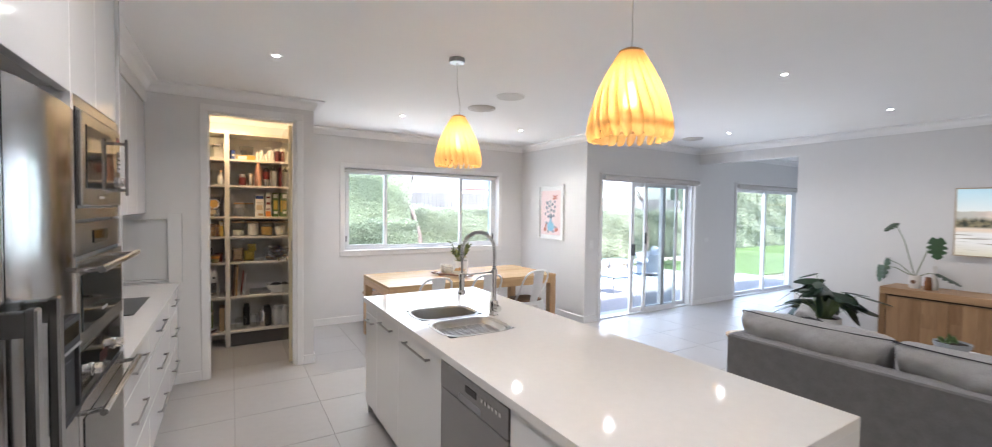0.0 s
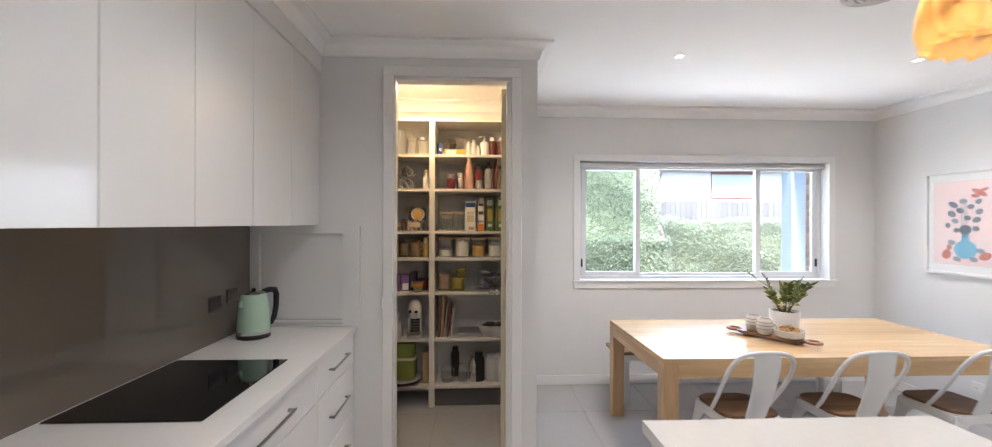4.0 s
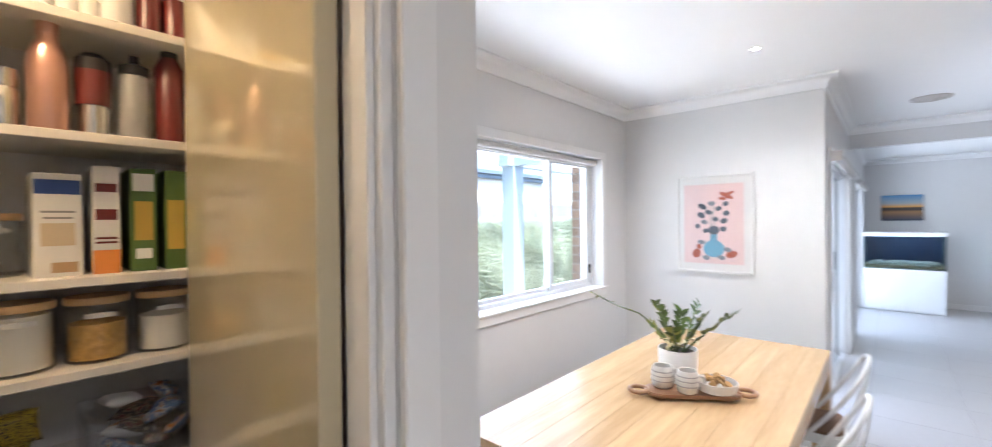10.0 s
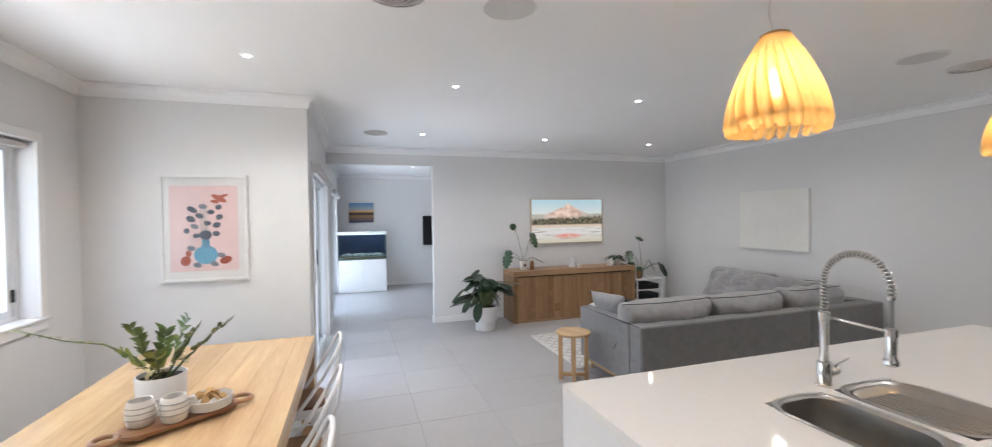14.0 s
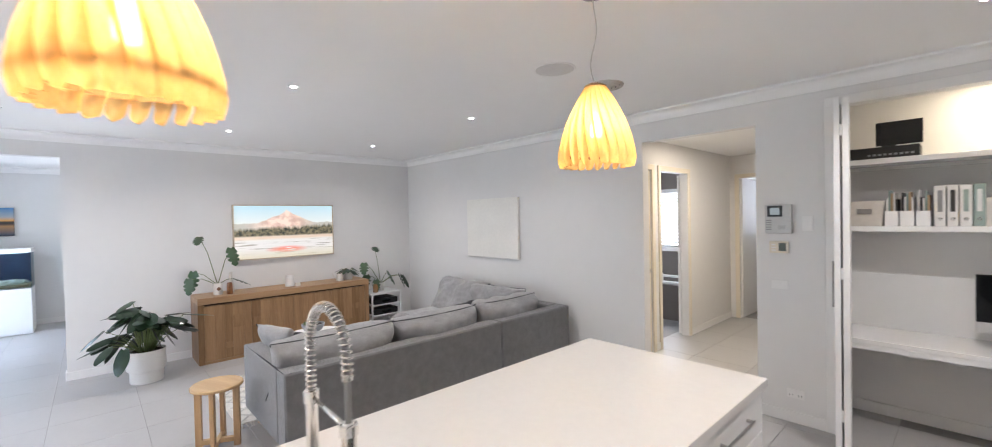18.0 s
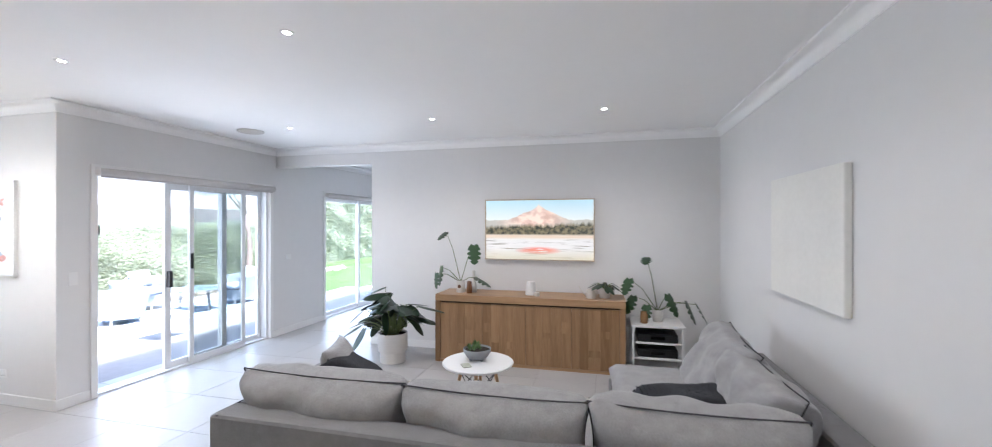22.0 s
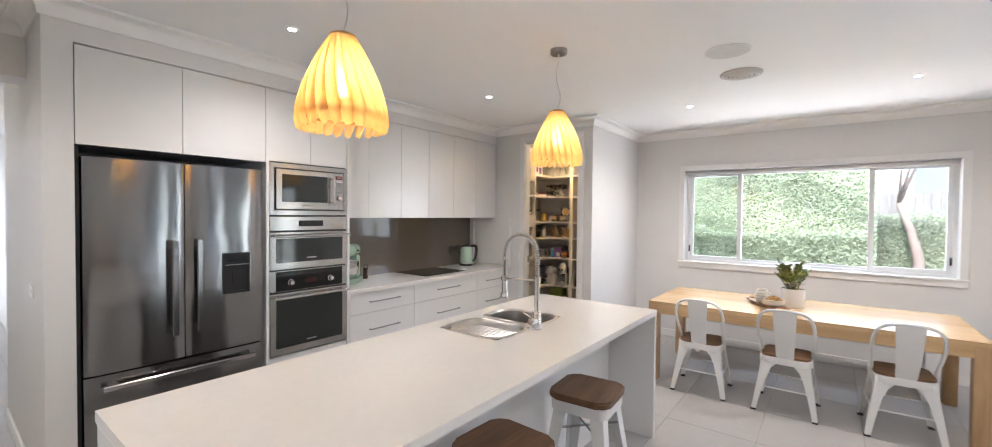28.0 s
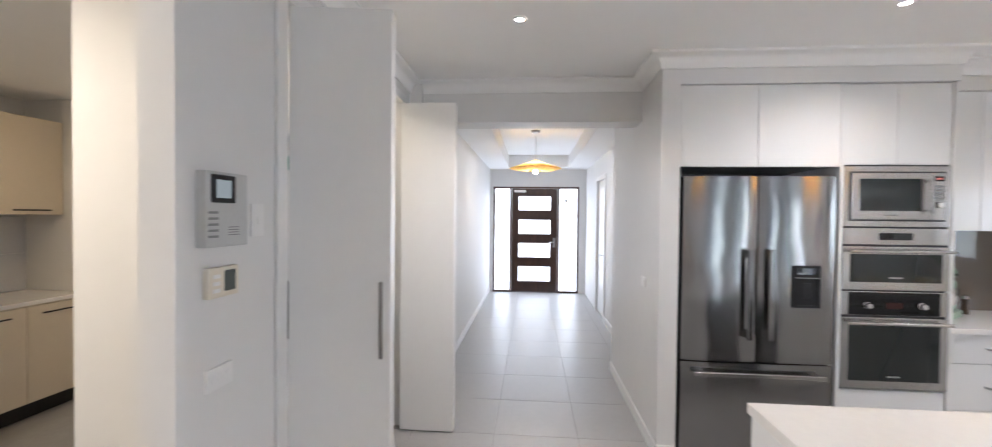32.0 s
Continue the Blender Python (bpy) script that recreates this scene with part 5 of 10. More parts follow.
# bench behind the table
bn = thing("dining_bench", label="long white metal bench with a timber seat", category="bench")
part("seat", box(1.62, 3.72, 5.90, 6.20, 0.43, 0.46, 0.004), wood("bench timber", (0.16, 0.08, 0.035), (0.34, 0.19, 0.09), "x"), bn, "brown timber seat")
part("seat_frame", box(1.64, 3.70, 5.915, 6.185, 0.375, 0.429, 0.004), WHITE, bn)
for x in (1.70, 3.58):
    for y in (5.93, 6.13):
        part("leg", box(x, x + 0.05, y, y + 0.04, 0.0, 0.376, 0.004), WHITE, bn)

# metal chairs
BROWN = wood("chair seat timber", (0.12, 0.06, 0.028), (0.30, 0.165, 0.08), "x", 1.4)
CH = None
def metal_chair(x, y, rz, group="chairs at the table"):
    """Pressed-steel chair: splayed tapered legs, curved tube hoop and a broad splat. It faces y+."""
    global CH
    if CH is not None:
        return copy_thing(CH, pose(x, y, 0, 0, 0, rz))
    e = CH = thing("dining_chair", (x, y, 0), rz, "white pressed-metal cafe chair with a timber seat pad", "chair", group)
    part("seat_frame", prism(rrect(0.36, 0.36, 0.07, 6), 0.395, 0.445, bevel=0.008), WHITE, e, smooth=40)
    part("seat", prism(rrect(0.335, 0.335, 0.06, 6), 0.445, 0.462, bevel=0.005), BROWN, e, "brown timber seat pad", smooth=40)
    leg = None
    for k in range(4):
        if leg is None:
            bm = bmesh.new()
            rows = []
            for z, c, w in ((0.435, 0.165, 0.15), (0.40, 0.168, 0.115), (0.355, 0.172, 0.078), (0.29, 0.180, 0.058), (0.16, 0.200, 0.044), (0.012, 0.222, 0.034)):
                rows.append([bm.verts.new(v) for v in ((c, c, z), (c - w, c, z), (c - w, c - 0.005, z), (c - 0.006, c - 0.006, z), (c - 0.005, c - w, z), (c, c - w, z))])
            for a, b in zip(rows, rows[1:]):
                for i in range(6):
                    bm.faces.new((a[i], a[(i + 1) % 6], b[(i + 1) % 6], b[i]))
            bm.faces.new(rows[0]), bm.faces.new(rows[-1][::-1])
            leg = part("leg", bm, WHITE, e, smooth=30)
            foot = part("rubber_foot", box(0.186, 0.226, 0.186, 0.226, 0.0, 0.014, 0.003), BLACK, leg)
        else:
            l2 = again(leg, e, pose(0, 0, 0, 0, 0, 90 * k))
            again(foot, l2)
    pts = [(-0.172, -0.01, 0.43), (-0.178, -0.085, 0.53), (-0.188, -0.15, 0.625), (-0.188, -0.205, 0.72), (-0.165, -0.245, 0.795), (-0.11, -0.265, 0.835), (0, -0.272, 0.846)]
    pts += [(-a, b, c) for a, b, c in pts[-2::-1]]
    fine = []
    for i in range(len(pts) - 1):
        p0, p1, p2, p3 = (Vector(pts[max(0, min(len(pts) - 1, j))]) for j in (i - 1, i, i + 1, i + 2))
        for k in range(4):
            t = k / 4
            fine.append(0.5 * (2 * p1 + (p2 - p0) * t + (2 * p0 - 5 * p1 + 4 * p2 - p3) * t * t + (3 * p1 - p0 - 3 * p2 + p3) * t ** 3))
    fine.append(Vector(pts[-1]))
    part("back_hoop", tube(fine, 0.0115, 8), WHITE, e, smooth=True)
    bm = bmesh.new()
    rows = []
    for i in range(9):
        t = i / 8
        z = 0.43 + 0.41 * t
        yy = -0.155 - 0.114 * math.sin(t * math.pi / 2)
        hw = 0.058 + 0.022 * t
        rows.append([bm.verts.new((s * hw, yy + d - 0.008 * (1 - s * s), z)) for d in (0.0, -0.004) for s in ((-1, -0.5, 0, 0.5, 1) if d == 0 else (1, 0.5, 0, -0.5, -1))])
    for a, b in zip(rows, rows[1:]):
        for i in range(10):
            bm.faces.new((a[i], a[(i + 1) % 10], b[(i + 1) % 10], b[i]))
    bm.faces.new(rows[0][::-1]), bm.faces.new(rows[-1])
    part("back_splat", bm, WHITE, e, smooth=40)
    br = None
    for k in range(4):
        bm = tube([(0.186, -0.19, 0.20), (0.186, 0.19, 0.20)], 0.006, 6)
        br = part("stretcher", bm, WHITE, e) if br is None else again(br, e, pose(0, 0, 0, 0, 0, 90 * k))
    return e
metal_chair(2.01, 4.82, 2), metal_chair(2.66, 4.81, -1), metal_chair(3.36, 4.83, 3)

# tray with cups, bowl and plant on the table
WALNUT = wood("walnut tray", (0.22, 0.105, 0.048), (0.43, 0.235, 0.12), "x", 2.0, 0.35)
tray = thing("serving_tray", (2.475, 5.18, TZ), -55, "long walnut serving board with looped handles", "serving board")
part("board", prism(rrect(0.44, 0.15, 0.07, 8), 0.018, 0.034, bevel=0.004), WALNUT, tray, smooth=40)
for s in (-1, 1):
    part("handle", tube([(s * (0.245 + 0.042 * math.cos(a * math.pi / 9)), 0.042 * math.sin(a * math.pi / 9), 0.028) for a in range(18)], 0.011, 8, closed=True), WALNUT, tray, smooth=True)
    part("foot", box(s * 0.15 - 0.02, s * 0.15 + 0.02, -0.05, 0.05, 0.0, 0.018, 0.004), WALNUT, tray)
CERAM = mat("speckled white ceramic", (0.66, 0.63, 0.58), 0.35, var=0.08, scale=60)
BANDC = mat("grey glaze band", (0.36, 0.34, 0.32), 0.4)
def cup(x, y, rz):
    e = thing("cup", (x, y, TZ + 0.034), rz, "speckled white ceramic cup with grey bands", "cup", "cups on the tray")
    part("body", lathe([(0.026, 0), (0.034, 0.006), (0.040, 0.03), (0.040, 0.055), (0.034, 0.078), (0.032, 0.082), (0.029, 0.080), (0.034, 0.055), (0.034, 0.03), (0.0, 0.010)], 24), CERAM, e, smooth=40)
    for z in (0.028, 0.046, 0.062):
        r = 0.0405 if z < 0.06 else 0.0388
        part("band", lathe([(r, z), (r + 0.0006, z + 0.002), (r, z + 0.004)], 24, cap=False), BANDC, e)
    e.scale = (1.3, 1.3, 1.3)
    part("ear", tube([(0.036, 0, 0.062), (0.055, 0, 0.06), (0.06, 0, 0.042), (0.052, 0, 0.026), (0.038, 0, 0.022)], 0.005, 6), CERAM, e, smooth=True)
cup(2.425, 5.30, -30), cup(2.43, 5.185, -60)
e = thing("snack_bowl", (2.53, 5.085, TZ + 0.034), label="shallow white bowl filled with crackers", category="bowl")
e.scale = (1.2, 1.2, 1.25)
part("bowl", lathe([(0.05, 0), (0.07, 0.008), (0.076, 0.04), (0.073, 0.042), (0.066, 0.012), (0.0, 0.010)], 28), CERAM, e, smooth=40)
CRK = mat("cracker", (0.50, 0.30, 0.12), 0.8, var=0.3, scale=50)
rnd = random.Random(5)
for k in range(16):
    a, r = rnd.uniform(0, 6.28), 0.045 * math.sqrt(rnd.random())
    part("cracker", lathe([(0.0, 0), (0.016, 0.0), (0.0165, 0.003), (0.014, 0.006), (0, 0.006)], 10, m=Matrix.Translation((r * math.cos(a), r * math.sin(a), 0.034 + 0.028 * rnd.random() * (1 - r / 0.06))) @ pose(0, 0, 0, rnd.uniform(-50, 50), rnd.uniform(-50, 50), 0)), CRK, e)

LEAF_ZZ = mat("zz leaf", (0.075, 0.115, 0.022), 0.28, var=0.35, scale=18, spread=0.6, coat=0.2)
LEAF_OLD = mat("yellowing leaf", (0.24, 0.25, 0.05), 0.45, var=0.3, scale=18)
LEAF_DRY = mat("dried leaf", (0.52, 0.44, 0.24), 0.6, var=0.25, scale=20)
STEM = mat("green stem", (0.13, 0.17, 0.06), 0.5, var=0.2, scale=20)
def leaf_mesh(L, W, fold=0.25, droop=0.2, n=6, notch=0.0):
    """A pointed leaf along x with a folded midrib and some droop."""
    bm = bmesh.new()
    rows = []
    for i in range(n + 1):
        t = i / n
        w = W * (math.sin(math.pi * t ** 0.75)) * (1 - 0.15 * t)
        if notch and i % 2 == 1 and 0 < i < n:
            w *= 1 - notch
        z = -droop * L * t * t
        rows.append([bm.verts.new((L * t, s * w / 2, z + abs(s) * fold * w / 2)) for s in (-1, 0, 1)])
    for a, b in zip(rows, rows[1:]):
        for j in range(2):
            bm.faces.new((a[j], a[j + 1], b[j + 1], b[j]))
    bmesh.ops.remove_doubles(bm, verts=bm.verts[:], dist=1e-5)
    return bm
POT = mat("white glazed pot", (0.72, 0.70, 0.67), 0.3, var=0.04, scale=12)
SOIL = mat("dark soil", (0.03, 0.022, 0.015), 0.95, var=0.4, scale=60, bump=0.6, bscale=90)
def pot_part(e, r0, r1, h, m=None, rim=0.006):
    part("pot", lathe([(r0 * 0.93, 0), (r0, 0.006), (r1, h - 0.004), (r1 - 0.002, h), (r1 - rim, h), (r1 - rim - 0.004, h - 0.03), (0, h - 0.03)], 32), m or POT, e, smooth=40)
    part("soil", lathe([(0, h - 0.016), (r1 * 0.5, h - 0.014), (r1 - rim - 0.001, h - 0.02)], 20, cap=False), SOIL, e)

def zz_plant(x, y, z):
    e = thing("zz_plant", (x, y, z), label="glossy potted plant with feathered stems in a white pot", category="potted plant")
    pot_part(e, 0.092, 0.098, 0.17)
    rnd = random.Random(11)
    stems = [(0.36, 50, -97, 0), (0.30, 62, -120, 0), (0.29, 80, -60, 0), (0.31, 76, 150, 0), (0.23, 68, 60, 0), (0.21, 60, 95, 1), (0.20, 64, 190, 1), (0.24, 72, 10, 0)]
    for L, el, az, old in stems:
        el, az = radians(el), radians(az)
        d = Vector((math.cos(el) * math.cos(az), math.cos(el) * math.sin(az), math.sin(el)))
        o = Vector((0.03 * math.cos(az), 0.03 * math.sin(az), 0.15))
        def along(t):
            return o + d * L * t + Vector((0.03 * math.cos(az), 0.03 * math.sin(az), -0.025)) * t * t
        st = part("stem", tube([along(t) for t in (0, 0.25, 0.5, 0.75, 1)], [0.006, 0.005, 0.004, 0.003, 0.0015], 6), STEM, e, smooth=True)
        side = d.cross(Vector((math.cos(az + rnd.uniform(-0.9, 0.9)), math.sin(az), 0.25))).normalized()
        pairs = int(L * 0.66 / 0.021)
        for k in range(pairs):
            for q in (-1, 1):
                t = 0.34 + 0.66 * (k + 0.25 * q) / pairs
                x = (d * rnd.uniform(0.45, 0.8) + side * q * rnd.uniform(0.6, 0.95) + Vector((rnd.uniform(-0.2, 0.2), rnd.uniform(-0.2, 0.2), rnd.uniform(-0.15, 0.15)))).normalized()
                y = (d - x * d.dot(x)).normalized()
                z = x.cross(y)
                m = Matrix((x, y, z)).transposed().to_4x4()
                m.translation = along(t)
                lf = part("leaf", leaf_mesh(rnd.uniform(0.044, 0.062), rnd.uniform(0.021, 0.029), 0.2, 0.15, 5), LEAF_OLD if rnd.random() < 0.12 + 0.45 * old else LEAF_ZZ, st, smooth=True)
                lf.matrix_basis = m
        dry = bmesh.new()
        for k in range(4):
            merge(dry, leaf_mesh(rnd.uniform(0.04, 0.06), 0.022, 0.3, 0.4, 4), Matrix.Translation(along(rnd.uniform(0.12, 0.34))) @ pose(0, 0, 0, rnd.uniform(-40, 40), rnd.uniform(-70, 10), rnd.uniform(0, 360)))
        part("dry_leaves", dry, LEAF_DRY, st, "pale dried leaves", smooth=True)
    # one long bare stem reaching to the window
    pts = [Vector((0, 0.02, 0.15)), Vector((0.01, 0.10, 0.25)), Vector((0.02, 0.22, 0.32)), Vector((0.03, 0.36, 0.345)), Vector((0.04, 0.52, 0.40))]
    st = part("stem", tube(pts, [0.005, 0.0045, 0.004, 0.003, 0.002], 6), STEM, e, smooth=True)
    lf = bmesh.new()
    for k in range(9):
        p = pts[2].lerp(pts[4], k / 8)
        m = Matrix.Translation(p) @ pose(0, 0, 0, rnd.uniform(-40, 40), rnd.uniform(-30, 20), rnd.uniform(30, 150))
        merge(lf, leaf_mesh(0.05 if k > 5 else 0.028, 0.022 if k > 5 else 0.012, 0.2, 0.3, 4), m)
    part("leaves", lf, LEAF_OLD, st, smooth=True)
zz_plant(2.66, 5.31, TZ)

# framed print on the dining wall
def framed(name, label, y0, y1, z0, z1, x, frame_m, mount, back=1):
    e = thing(name, label=label, category="picture")
    part("frame", slab_with_holes(y0, y1, z0, z1, [(y0 + 0.022, y1 - 0.022, z0 + 0.022, z1 - 0.022)], x - 0.03, x, "x"), frame_m, e)
    part("mount", box(x - 0.012, x - 0.004, y0 + 0.02, y1 - 0.02, z0 + 0.02, z1 - 0.02), mount, e)
    return e
PAPER = mat("white mount card", (0.76, 0.745, 0.72), 0.8, var=0.02)
pic = framed("framed_print", "white framed botanical print on a pale pink ground", 5.295, 5.91, 1.134, 1.99, JX - 0.001, mat("white frame", (0.74, 0.73, 0.71), 0.35), PAPER)
PINK = mat("pale pink print", (0.78, 0.59, 0.57), 0.8, var=0.03)
part("print", box(JX - 0.016, JX - 0.0135, 5.368, 5.845, 1.216, 1.902), PINK, pic, "pale pink printed sheet")
def flat_shape(poly, x, m, parent, name):
    """A thin printed shape on a wall that faces x-; poly in (y, z)."""
    bm = bmesh.new()
    bm.faces.new([bm.verts.new((x, y, z)) for y, z in poly])
    r = bmesh.ops.extrude_face_region(bm, geom=bm.faces[:])
    bmesh.ops.translate(bm, vec=(-0.0008, 0, 0), verts=[v for v in r["geom"] if isinstance(v, bmesh.types.BMVert)])
    return part(name, bm, m, parent)
def oval(cy, cz, a, b, rot=0, n=18):
    c, s = math.cos(radians(rot)), math.sin(radians(rot))
    return [(cy + a * math.cos(t) * c - b * math.sin(t) * s, cz + a * math.cos(t) * s + b * math.sin(t) * c) for t in (2 * math.pi * i / n for i in range(n))]
PX = JX - 0.0165
INK, SLATE, VASE, RUST, TEAL = (mat(n, c, 0.8, var=0.12, scale=30) for n, c in (("print slate", (0.11, 0.13, 0.16)), ("print grey", (0.24, 0.26, 0.29)), ("print blue", (0.18, 0.42, 0.58)), ("print rust", (0.45, 0.12, 0.07)), ("print green grey", (0.26, 0.33, 0.30))))
flat_shape(oval(5.60, 1.345, 0.085, 0.075), PX, VASE, pic, "printed_vase")
flat_shape([(5.57, 1.41), (5.63, 1.41), (5.625, 1.47), (5.575, 1.47)], PX, VASE, pic, "printed_vase")
for cy, cz, a, b, r in ((5.60, 1.505, 0.045, 0.038, 0), (5.665, 1.50, 0.022, 0.020, 0), (5.525, 1.515, 0.026, 0.022, 0), (5.675, 1.575, 0.028, 0.020, 20), (5.52, 1.585, 0.030, 0.022, -20), (5.70, 1.635, 0.034, 0.024, 30), (5.585, 1.60, 0.026, 0.020, 10), (5.50, 1.65, 0.026, 0.022, -25), (5.64, 1.66, 0.030, 0.021, 15), (5.56, 1.69, 0.026, 0.020, -10), (5.69, 1.71, 0.040, 0.022, 30), (5.615, 1.735, 0.030, 0.020, 5), (5.505, 1.73, 0.024, 0.020, -30), (5.73, 1.54, 0.020, 0.022, 0)):
    flat_shape(oval(cy, cz, a, b, r), PX - 0.0004, INK if (cy * 100) % 2 < 1.2 else SLATE, pic, "printed_leaf")
for y in (5.585, 5.60, 5.62):
    flat_shape([(y, 1.44), (y + 0.006, 1.44), (y + 0.012, 1.72), (y + 0.008, 1.72)], PX, TEAL, pic, "printed_stem")
for cy, cz, a, b, r in ((5.50, 1.80, 0.06, 0.02, 28), (5.47, 1.82, 0.035, 0.012, -20), (5.53, 1.775, 0.03, 0.015, 10), (5.74, 1.30, 0.035, 0.04, 20), (5.46, 1.30, 0.045, 0.03, -20), (5.72, 1.36, 0.02, 0.025, 0)):
    flat_shape(oval(cy, cz, a, b, r), PX - 0.0004, RUST, pic, "printed_bird")
for cy, cz in ((5.66, 1.265), (5.54, 1.27), (5.49, 1.34), (5.70, 1.40)):
    flat_shape(oval(cy, cz, 0.03, 0.02, 15), PX - 0.0008, SLATE, pic, "printed_leaf")
g = part("glazing", box(JX - 0.0215, JX - 0.0195, 5.317, 5.888, 1.156, 1.968), pane("picture glass", (0.98, 0.98, 0.98)), pic)
g.visible_shadow = False

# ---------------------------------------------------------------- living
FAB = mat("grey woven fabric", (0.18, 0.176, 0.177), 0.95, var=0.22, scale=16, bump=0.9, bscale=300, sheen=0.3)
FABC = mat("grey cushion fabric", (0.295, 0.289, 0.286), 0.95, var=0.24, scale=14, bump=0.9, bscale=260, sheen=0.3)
PIPE = mat("dark piping", (0.05, 0.05, 0.055), 0.9)
sofa = thing("corner_sofa", label="large grey fabric corner sofa with loose cushions and dark piping", category="sofa")
def soft(b, r=0.03, seg=3):
    return box(*b, r, seg)
SX0, SY1 = 3.42, 2.17
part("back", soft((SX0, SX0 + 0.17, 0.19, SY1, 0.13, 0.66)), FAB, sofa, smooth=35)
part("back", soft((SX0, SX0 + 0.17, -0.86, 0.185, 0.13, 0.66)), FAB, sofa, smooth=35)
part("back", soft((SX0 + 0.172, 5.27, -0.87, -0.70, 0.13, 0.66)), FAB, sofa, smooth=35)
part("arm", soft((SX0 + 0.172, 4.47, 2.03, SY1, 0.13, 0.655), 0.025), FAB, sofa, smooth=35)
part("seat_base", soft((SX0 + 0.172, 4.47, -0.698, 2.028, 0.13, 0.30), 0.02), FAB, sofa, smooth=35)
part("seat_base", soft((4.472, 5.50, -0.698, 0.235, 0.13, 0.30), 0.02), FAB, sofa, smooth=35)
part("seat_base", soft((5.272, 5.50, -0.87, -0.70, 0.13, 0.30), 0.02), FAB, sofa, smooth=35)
for y0, y1 in ((1.13, 2.02), (0.20, 1.125)):
    part("seat_cushion", pillow(0.84, y1 - y0, 0.19, 12, m=Matrix.Translation((4.05, (y0 + y1) / 2, 0.385)), lump=0.01, power=0.18), FABC, sofa, smooth=True)
part("seat_cushion", pillow(1.86, 0.94, 0.20, 18, m=Matrix.Translation((4.575, -0.235, 0.38)), lump=0.012, power=0.15), FABC, sofa, smooth=True)
def back_cushion(m, w, h, d, seed):
    c = part("back_cushion", pillow(w, h, d, 34, lump=0.045, seed=seed, power=0.33, crease=0.009), FABC, sofa, smooth=True)
    c.matrix_basis = m
    n = 18
    pts = []
    for i in range(-n, n + 1):
        u = i / n
        pts.append((u * w / 2 * 0.995, h / 2 * (1 - 0.07 * (1 - u * u)) + 0.004, 0.0))
    part("piping", tube(pts, 0.0038, 6), PIPE, c, "dark piped seam", smooth=True)
    for s in (-1, 1):
        part("piping", tube([(s * w / 2 * (1 - 0.07 * (1 - v * v)), v * h / 2, 0) for v in (k / 8 for k in range(-8, 9))], 0.0038, 6), PIPE, c, "dark piped seam", smooth=True)
    return c
def leaning(x, y, z, yaw, tilt):
    """Cushion stood on edge: its width along the back, leaning back by tilt."""
    return Matrix.Translation((x, y, z)) @ Matrix.Rotation(radians(yaw), 4, "Z") @ Matrix.Rotation(radians(90 - tilt), 4, "X")
back_cushion(leaning(3.735, 1.70, 0.595, 90, 19), 0.97, 0.46, 0.35, 1)
back_cushion(leaning(3.735, 0.78, 0.59, 90, 20), 0.92, 0.46, 0.35, 2)
back_cushion(leaning(3.735, -0.10, 0.595, 90, 20), 0.88, 0.47, 0.35, 3)
back_cushion(leaning(4.30, -0.53, 0.61, 180, 18), 0.92, 0.46, 0.32, 4)
back_cushion(leaning(4.98, -0.50, 0.60, 176, 34), 0.98, 0.56, 0.30, 5)
part("piping", tube([(SX0 + 0.012, SY1 - 0.05, 0.655), (SX0 + 0.012, SY1 - 0.012, 0.648), (SX0 + 0.012, SY1 - 0.006, 0.14)], 0.005, 6), PIPE, sofa, "dark piped seam", smooth=True)
part("piping", tube([(4.462, SY1 - 0.012, 0.14), (4.462, SY1 - 0.012, 0.648), (3.46, SY1 - 0.012, 0.652)], 0.006, 6), PIPE, sofa, "dark piped seam", smooth=True)
part("plinth_rail", box(SX0 + 0.03, 4.44, 2.10, 2.14, 0.09, 0.13, 0.003), OAK, sofa, "oak base rail")
part("plinth_rail", box(SX0 + 0.03, SX0 + 0.07, -0.82, 2.10, 0.09, 0.13, 0.003), OAKY, sofa, "oak base rail")
part("plinth_rail", box(SX0 + 0.07, 5.46, -0.82, -0.78, 0.09, 0.13, 0.003), OAK, sofa, "oak base rail")
for x, y in ((3.46, 2.08), (4.38, 2.08), (3.46, -0.80), (3.46, 0.19), (5.42, -0.80), (5.42, 0.16), (4.40, 0.12)):
    part("leg", lathe([(0.018, 0), (0.026, 0.129)], 14, m=Matrix.Translation((x, y, 0))), OAKZ, sofa, "tapered oak leg", smooth=40)
FUR = mat("charcoal fur", (0.021, 0.022, 0.026), 1.0, var=0.4, scale=40, bump=0.9, bscale=120, sheen=0.05)
def fur_cushion(m, w, h, seed):
    c = tagged(part("fur_cushion", pillow(w, h, 0.15, 22, lump=0.03, seed=seed), FUR, smooth=True), "charcoal faux-fur cushion lying on the sofa", "cushion", "fur cushions")
    c.matrix_basis = m
    bm = bmesh.new()
    rnd = random.Random(seed)
    src = c.data
    for v in src.vertices:
        for _ in range(3):
            n = v.normal
            p = v.co + Vector((rnd.uniform(-0.012, 0.012), rnd.uniform(-0.012, 0.012), 0))
            t = (n + Vector((rnd.uniform(-0.9, 0.9), rnd.uniform(-0.9, 0.9), rnd.uniform(-0.3, 0.3)))).normalized() * rnd.uniform(0.018, 0.036)
            s = n.cross(Vector((0.3, 0.9, 0.2))).normalized() * 0.003
            bm.faces.new([bm.verts.new(q) for q in (p - s, p + s, p + t)])
    part("pile", bm, FUR, c)
    return c
fur_cushion(Matrix.Translation((4.19, 1.83, 0.635)) @ pose(0, 0, 0, 34, 4, 16), 0.46, 0.38, 21)
fur_cushion(Matrix.Translation((4.36, -0.22, 0.565)) @ pose(0, 0, 0, -6, 3, 100), 0.56, 0.42, 22)
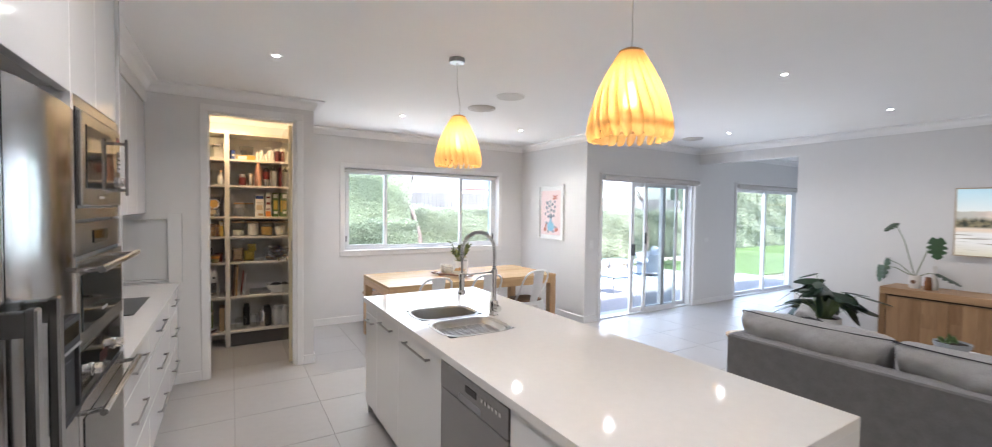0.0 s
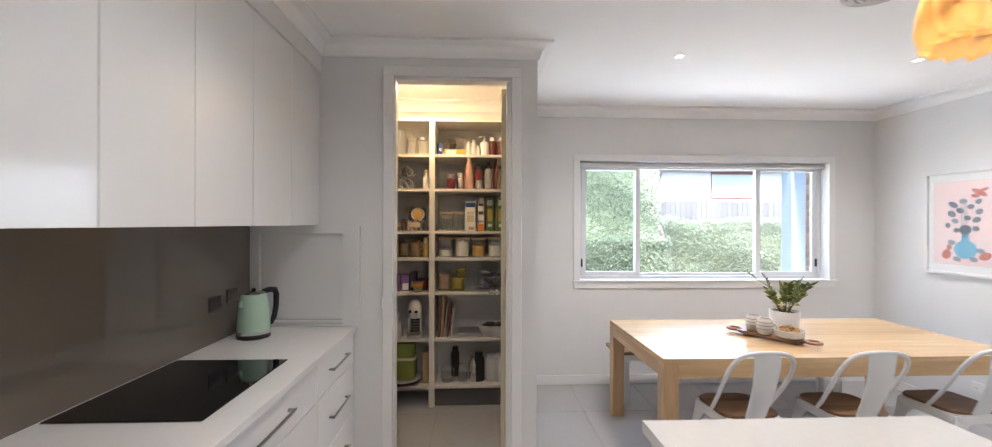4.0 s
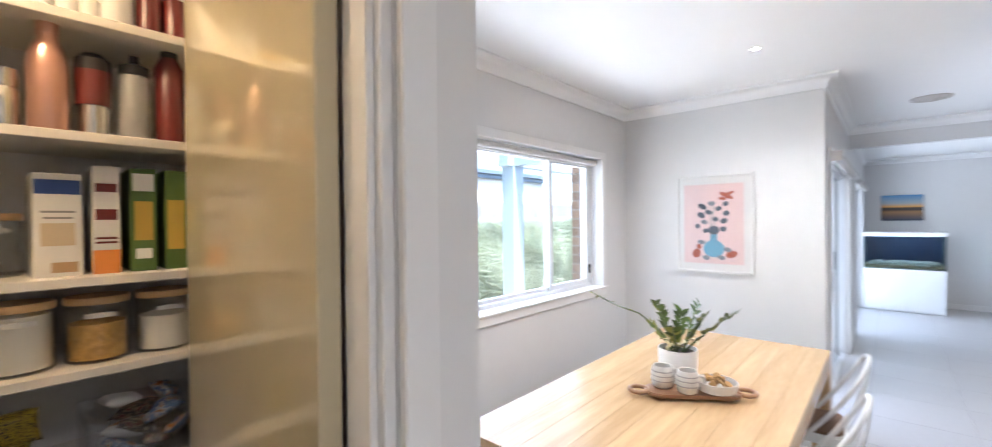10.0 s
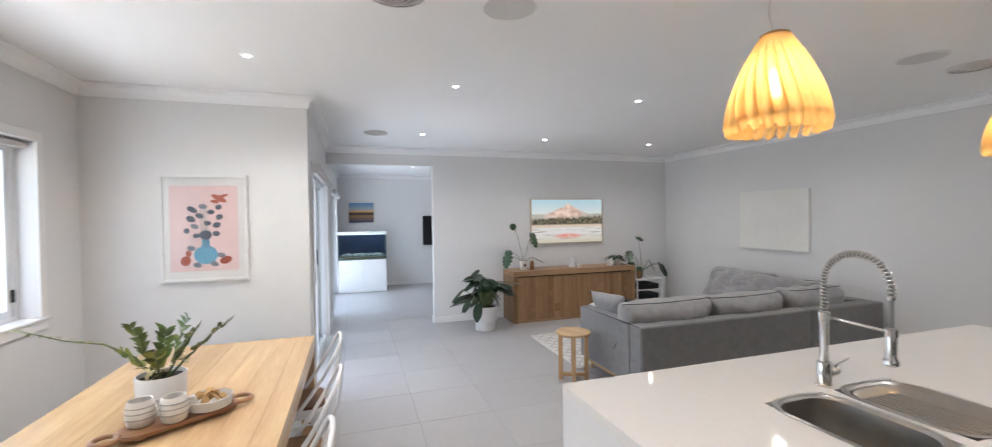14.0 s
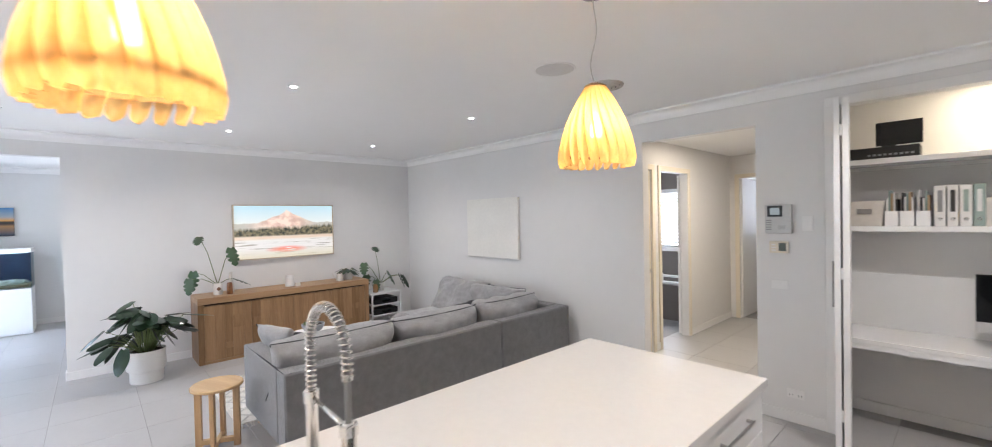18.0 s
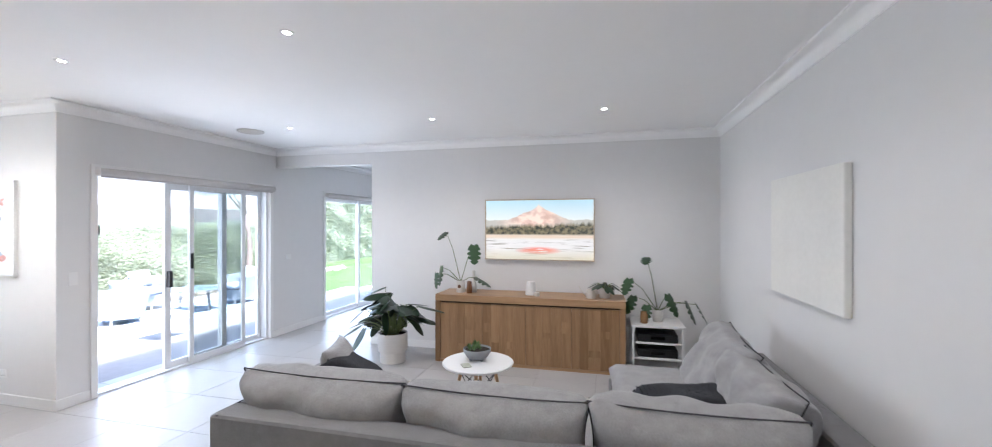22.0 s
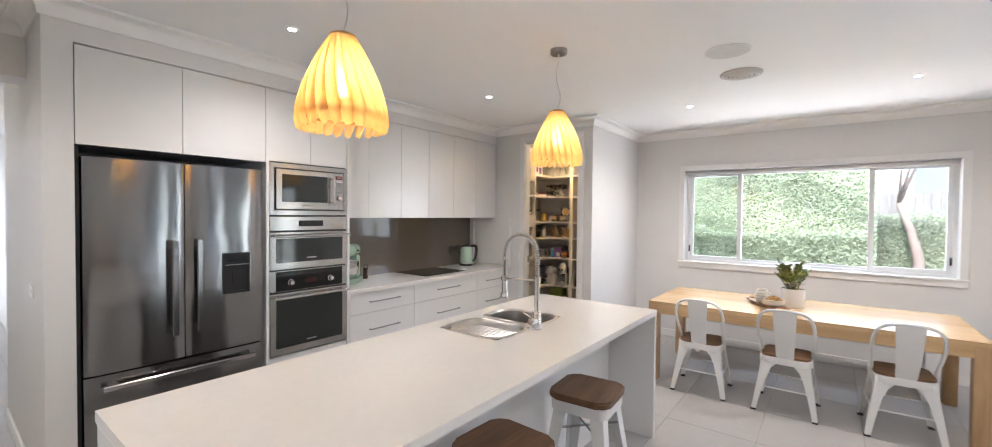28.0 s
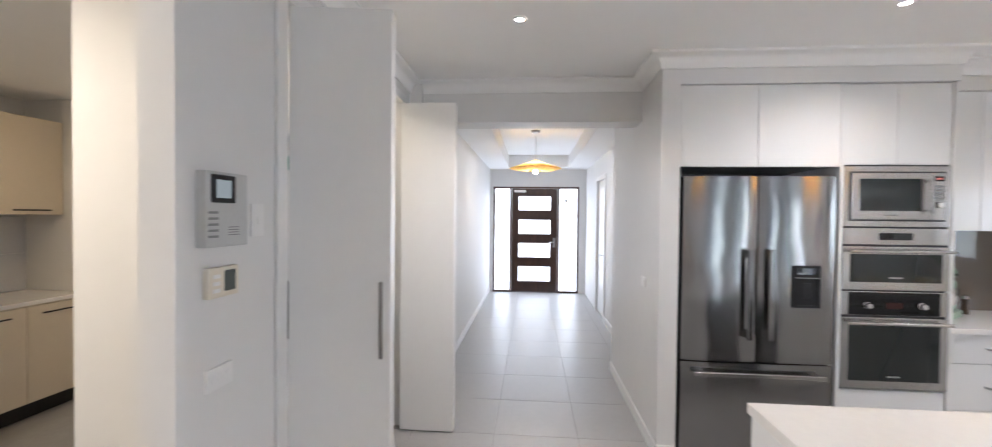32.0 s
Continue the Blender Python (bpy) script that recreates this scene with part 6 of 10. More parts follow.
c = tagged(part("scatter_cushion", pillow(0.42, 0.42, 0.14, 14, lump=0.02, seed=7), FABC, smooth=True), "small pale grey cushion in the sofa corner", "cushion")
c.matrix_basis = leaning(4.23, 1.93, 0.63, 20, 25)
part("piping", tube([(0.21 * (1 - 0.07 * (1 - v * v)) * s if a == 0 else v * 0.21, v * 0.21 if a == 0 else s * 0.21 * (1 - 0.07 * (1 - v * v)), 0) for s, a in ((1, 0),) for v in (k / 8 for k in range(-8, 9))], 0.005, 6), PIPE, c, smooth=True)

# round stool beside the sofa
e = thing("side_stool", (4.16, 2.42, 0), 20, "round oak side stool with flat legs and a cross base", "stool")
part("top", lathe([(0.0, 0.455), (0.165, 0.455), (0.172, 0.46), (0.172, 0.474), (0.165, 0.48), (0, 0.48)], 40), OAK, e, smooth=40)
for k in range(4):
    a = radians(45 + 90 * k)
    part("leg", box(-0.022, 0.022, -0.016, 0.016, 0.0, 0.455, 0.003), OAKZ, e).matrix_basis = pose(0.125 * math.cos(a), 0.125 * math.sin(a), 0, 0, 0, 45 + 90 * k)
for k in range(2):
    part("cross_rail", box(-0.125, 0.125, -0.016, 0.016, 0.035 + 0.001 * k, 0.07 + 0.001 * k, 0.003), OAK, e).matrix_basis = pose(0, 0, 0, 0, 0, 45 + 90 * k)

# rug with tufted lattice
RUG = mat("cream wool rug", (0.60, 0.565, 0.51), 1.0, var=0.15, scale=20, bump=0.8, bscale=160, sheen=0.4)
RUGG = mat("grey wool pattern", (0.50, 0.48, 0.445), 1.0, var=0.2, scale=25, bump=0.8, bscale=160)
rug = tagged(part("rug", box(4.42, 5.72, 0.24, 2.24, 0.002, 0.016, 0.006, 2), RUG), "cream wool rug with raised lattice lines", "rug")
bm = bmesh.new()
for k in range(-9, 22):
    for s in (1, -1):
        p0 = Vector((4.44, 0.26 + k * 0.16 if s > 0 else 2.22 - k * 0.16, 0.0175))
        d = Vector((1.26, 1.26 * 0.9 * s, 0))
        # clip to the rug
        t0, t1 = 0.0, 1.0
        lo, hi = 0.27, 2.21
        if s > 0:
            t0, t1 = max(0, (lo - p0.y) / d.y), min(1, (hi - p0.y) / d.y)
        else:
            t0, t1 = max(0, (hi - p0.y) / d.y), min(1, (lo - p0.y) / d.y)
        if t1 - t0 > 0.03:
            tube([p0 + d * t0, p0 + d * (t0 + t1) / 2, p0 + d * t1], 0.010, 6, bm=bm, flat=0.5)
part("raised_lattice", bm, RUGG, rug)
bm = bmesh.new()
rnd = random.Random(3)
for x, s in ((5.72, 1), (4.42, -1)):
    for k in range(64):
        y = 0.26 + k * 0.031
        tube([(x - s * 0.005, y, 0.010), (x + s * 0.04, y + rnd.uniform(-0.01, 0.01), 0.006), (x + s * 0.075, y + rnd.uniform(-0.02, 0.02), 0.005)], 0.005, 5, bm=bm)
part("fringe", bm, RUG, rug, "knotted cream fringe")

# coffee table with planter bowl
e = thing("coffee_table", (5.20, 1.30, 0.016), 10, "round white coffee table on splayed timber and wire legs", "coffee table")
part("tabletop", lathe([(0, 0.41), (0.285, 0.41), (0.298, 0.42), (0.30, 0.428), (0.295, 0.434), (0, 0.434)], 48), WHITE, e, smooth=40)
BEECH = wood("beech", (0.42, 0.24, 0.11), (0.60, 0.40, 0.22), "z", 2.0)
for k in range(4):
    a = radians(90 * k)
    p0, p1 = Vector((0.13 * math.cos(a), 0.13 * math.sin(a), 0.405)), Vector((0.225 * math.cos(a), 0.225 * math.sin(a), 0.0))
    part("leg", tube([p0, p1], [0.016, 0.010], 10), BEECH, e, smooth=40)
for k in range(4):
    a, b = radians(90 * k), radians(90 * k + 90)
    q = lambda t, z, an: Vector((t * math.cos(an), t * math.sin(an), z))
    part("wire_brace", tube([q(0.145, 0.34, a), q(0.20, 0.13, b)], 0.004, 5), BLACK, e)
    part("wire_brace", tube([q(0.145, 0.34, b), q(0.20, 0.13, a)], 0.004, 5), BLACK, e)
CONC = mat("grey ceramic bowl", (0.30, 0.31, 0.32), 0.5, var=0.12, scale=15)
SUCC = mat("succulent green", (0.13, 0.22, 0.08), 0.45, var=0.35, scale=25, spread=0.5)
e = thing("succulent_bowl", (5.24, 1.32, 0.45), label="grey footed bowl planted with small succulents", category="potted plant")
part("bowl", lathe([(0.06, 0.012), (0.09, 0.03), (0.115, 0.07), (0.12, 0.098), (0.114, 0.10), (0.105, 0.075), (0, 0.07)], 32), CONC, e, smooth=40)
for k in range(3):
    part("foot", cyl(0.014, 0, 0.022, 0.055 * math.cos(k * 2.1), 0.055 * math.sin(k * 2.1), 10), CONC, e)
part("soil", lathe([(0, 0.09), (0.112, 0.084)], 24, cap=False), SOIL, e)
rnd = random.Random(8)
for k in range(9):
    a, r = rnd.uniform(0, 6.28), 0.085 * math.sqrt(rnd.random())
    bm = bmesh.new()
    for j in range(18):
        an = j * 2.4
        el = 20 + j * 3.2
        merge(bm, leaf_mesh(0.05 - j * 0.001, 0.014, 0.3, -0.15, 3), Matrix.Translation((0, 0, 0.002 * j)) @ pose(0, 0, 0, 0, -el, math.degrees(an)))
    s = rnd.uniform(0.6, 1.15)
    part("rosette", bm, SUCC, e, smooth=True).matrix_basis = Matrix.Translation((r * math.cos(a), r * math.sin(a), 0.088)) @ Matrix.Scale(s, 4)
tagged(part("coaster", prism(rrect(0.10, 0.07, 0.01), 0.4505, 0.457, m=Matrix.Translation((5.06, 1.36, 0)) @ pose(0, 0, 0, 0, 0, 35)), mat("printed card", (0.42, 0.44, 0.36), 0.6, var=0.3, scale=40)), "small printed card on the table", "coaster")

# sideboard
SBX0, SBX1, SBY0, SBY1, SBH = 6.455, 6.945, 0.055, 2.195, 0.785
VENE = wood("sideboard oak", (0.215, 0.118, 0.052), (0.385, 0.235, 0.118), "z", 1.0, 0.42, 0.5, 0.7)
VENY = wood("sideboard oak level", (0.25, 0.142, 0.066), (0.42, 0.262, 0.135), "y", 1.0, 0.42, 0.5, 0.7)
sb = thing("sideboard", label="long oak sideboard with staved doors in mixed tones", category="sideboard")
part("top", box(SBX0, SBX1, SBY0, SBY1, SBH - 0.075, SBH, 0.002), VENY, sb)
part("side_panel", box(SBX0, SBX1, SBY0, SBY0 + 0.06, 0.0, SBH - 0.0755, 0.002), VENE, sb)
part("side_panel", box(SBX0, SBX1, SBY1 - 0.06, SBY1, 0.0, SBH - 0.0755, 0.002), VENE, sb)
part("body", box(SBX0 + 0.035, SBX1, SBY0 + 0.0605, SBY1 - 0.0605, 0.03, SBH - 0.076), mat("dark cabinet inside", (0.04, 0.028, 0.018), 0.7), sb)
part("plinth", box(SBX0 + 0.012, SBX1, SBY0 + 0.0605, SBY1 - 0.0605, 0.0, 0.03), VENY, sb)
dy = (SBY1 - SBY0 - 0.124) / 4
rnd = random.Random(4)
for d in range(4):
    y0 = SBY0 + 0.062 + d * dy
    door = part("door", box(SBX0 + 0.020, SBX0 + 0.034, y0 + 0.001, y0 + dy - 0.001, 0.034, SBH - 0.095), VENE, sb)
    n = 5
    cut = [0] + sorted(rnd.uniform(0.12, 0.88) for _ in range(n - 1)) + [1]
    cut = [i / n + (rnd.uniform(-0.05, 0.05) if 0 < i < n else 0) for i in range(n + 1)]
    for a, b in zip(cut, cut[1:]):
        ya, yb = y0 + 0.0015 + a * (dy - 0.003), y0 + 0.0015 + b * (dy - 0.003)
        part("stave", box(SBX0 + 0.014, SBX0 + 0.0205, ya + 0.0003, yb - 0.0003, 0.034, SBH - 0.095, 0.0006), VENE, door)
        if rnd.random() < 0.45:
            zc = rnd.uniform(0.12, 0.6)
            part("end_grain_block", box(SBX0 + 0.0125, SBX0 + 0.0142, ya + 0.004, yb - 0.004, zc, zc + rnd.uniform(0.05, 0.16), 0.0006), VENE, door)

# art on the television wall
tv = thing("television", label="flat oak-framed television showing a pink mountain lake landscape", category="television")
AY0, AY1, AZ0, AZ1, AXX = 0.385, 1.715, 1.165, 1.905, TVW - 0.001
FRM = mat("pale oak frame", (0.50, 0.40, 0.28), 0.4, var=0.1, scale=20)
part("frame", slab_with_holes(AY0, AY1, AZ0, AZ1, [(AY0 + 0.012, AY1 - 0.012, AZ0 + 0.012, AZ1 - 0.012)], AXX - 0.055, AXX, "x"), FRM, tv)
def art_mat():
    """Painted landscape: sky, rosy mountain, dark tree line, pale lake with a coral patch."""
    m, nt, b = shader("lake landscape")
    n, l = nt.nodes, nt.links
    tc, sp = n.new("ShaderNodeTexCoord"), n.new("ShaderNodeSeparateXYZ")
    l.new(tc.outputs["Object"], sp.inputs[0])
    def math_(op, a, b_=None):
        q = n.new("ShaderNodeMath")
        q.operation = op
        for i, v in enumerate((a, b_)):
            if v is None:
                continue
            if isinstance(v, (int, float)):
                q.inputs[i].default_value = v
            else:
                l.new(v, q.inputs[i])
        return q.outputs[0]
    u = math_("DIVIDE", math_("SUBTRACT", AY1, sp.outputs["Y"]), AY1 - AY0)
    v = math_("DIVIDE", math_("SUBTRACT", sp.outputs["Z"], AZ0), AZ1 - AZ0)
    cb = n.new("ShaderNodeCombineXYZ")
    l.new(u, cb.inputs[0]), l.new(v, cb.inputs[1])
    def ns(sx, sy, detail=5):
        mp, t = n.new("ShaderNodeMapping"), n.new("ShaderNodeTexNoise")
        mp.inputs["Scale"].default_value = (sx, sy, 1)
        t.inputs["Scale"].default_value, t.inputs["Detail"].default_value = 1, detail
        l.new(cb.outputs[0], mp.inputs[0]), l.new(mp.outputs[0], t.inputs["Vector"])
        return t.outputs[0]
    def mixc(f, a, c):
        q = n.new("ShaderNodeMix")
        q.data_type = "RGBA"
        for i, val in ((0, f), (6, a), (7, c)):
            if isinstance(val, tuple):
                q.inputs[i].default_value = (*val, 1)
            else:
                l.new(val, q.inputs[i])
        return q.outputs[2]
    def step(x, edge, w=0.02):
        q = n.new("ShaderNodeMapRange")
        q.inputs[1].default_value, q.inputs[2].default_value = -w, w
        l.new(math_("SUBTRACT", x, edge), q.inputs[0])
        return q.outputs[0]
    skyc = mixc(step(v, 0.80, 0.25), (0.84, 0.82, 0.74), (0.46, 0.70, 0.76))
    peak = math_("SUBTRACT", 0.90, math_("MULTIPLY", math_("POWER", math_("ABSOLUTE", math_("SUBTRACT", u, 0.50)), 0.8), 0.66))
    ridge = math_("ADD", math_("MAXIMUM", peak, 0.66), math_("MULTIPLY", math_("SUBTRACT", ns(9, 3), 0.5), 0.10))
    mtn = mixc(step(ns(11, 8, 7), 0.5, 0.10), (0.66, 0.44, 0.33), (0.90, 0.72, 0.58))
    mtn = mixc(step(math_("ABSOLUTE", math_("SUBTRACT", u, 0.46)), 0.25, 0.12), mtn, (0.52, 0.50, 0.42))
    c = mixc(step(math_("SUBTRACT", v, ridge), 0.0, 0.008), mtn, skyc)
    tree = math_("ADD", 0.50, math_("MULTIPLY", ns(34, 3, 8), math_("ADD", 0.09, math_("MULTIPLY", u, 0.11))))
    c = mixc(step(math_("SUBTRACT", v, tree), 0.0, 0.03), mixc(step(ns(26, 16, 7), 0.5, 0.12), (0.03, 0.035, 0.025), (0.25, 0.21, 0.12)), c)
    bank = mixc(ns(6, 40), (0.70, 0.52, 0.34), (0.78, 0.68, 0.54))
    c = mixc(step(v, 0.42, 0.015), bank, c)
    lake = mixc(ns(5, 34), (0.68, 0.66, 0.60), (0.86, 0.82, 0.76))
    lake = mixc(step(ns(3, 30), 0.60, 0.04), lake, (0.36, 0.32, 0.24))
    c = mixc(step(v, 0.36, 0.02), lake, c)
    d = math_("ADD", math_("POWER", math_("MULTIPLY", math_("SUBTRACT", u, 0.50), 5.0), 2.0), math_("POWER", math_("MULTIPLY", math_("SUBTRACT", v, 0.16), 16.0), 2.0))
    red = math_("MULTIPLY", math_("SUBTRACT", 1.0, step(d, 0.7, 0.5)), step(ns(8, 46), 0.42, 0.05))
    c = mixc(red, c, (0.80, 0.22, 0.15))
    pale = mixc(step(v, 0.10, 0.1), (0.66, 0.60, 0.42), c)
    l.new(pale, b.inputs["Base Color"])
    b.inputs["Roughness"].default_value = 0.35
    l.new(pale, b.inputs["Emission Color"])
    b.inputs["Emission Strength"].default_value = SCREEN
    return m
part("screen", box(AXX - 0.050, AXX - 0.004, AY0 + 0.0125, AY1 - 0.0125, AZ0 + 0.0125, AZ1 - 0.0125), art_mat(), tv, "lit picture screen showing a painted landscape")

# pale canvas on the south wall
CANV = mat("pale abstract canvas", (0.80, 0.785, 0.74), 0.8, var=0.07, scale=3, bump=0.4, bscale=60)
cv = thing("canvas_painting", label="pale textured abstract canvas with soft brush marks", category="picture")
part("canvas", box(4.275, 5.30, SW + 0.003, SW + 0.042, 1.12, 1.925, 0.004), CANV, cv)
# white shelf unit beside the sideboard
e = thing("shelf_unit", (6.50, -0.27, 0), label="small open white media shelf holding black boxes", category="shelf")
def sh(b, nm="shelf"):
    return part(nm, box(*b, 0.003), WHITE, e)
sh((0.0, 0.45, -0.27, 0.27, 0.515, 0.54), "top")
for z in (0.36, 0.20, 0.05):
    sh((0.01, 0.44, -0.24, 0.24, z - 0.018, z))
for y in (-0.26, 0.235):
    for x in (0.0, 0.425):
        sh((x, x + 0.025, y, y + 0.025, 0.0, 0.5145), "post")
for z in (0.36, 0.20):
    t = tagged(part("media_box", box(6.53, 6.90, -0.47, -0.07, z + 0.001, z + 0.085, 0.006), BLACK), "black media box on the shelf", "media player", "media boxes")
    part("display", box(6.529, 6.5305, -0.34, -0.2, z + 0.03, z + 0.06), DARKGL, t)

# plants
MONS = mat("monstera leaf", (0.026, 0.062, 0.022), 0.32, var=0.35, scale=14, spread=0.5, coat=0.15)
DARKL = mat("dark leaf", (0.014, 0.034, 0.015), 0.3, var=0.4, scale=12, spread=0.6, coat=0.2)
def heart_leaf(L, W, cuts=0):
    """A broad heart-shaped leaf along x, with splits in its edge."""
    bm = bmesh.new()
    n = 14
    rim_r, rim_l, mid = [], [], []
    for i in range(n + 1):
        t = i / n
        w = W / 2 * (math.sin(math.pi * min(1, t * 0.93 + 0.07)) ** 0.6)
        if cuts and i % 3 == 2 and 2 < i < n - 1:
            w *= 0.55
        x = L * (t * 1.12 - 0.12 * (1 - t))
        z = -0.18 * L * t * t
        mid.append(bm.verts.new((x if 0 < i else 0.0, 0, z)))
        rim_r.append(bm.verts.new((x, w, z + 0.06 * w - 0.5 * w * w / max(W, 0.01))))
        rim_l.append(bm.verts.new((x, -w, z + 0.06 * w - 0.5 * w * w / max(W, 0.01))))
    for i in range(n):
        bm.faces.new((mid[i], mid[i + 1], rim_r[i + 1], rim_r[i]))
        bm.faces.new((mid[i + 1], mid[i], rim_l[i], rim_l[i + 1]))
    return bm
def leafy(e, o, tip, size, yaw, tilt, cuts=0, m=None, roll=0, wid=0.8):
    o, tip = Vector(o), Vector(tip)
    midp = o.lerp(tip, 0.55) + Vector((0, 0, 0.12 * (tip - o).length))
    st = part("stem", tube([o, o.lerp(midp, 0.6), midp, tip], [0.005, 0.0045, 0.004, 0.003], 6), STEM, e, smooth=True)
    lf = part("leaf", heart_leaf(size, size * wid, cuts), m or MONS, st, smooth=True)
    lf.matrix_basis = Matrix.Translation(tip) @ pose(0, 0, 0, roll, tilt, yaw)
e = thing("monstera_cutting", (6.66, 1.95, SBH), label="monstera cuttings in a white ceramic mug", category="potted plant")
TERR = CERAM
part("vase", lathe([(0.045, 0), (0.05, 0.01), (0.05, 0.14), (0.047, 0.145), (0.044, 0.14), (0.044, 0.02), (0, 0.02)], 24), TERR, e, smooth=40)
for tip, s, yaw, tilt in (((-0.02, 0.18, 0.72), 0.15, 160, 25), ((0.02, -0.16, 0.56), 0.21, 200, 60), ((0.0, 0.25, 0.30), 0.21, 130, 75), ((0.02, -0.18, 0.18), 0.20, 260, 20), ((-0.03, 0.30, 0.22), 0.17, 140, 80)):
    leafy(e, (0, 0, 0.12), tip, s, yaw, tilt, 1)
part("brown_emblem", lathe([(0.0, 0.0), (0.022, 0.0)], 16, cap=False, m=Matrix.Translation((-0.0512, 0.0, 0.075)) @ pose(0, 0, 0, 0, 90, 0)), mat("brown emblem", (0.16, 0.08, 0.04), 0.5), e)
tagged(part("amber_vase", lathe([(0.03, 0), (0.034, 0.01), (0.032, 0.10), (0.026, 0.14), (0.023, 0.14), (0.028, 0.10), (0, 0.02)], 18, m=Matrix.Translation((6.62, 1.83, SBH))), mat("amber ceramic", (0.20, 0.085, 0.035), 0.2, var=0.5, scale=30, coat=0.4), smooth=40), "small amber brown vase on the sideboard", "vase")
e = tagged(part("bud_vase", lathe([(0.03, 0), (0.036, 0.01), (0.036, 0.09), (0.02, 0.13), (0.016, 0.20), (0.02, 0.26), (0.016, 0.26), (0, 0.20)], 22, m=Matrix.Translation((6.70, 1.80, SBH))), CERAM, smooth=40), "slim white ceramic bud vase on the sideboard", "vase")
e = thing("smart_speaker", (6.68, 1.10, SBH), label="white cone-shaped device with a small white puck", category="speaker")
part("body", lathe([(0.06, 0), (0.064, 0.008), (0.05, 0.14), (0.045, 0.15), (0, 0.152)], 28), WHITE, e, smooth=40)
tagged(part("candle_pot", lathe([(0.03, 0), (0.034, 0.02), (0.03, 0.045), (0, 0.047)], 18, m=Matrix.Translation((6.60, 1.02, SBH))), CERAM, smooth=40), "small white round candle pot", "candle")
e = thing("watering_can", (6.62, 0.42, SBH), 100, "small white watering can with a thin spout", "watering can")
part("body", lathe([(0.05, 0), (0.054, 0.008), (0.046, 0.09), (0.04, 0.095), (0.036, 0.09), (0, 0.085)], 24), CERAM, e, smooth=40)
part("spout", tube([(0.045, 0, 0.03), (0.09, 0, 0.06), (0.13, 0, 0.13)], [0.009, 0.006, 0.005], 8), CERAM, e, smooth=True)
part("handle", tube([(-0.045, 0, 0.02), (-0.075, 0, 0.05), (-0.06, 0, 0.10), (-0.035, 0, 0.09)], 0.005, 6), CERAM, e, smooth=True)
e = thing("potted_plant", (6.68, 0.27, SBH), label="low leafy plant in a round white pot", category="potted plant")
pot_part(e, 0.055, 0.075, 0.11)
rnd = random.Random(6)
for k in range(13):
    a = k * 2.4
    leafy(e, (0, 0, 0.09), (0.07 * math.cos(a), 0.09 * math.sin(a), 0.12 + 0.05 * rnd.random()), 0.11, math.degrees(a), 10 + 20 * rnd.random(), 0, DARKL, 0, 0.5)
e = thing("monstera_plant", (6.74, -0.29, 0.54), label="young monstera in a white pot on the shelf unit", category="potted plant")
pot_part(e, 0.05, 0.06, 0.13)
for tip, s, yaw, tilt in (((-0.05, 0.12, 0.70), 0.15, 170, 15), ((-0.06, 0.30, 0.46), 0.18, 150, 45), ((-0.05, 0.26, 0.27), 0.19, 140, 50), ((-0.06, -0.10, 0.30), 0.22, 230, 55), ((-0.10, -0.28, 0.24), 0.22, 250, 60), ((0.0, -0.40, 0.20), 0.22, 270, 55), ((-0.08, 0.12, 0.18), 0.16, 160, 60)):
    leafy(e, (0, 0, 0.11), tip, s, yaw, tilt, 1)
tagged(part("amber_jar", lathe([(0.035, 0), (0.04, 0.01), (0.04, 0.09), (0.028, 0.11), (0.028, 0.125), (0.025, 0.125), (0.0, 0.11)], 20, m=Matrix.Translation((6.62, -0.14, 0.54))), mat("amber jar", (0.30, 0.17, 0.08), 0.25), smooth=40), "amber brown ceramic jar on the shelf unit", "jar")
e = thing("peace_lily", (6.34, 2.68, 0), label="large dark-leaved plant in a stepped white pot", category="potted plant")
part("pot", lathe([(0.142, 0), (0.147, 0.008), (0.147, 0.12), (0.152, 0.126), (0.165, 0.13), (0.171, 0.14), (0.171, 0.335), (0.166, 0.34), (0.16, 0.335), (0.16, 0.30), (0, 0.30)], 40), POT, e, "stepped white glazed pot", smooth=35)
part("soil", lathe([(0, 0.318), (0.16, 0.312)], 24, cap=False), SOIL, e)
rnd = random.Random(17)
for k in range(64):
    a, q = k * 2.399 + rnd.uniform(-0.3, 0.3), ((k * 5) % 8) / 7
    r = (0.06 + 0.25 * (1 - q) + 0.06 * rnd.random()) * (1.05 if math.cos(a) < 0.3 else 0.7)
    z = 0.42 + 0.31 * q + 0.06 * rnd.random()
    tip = (r * math.cos(a), r * math.sin(a), z)
    leafy(e, (0.05 * math.cos(a), 0.05 * math.sin(a), 0.31), tip, rnd.uniform(0.17, 0.25), math.degrees(a) + rnd.uniform(-45, 45), rnd.uniform(10, 66) - 22 * q, 0, DARKL, rnd.uniform(-45, 45), rnd.uniform(0.46, 0.60))
leafy(e, (0.02, -0.03, 0.31), (-0.02, -0.34, 0.66), 0.28, -80, 5, 0, DARKL, 0, 0.4)
leafy(e, (0.0, 0.04, 0.31), (-0.05, 0.34, 0.60), 0.22, 100, 35, 0, DARKL, 0, 0.42)
leafy(e, (0.0, 0.02, 0.31), (0.0, 0.10, 0.86), 0.20, 140, 10, 0, DARKL, 0, 0.42)

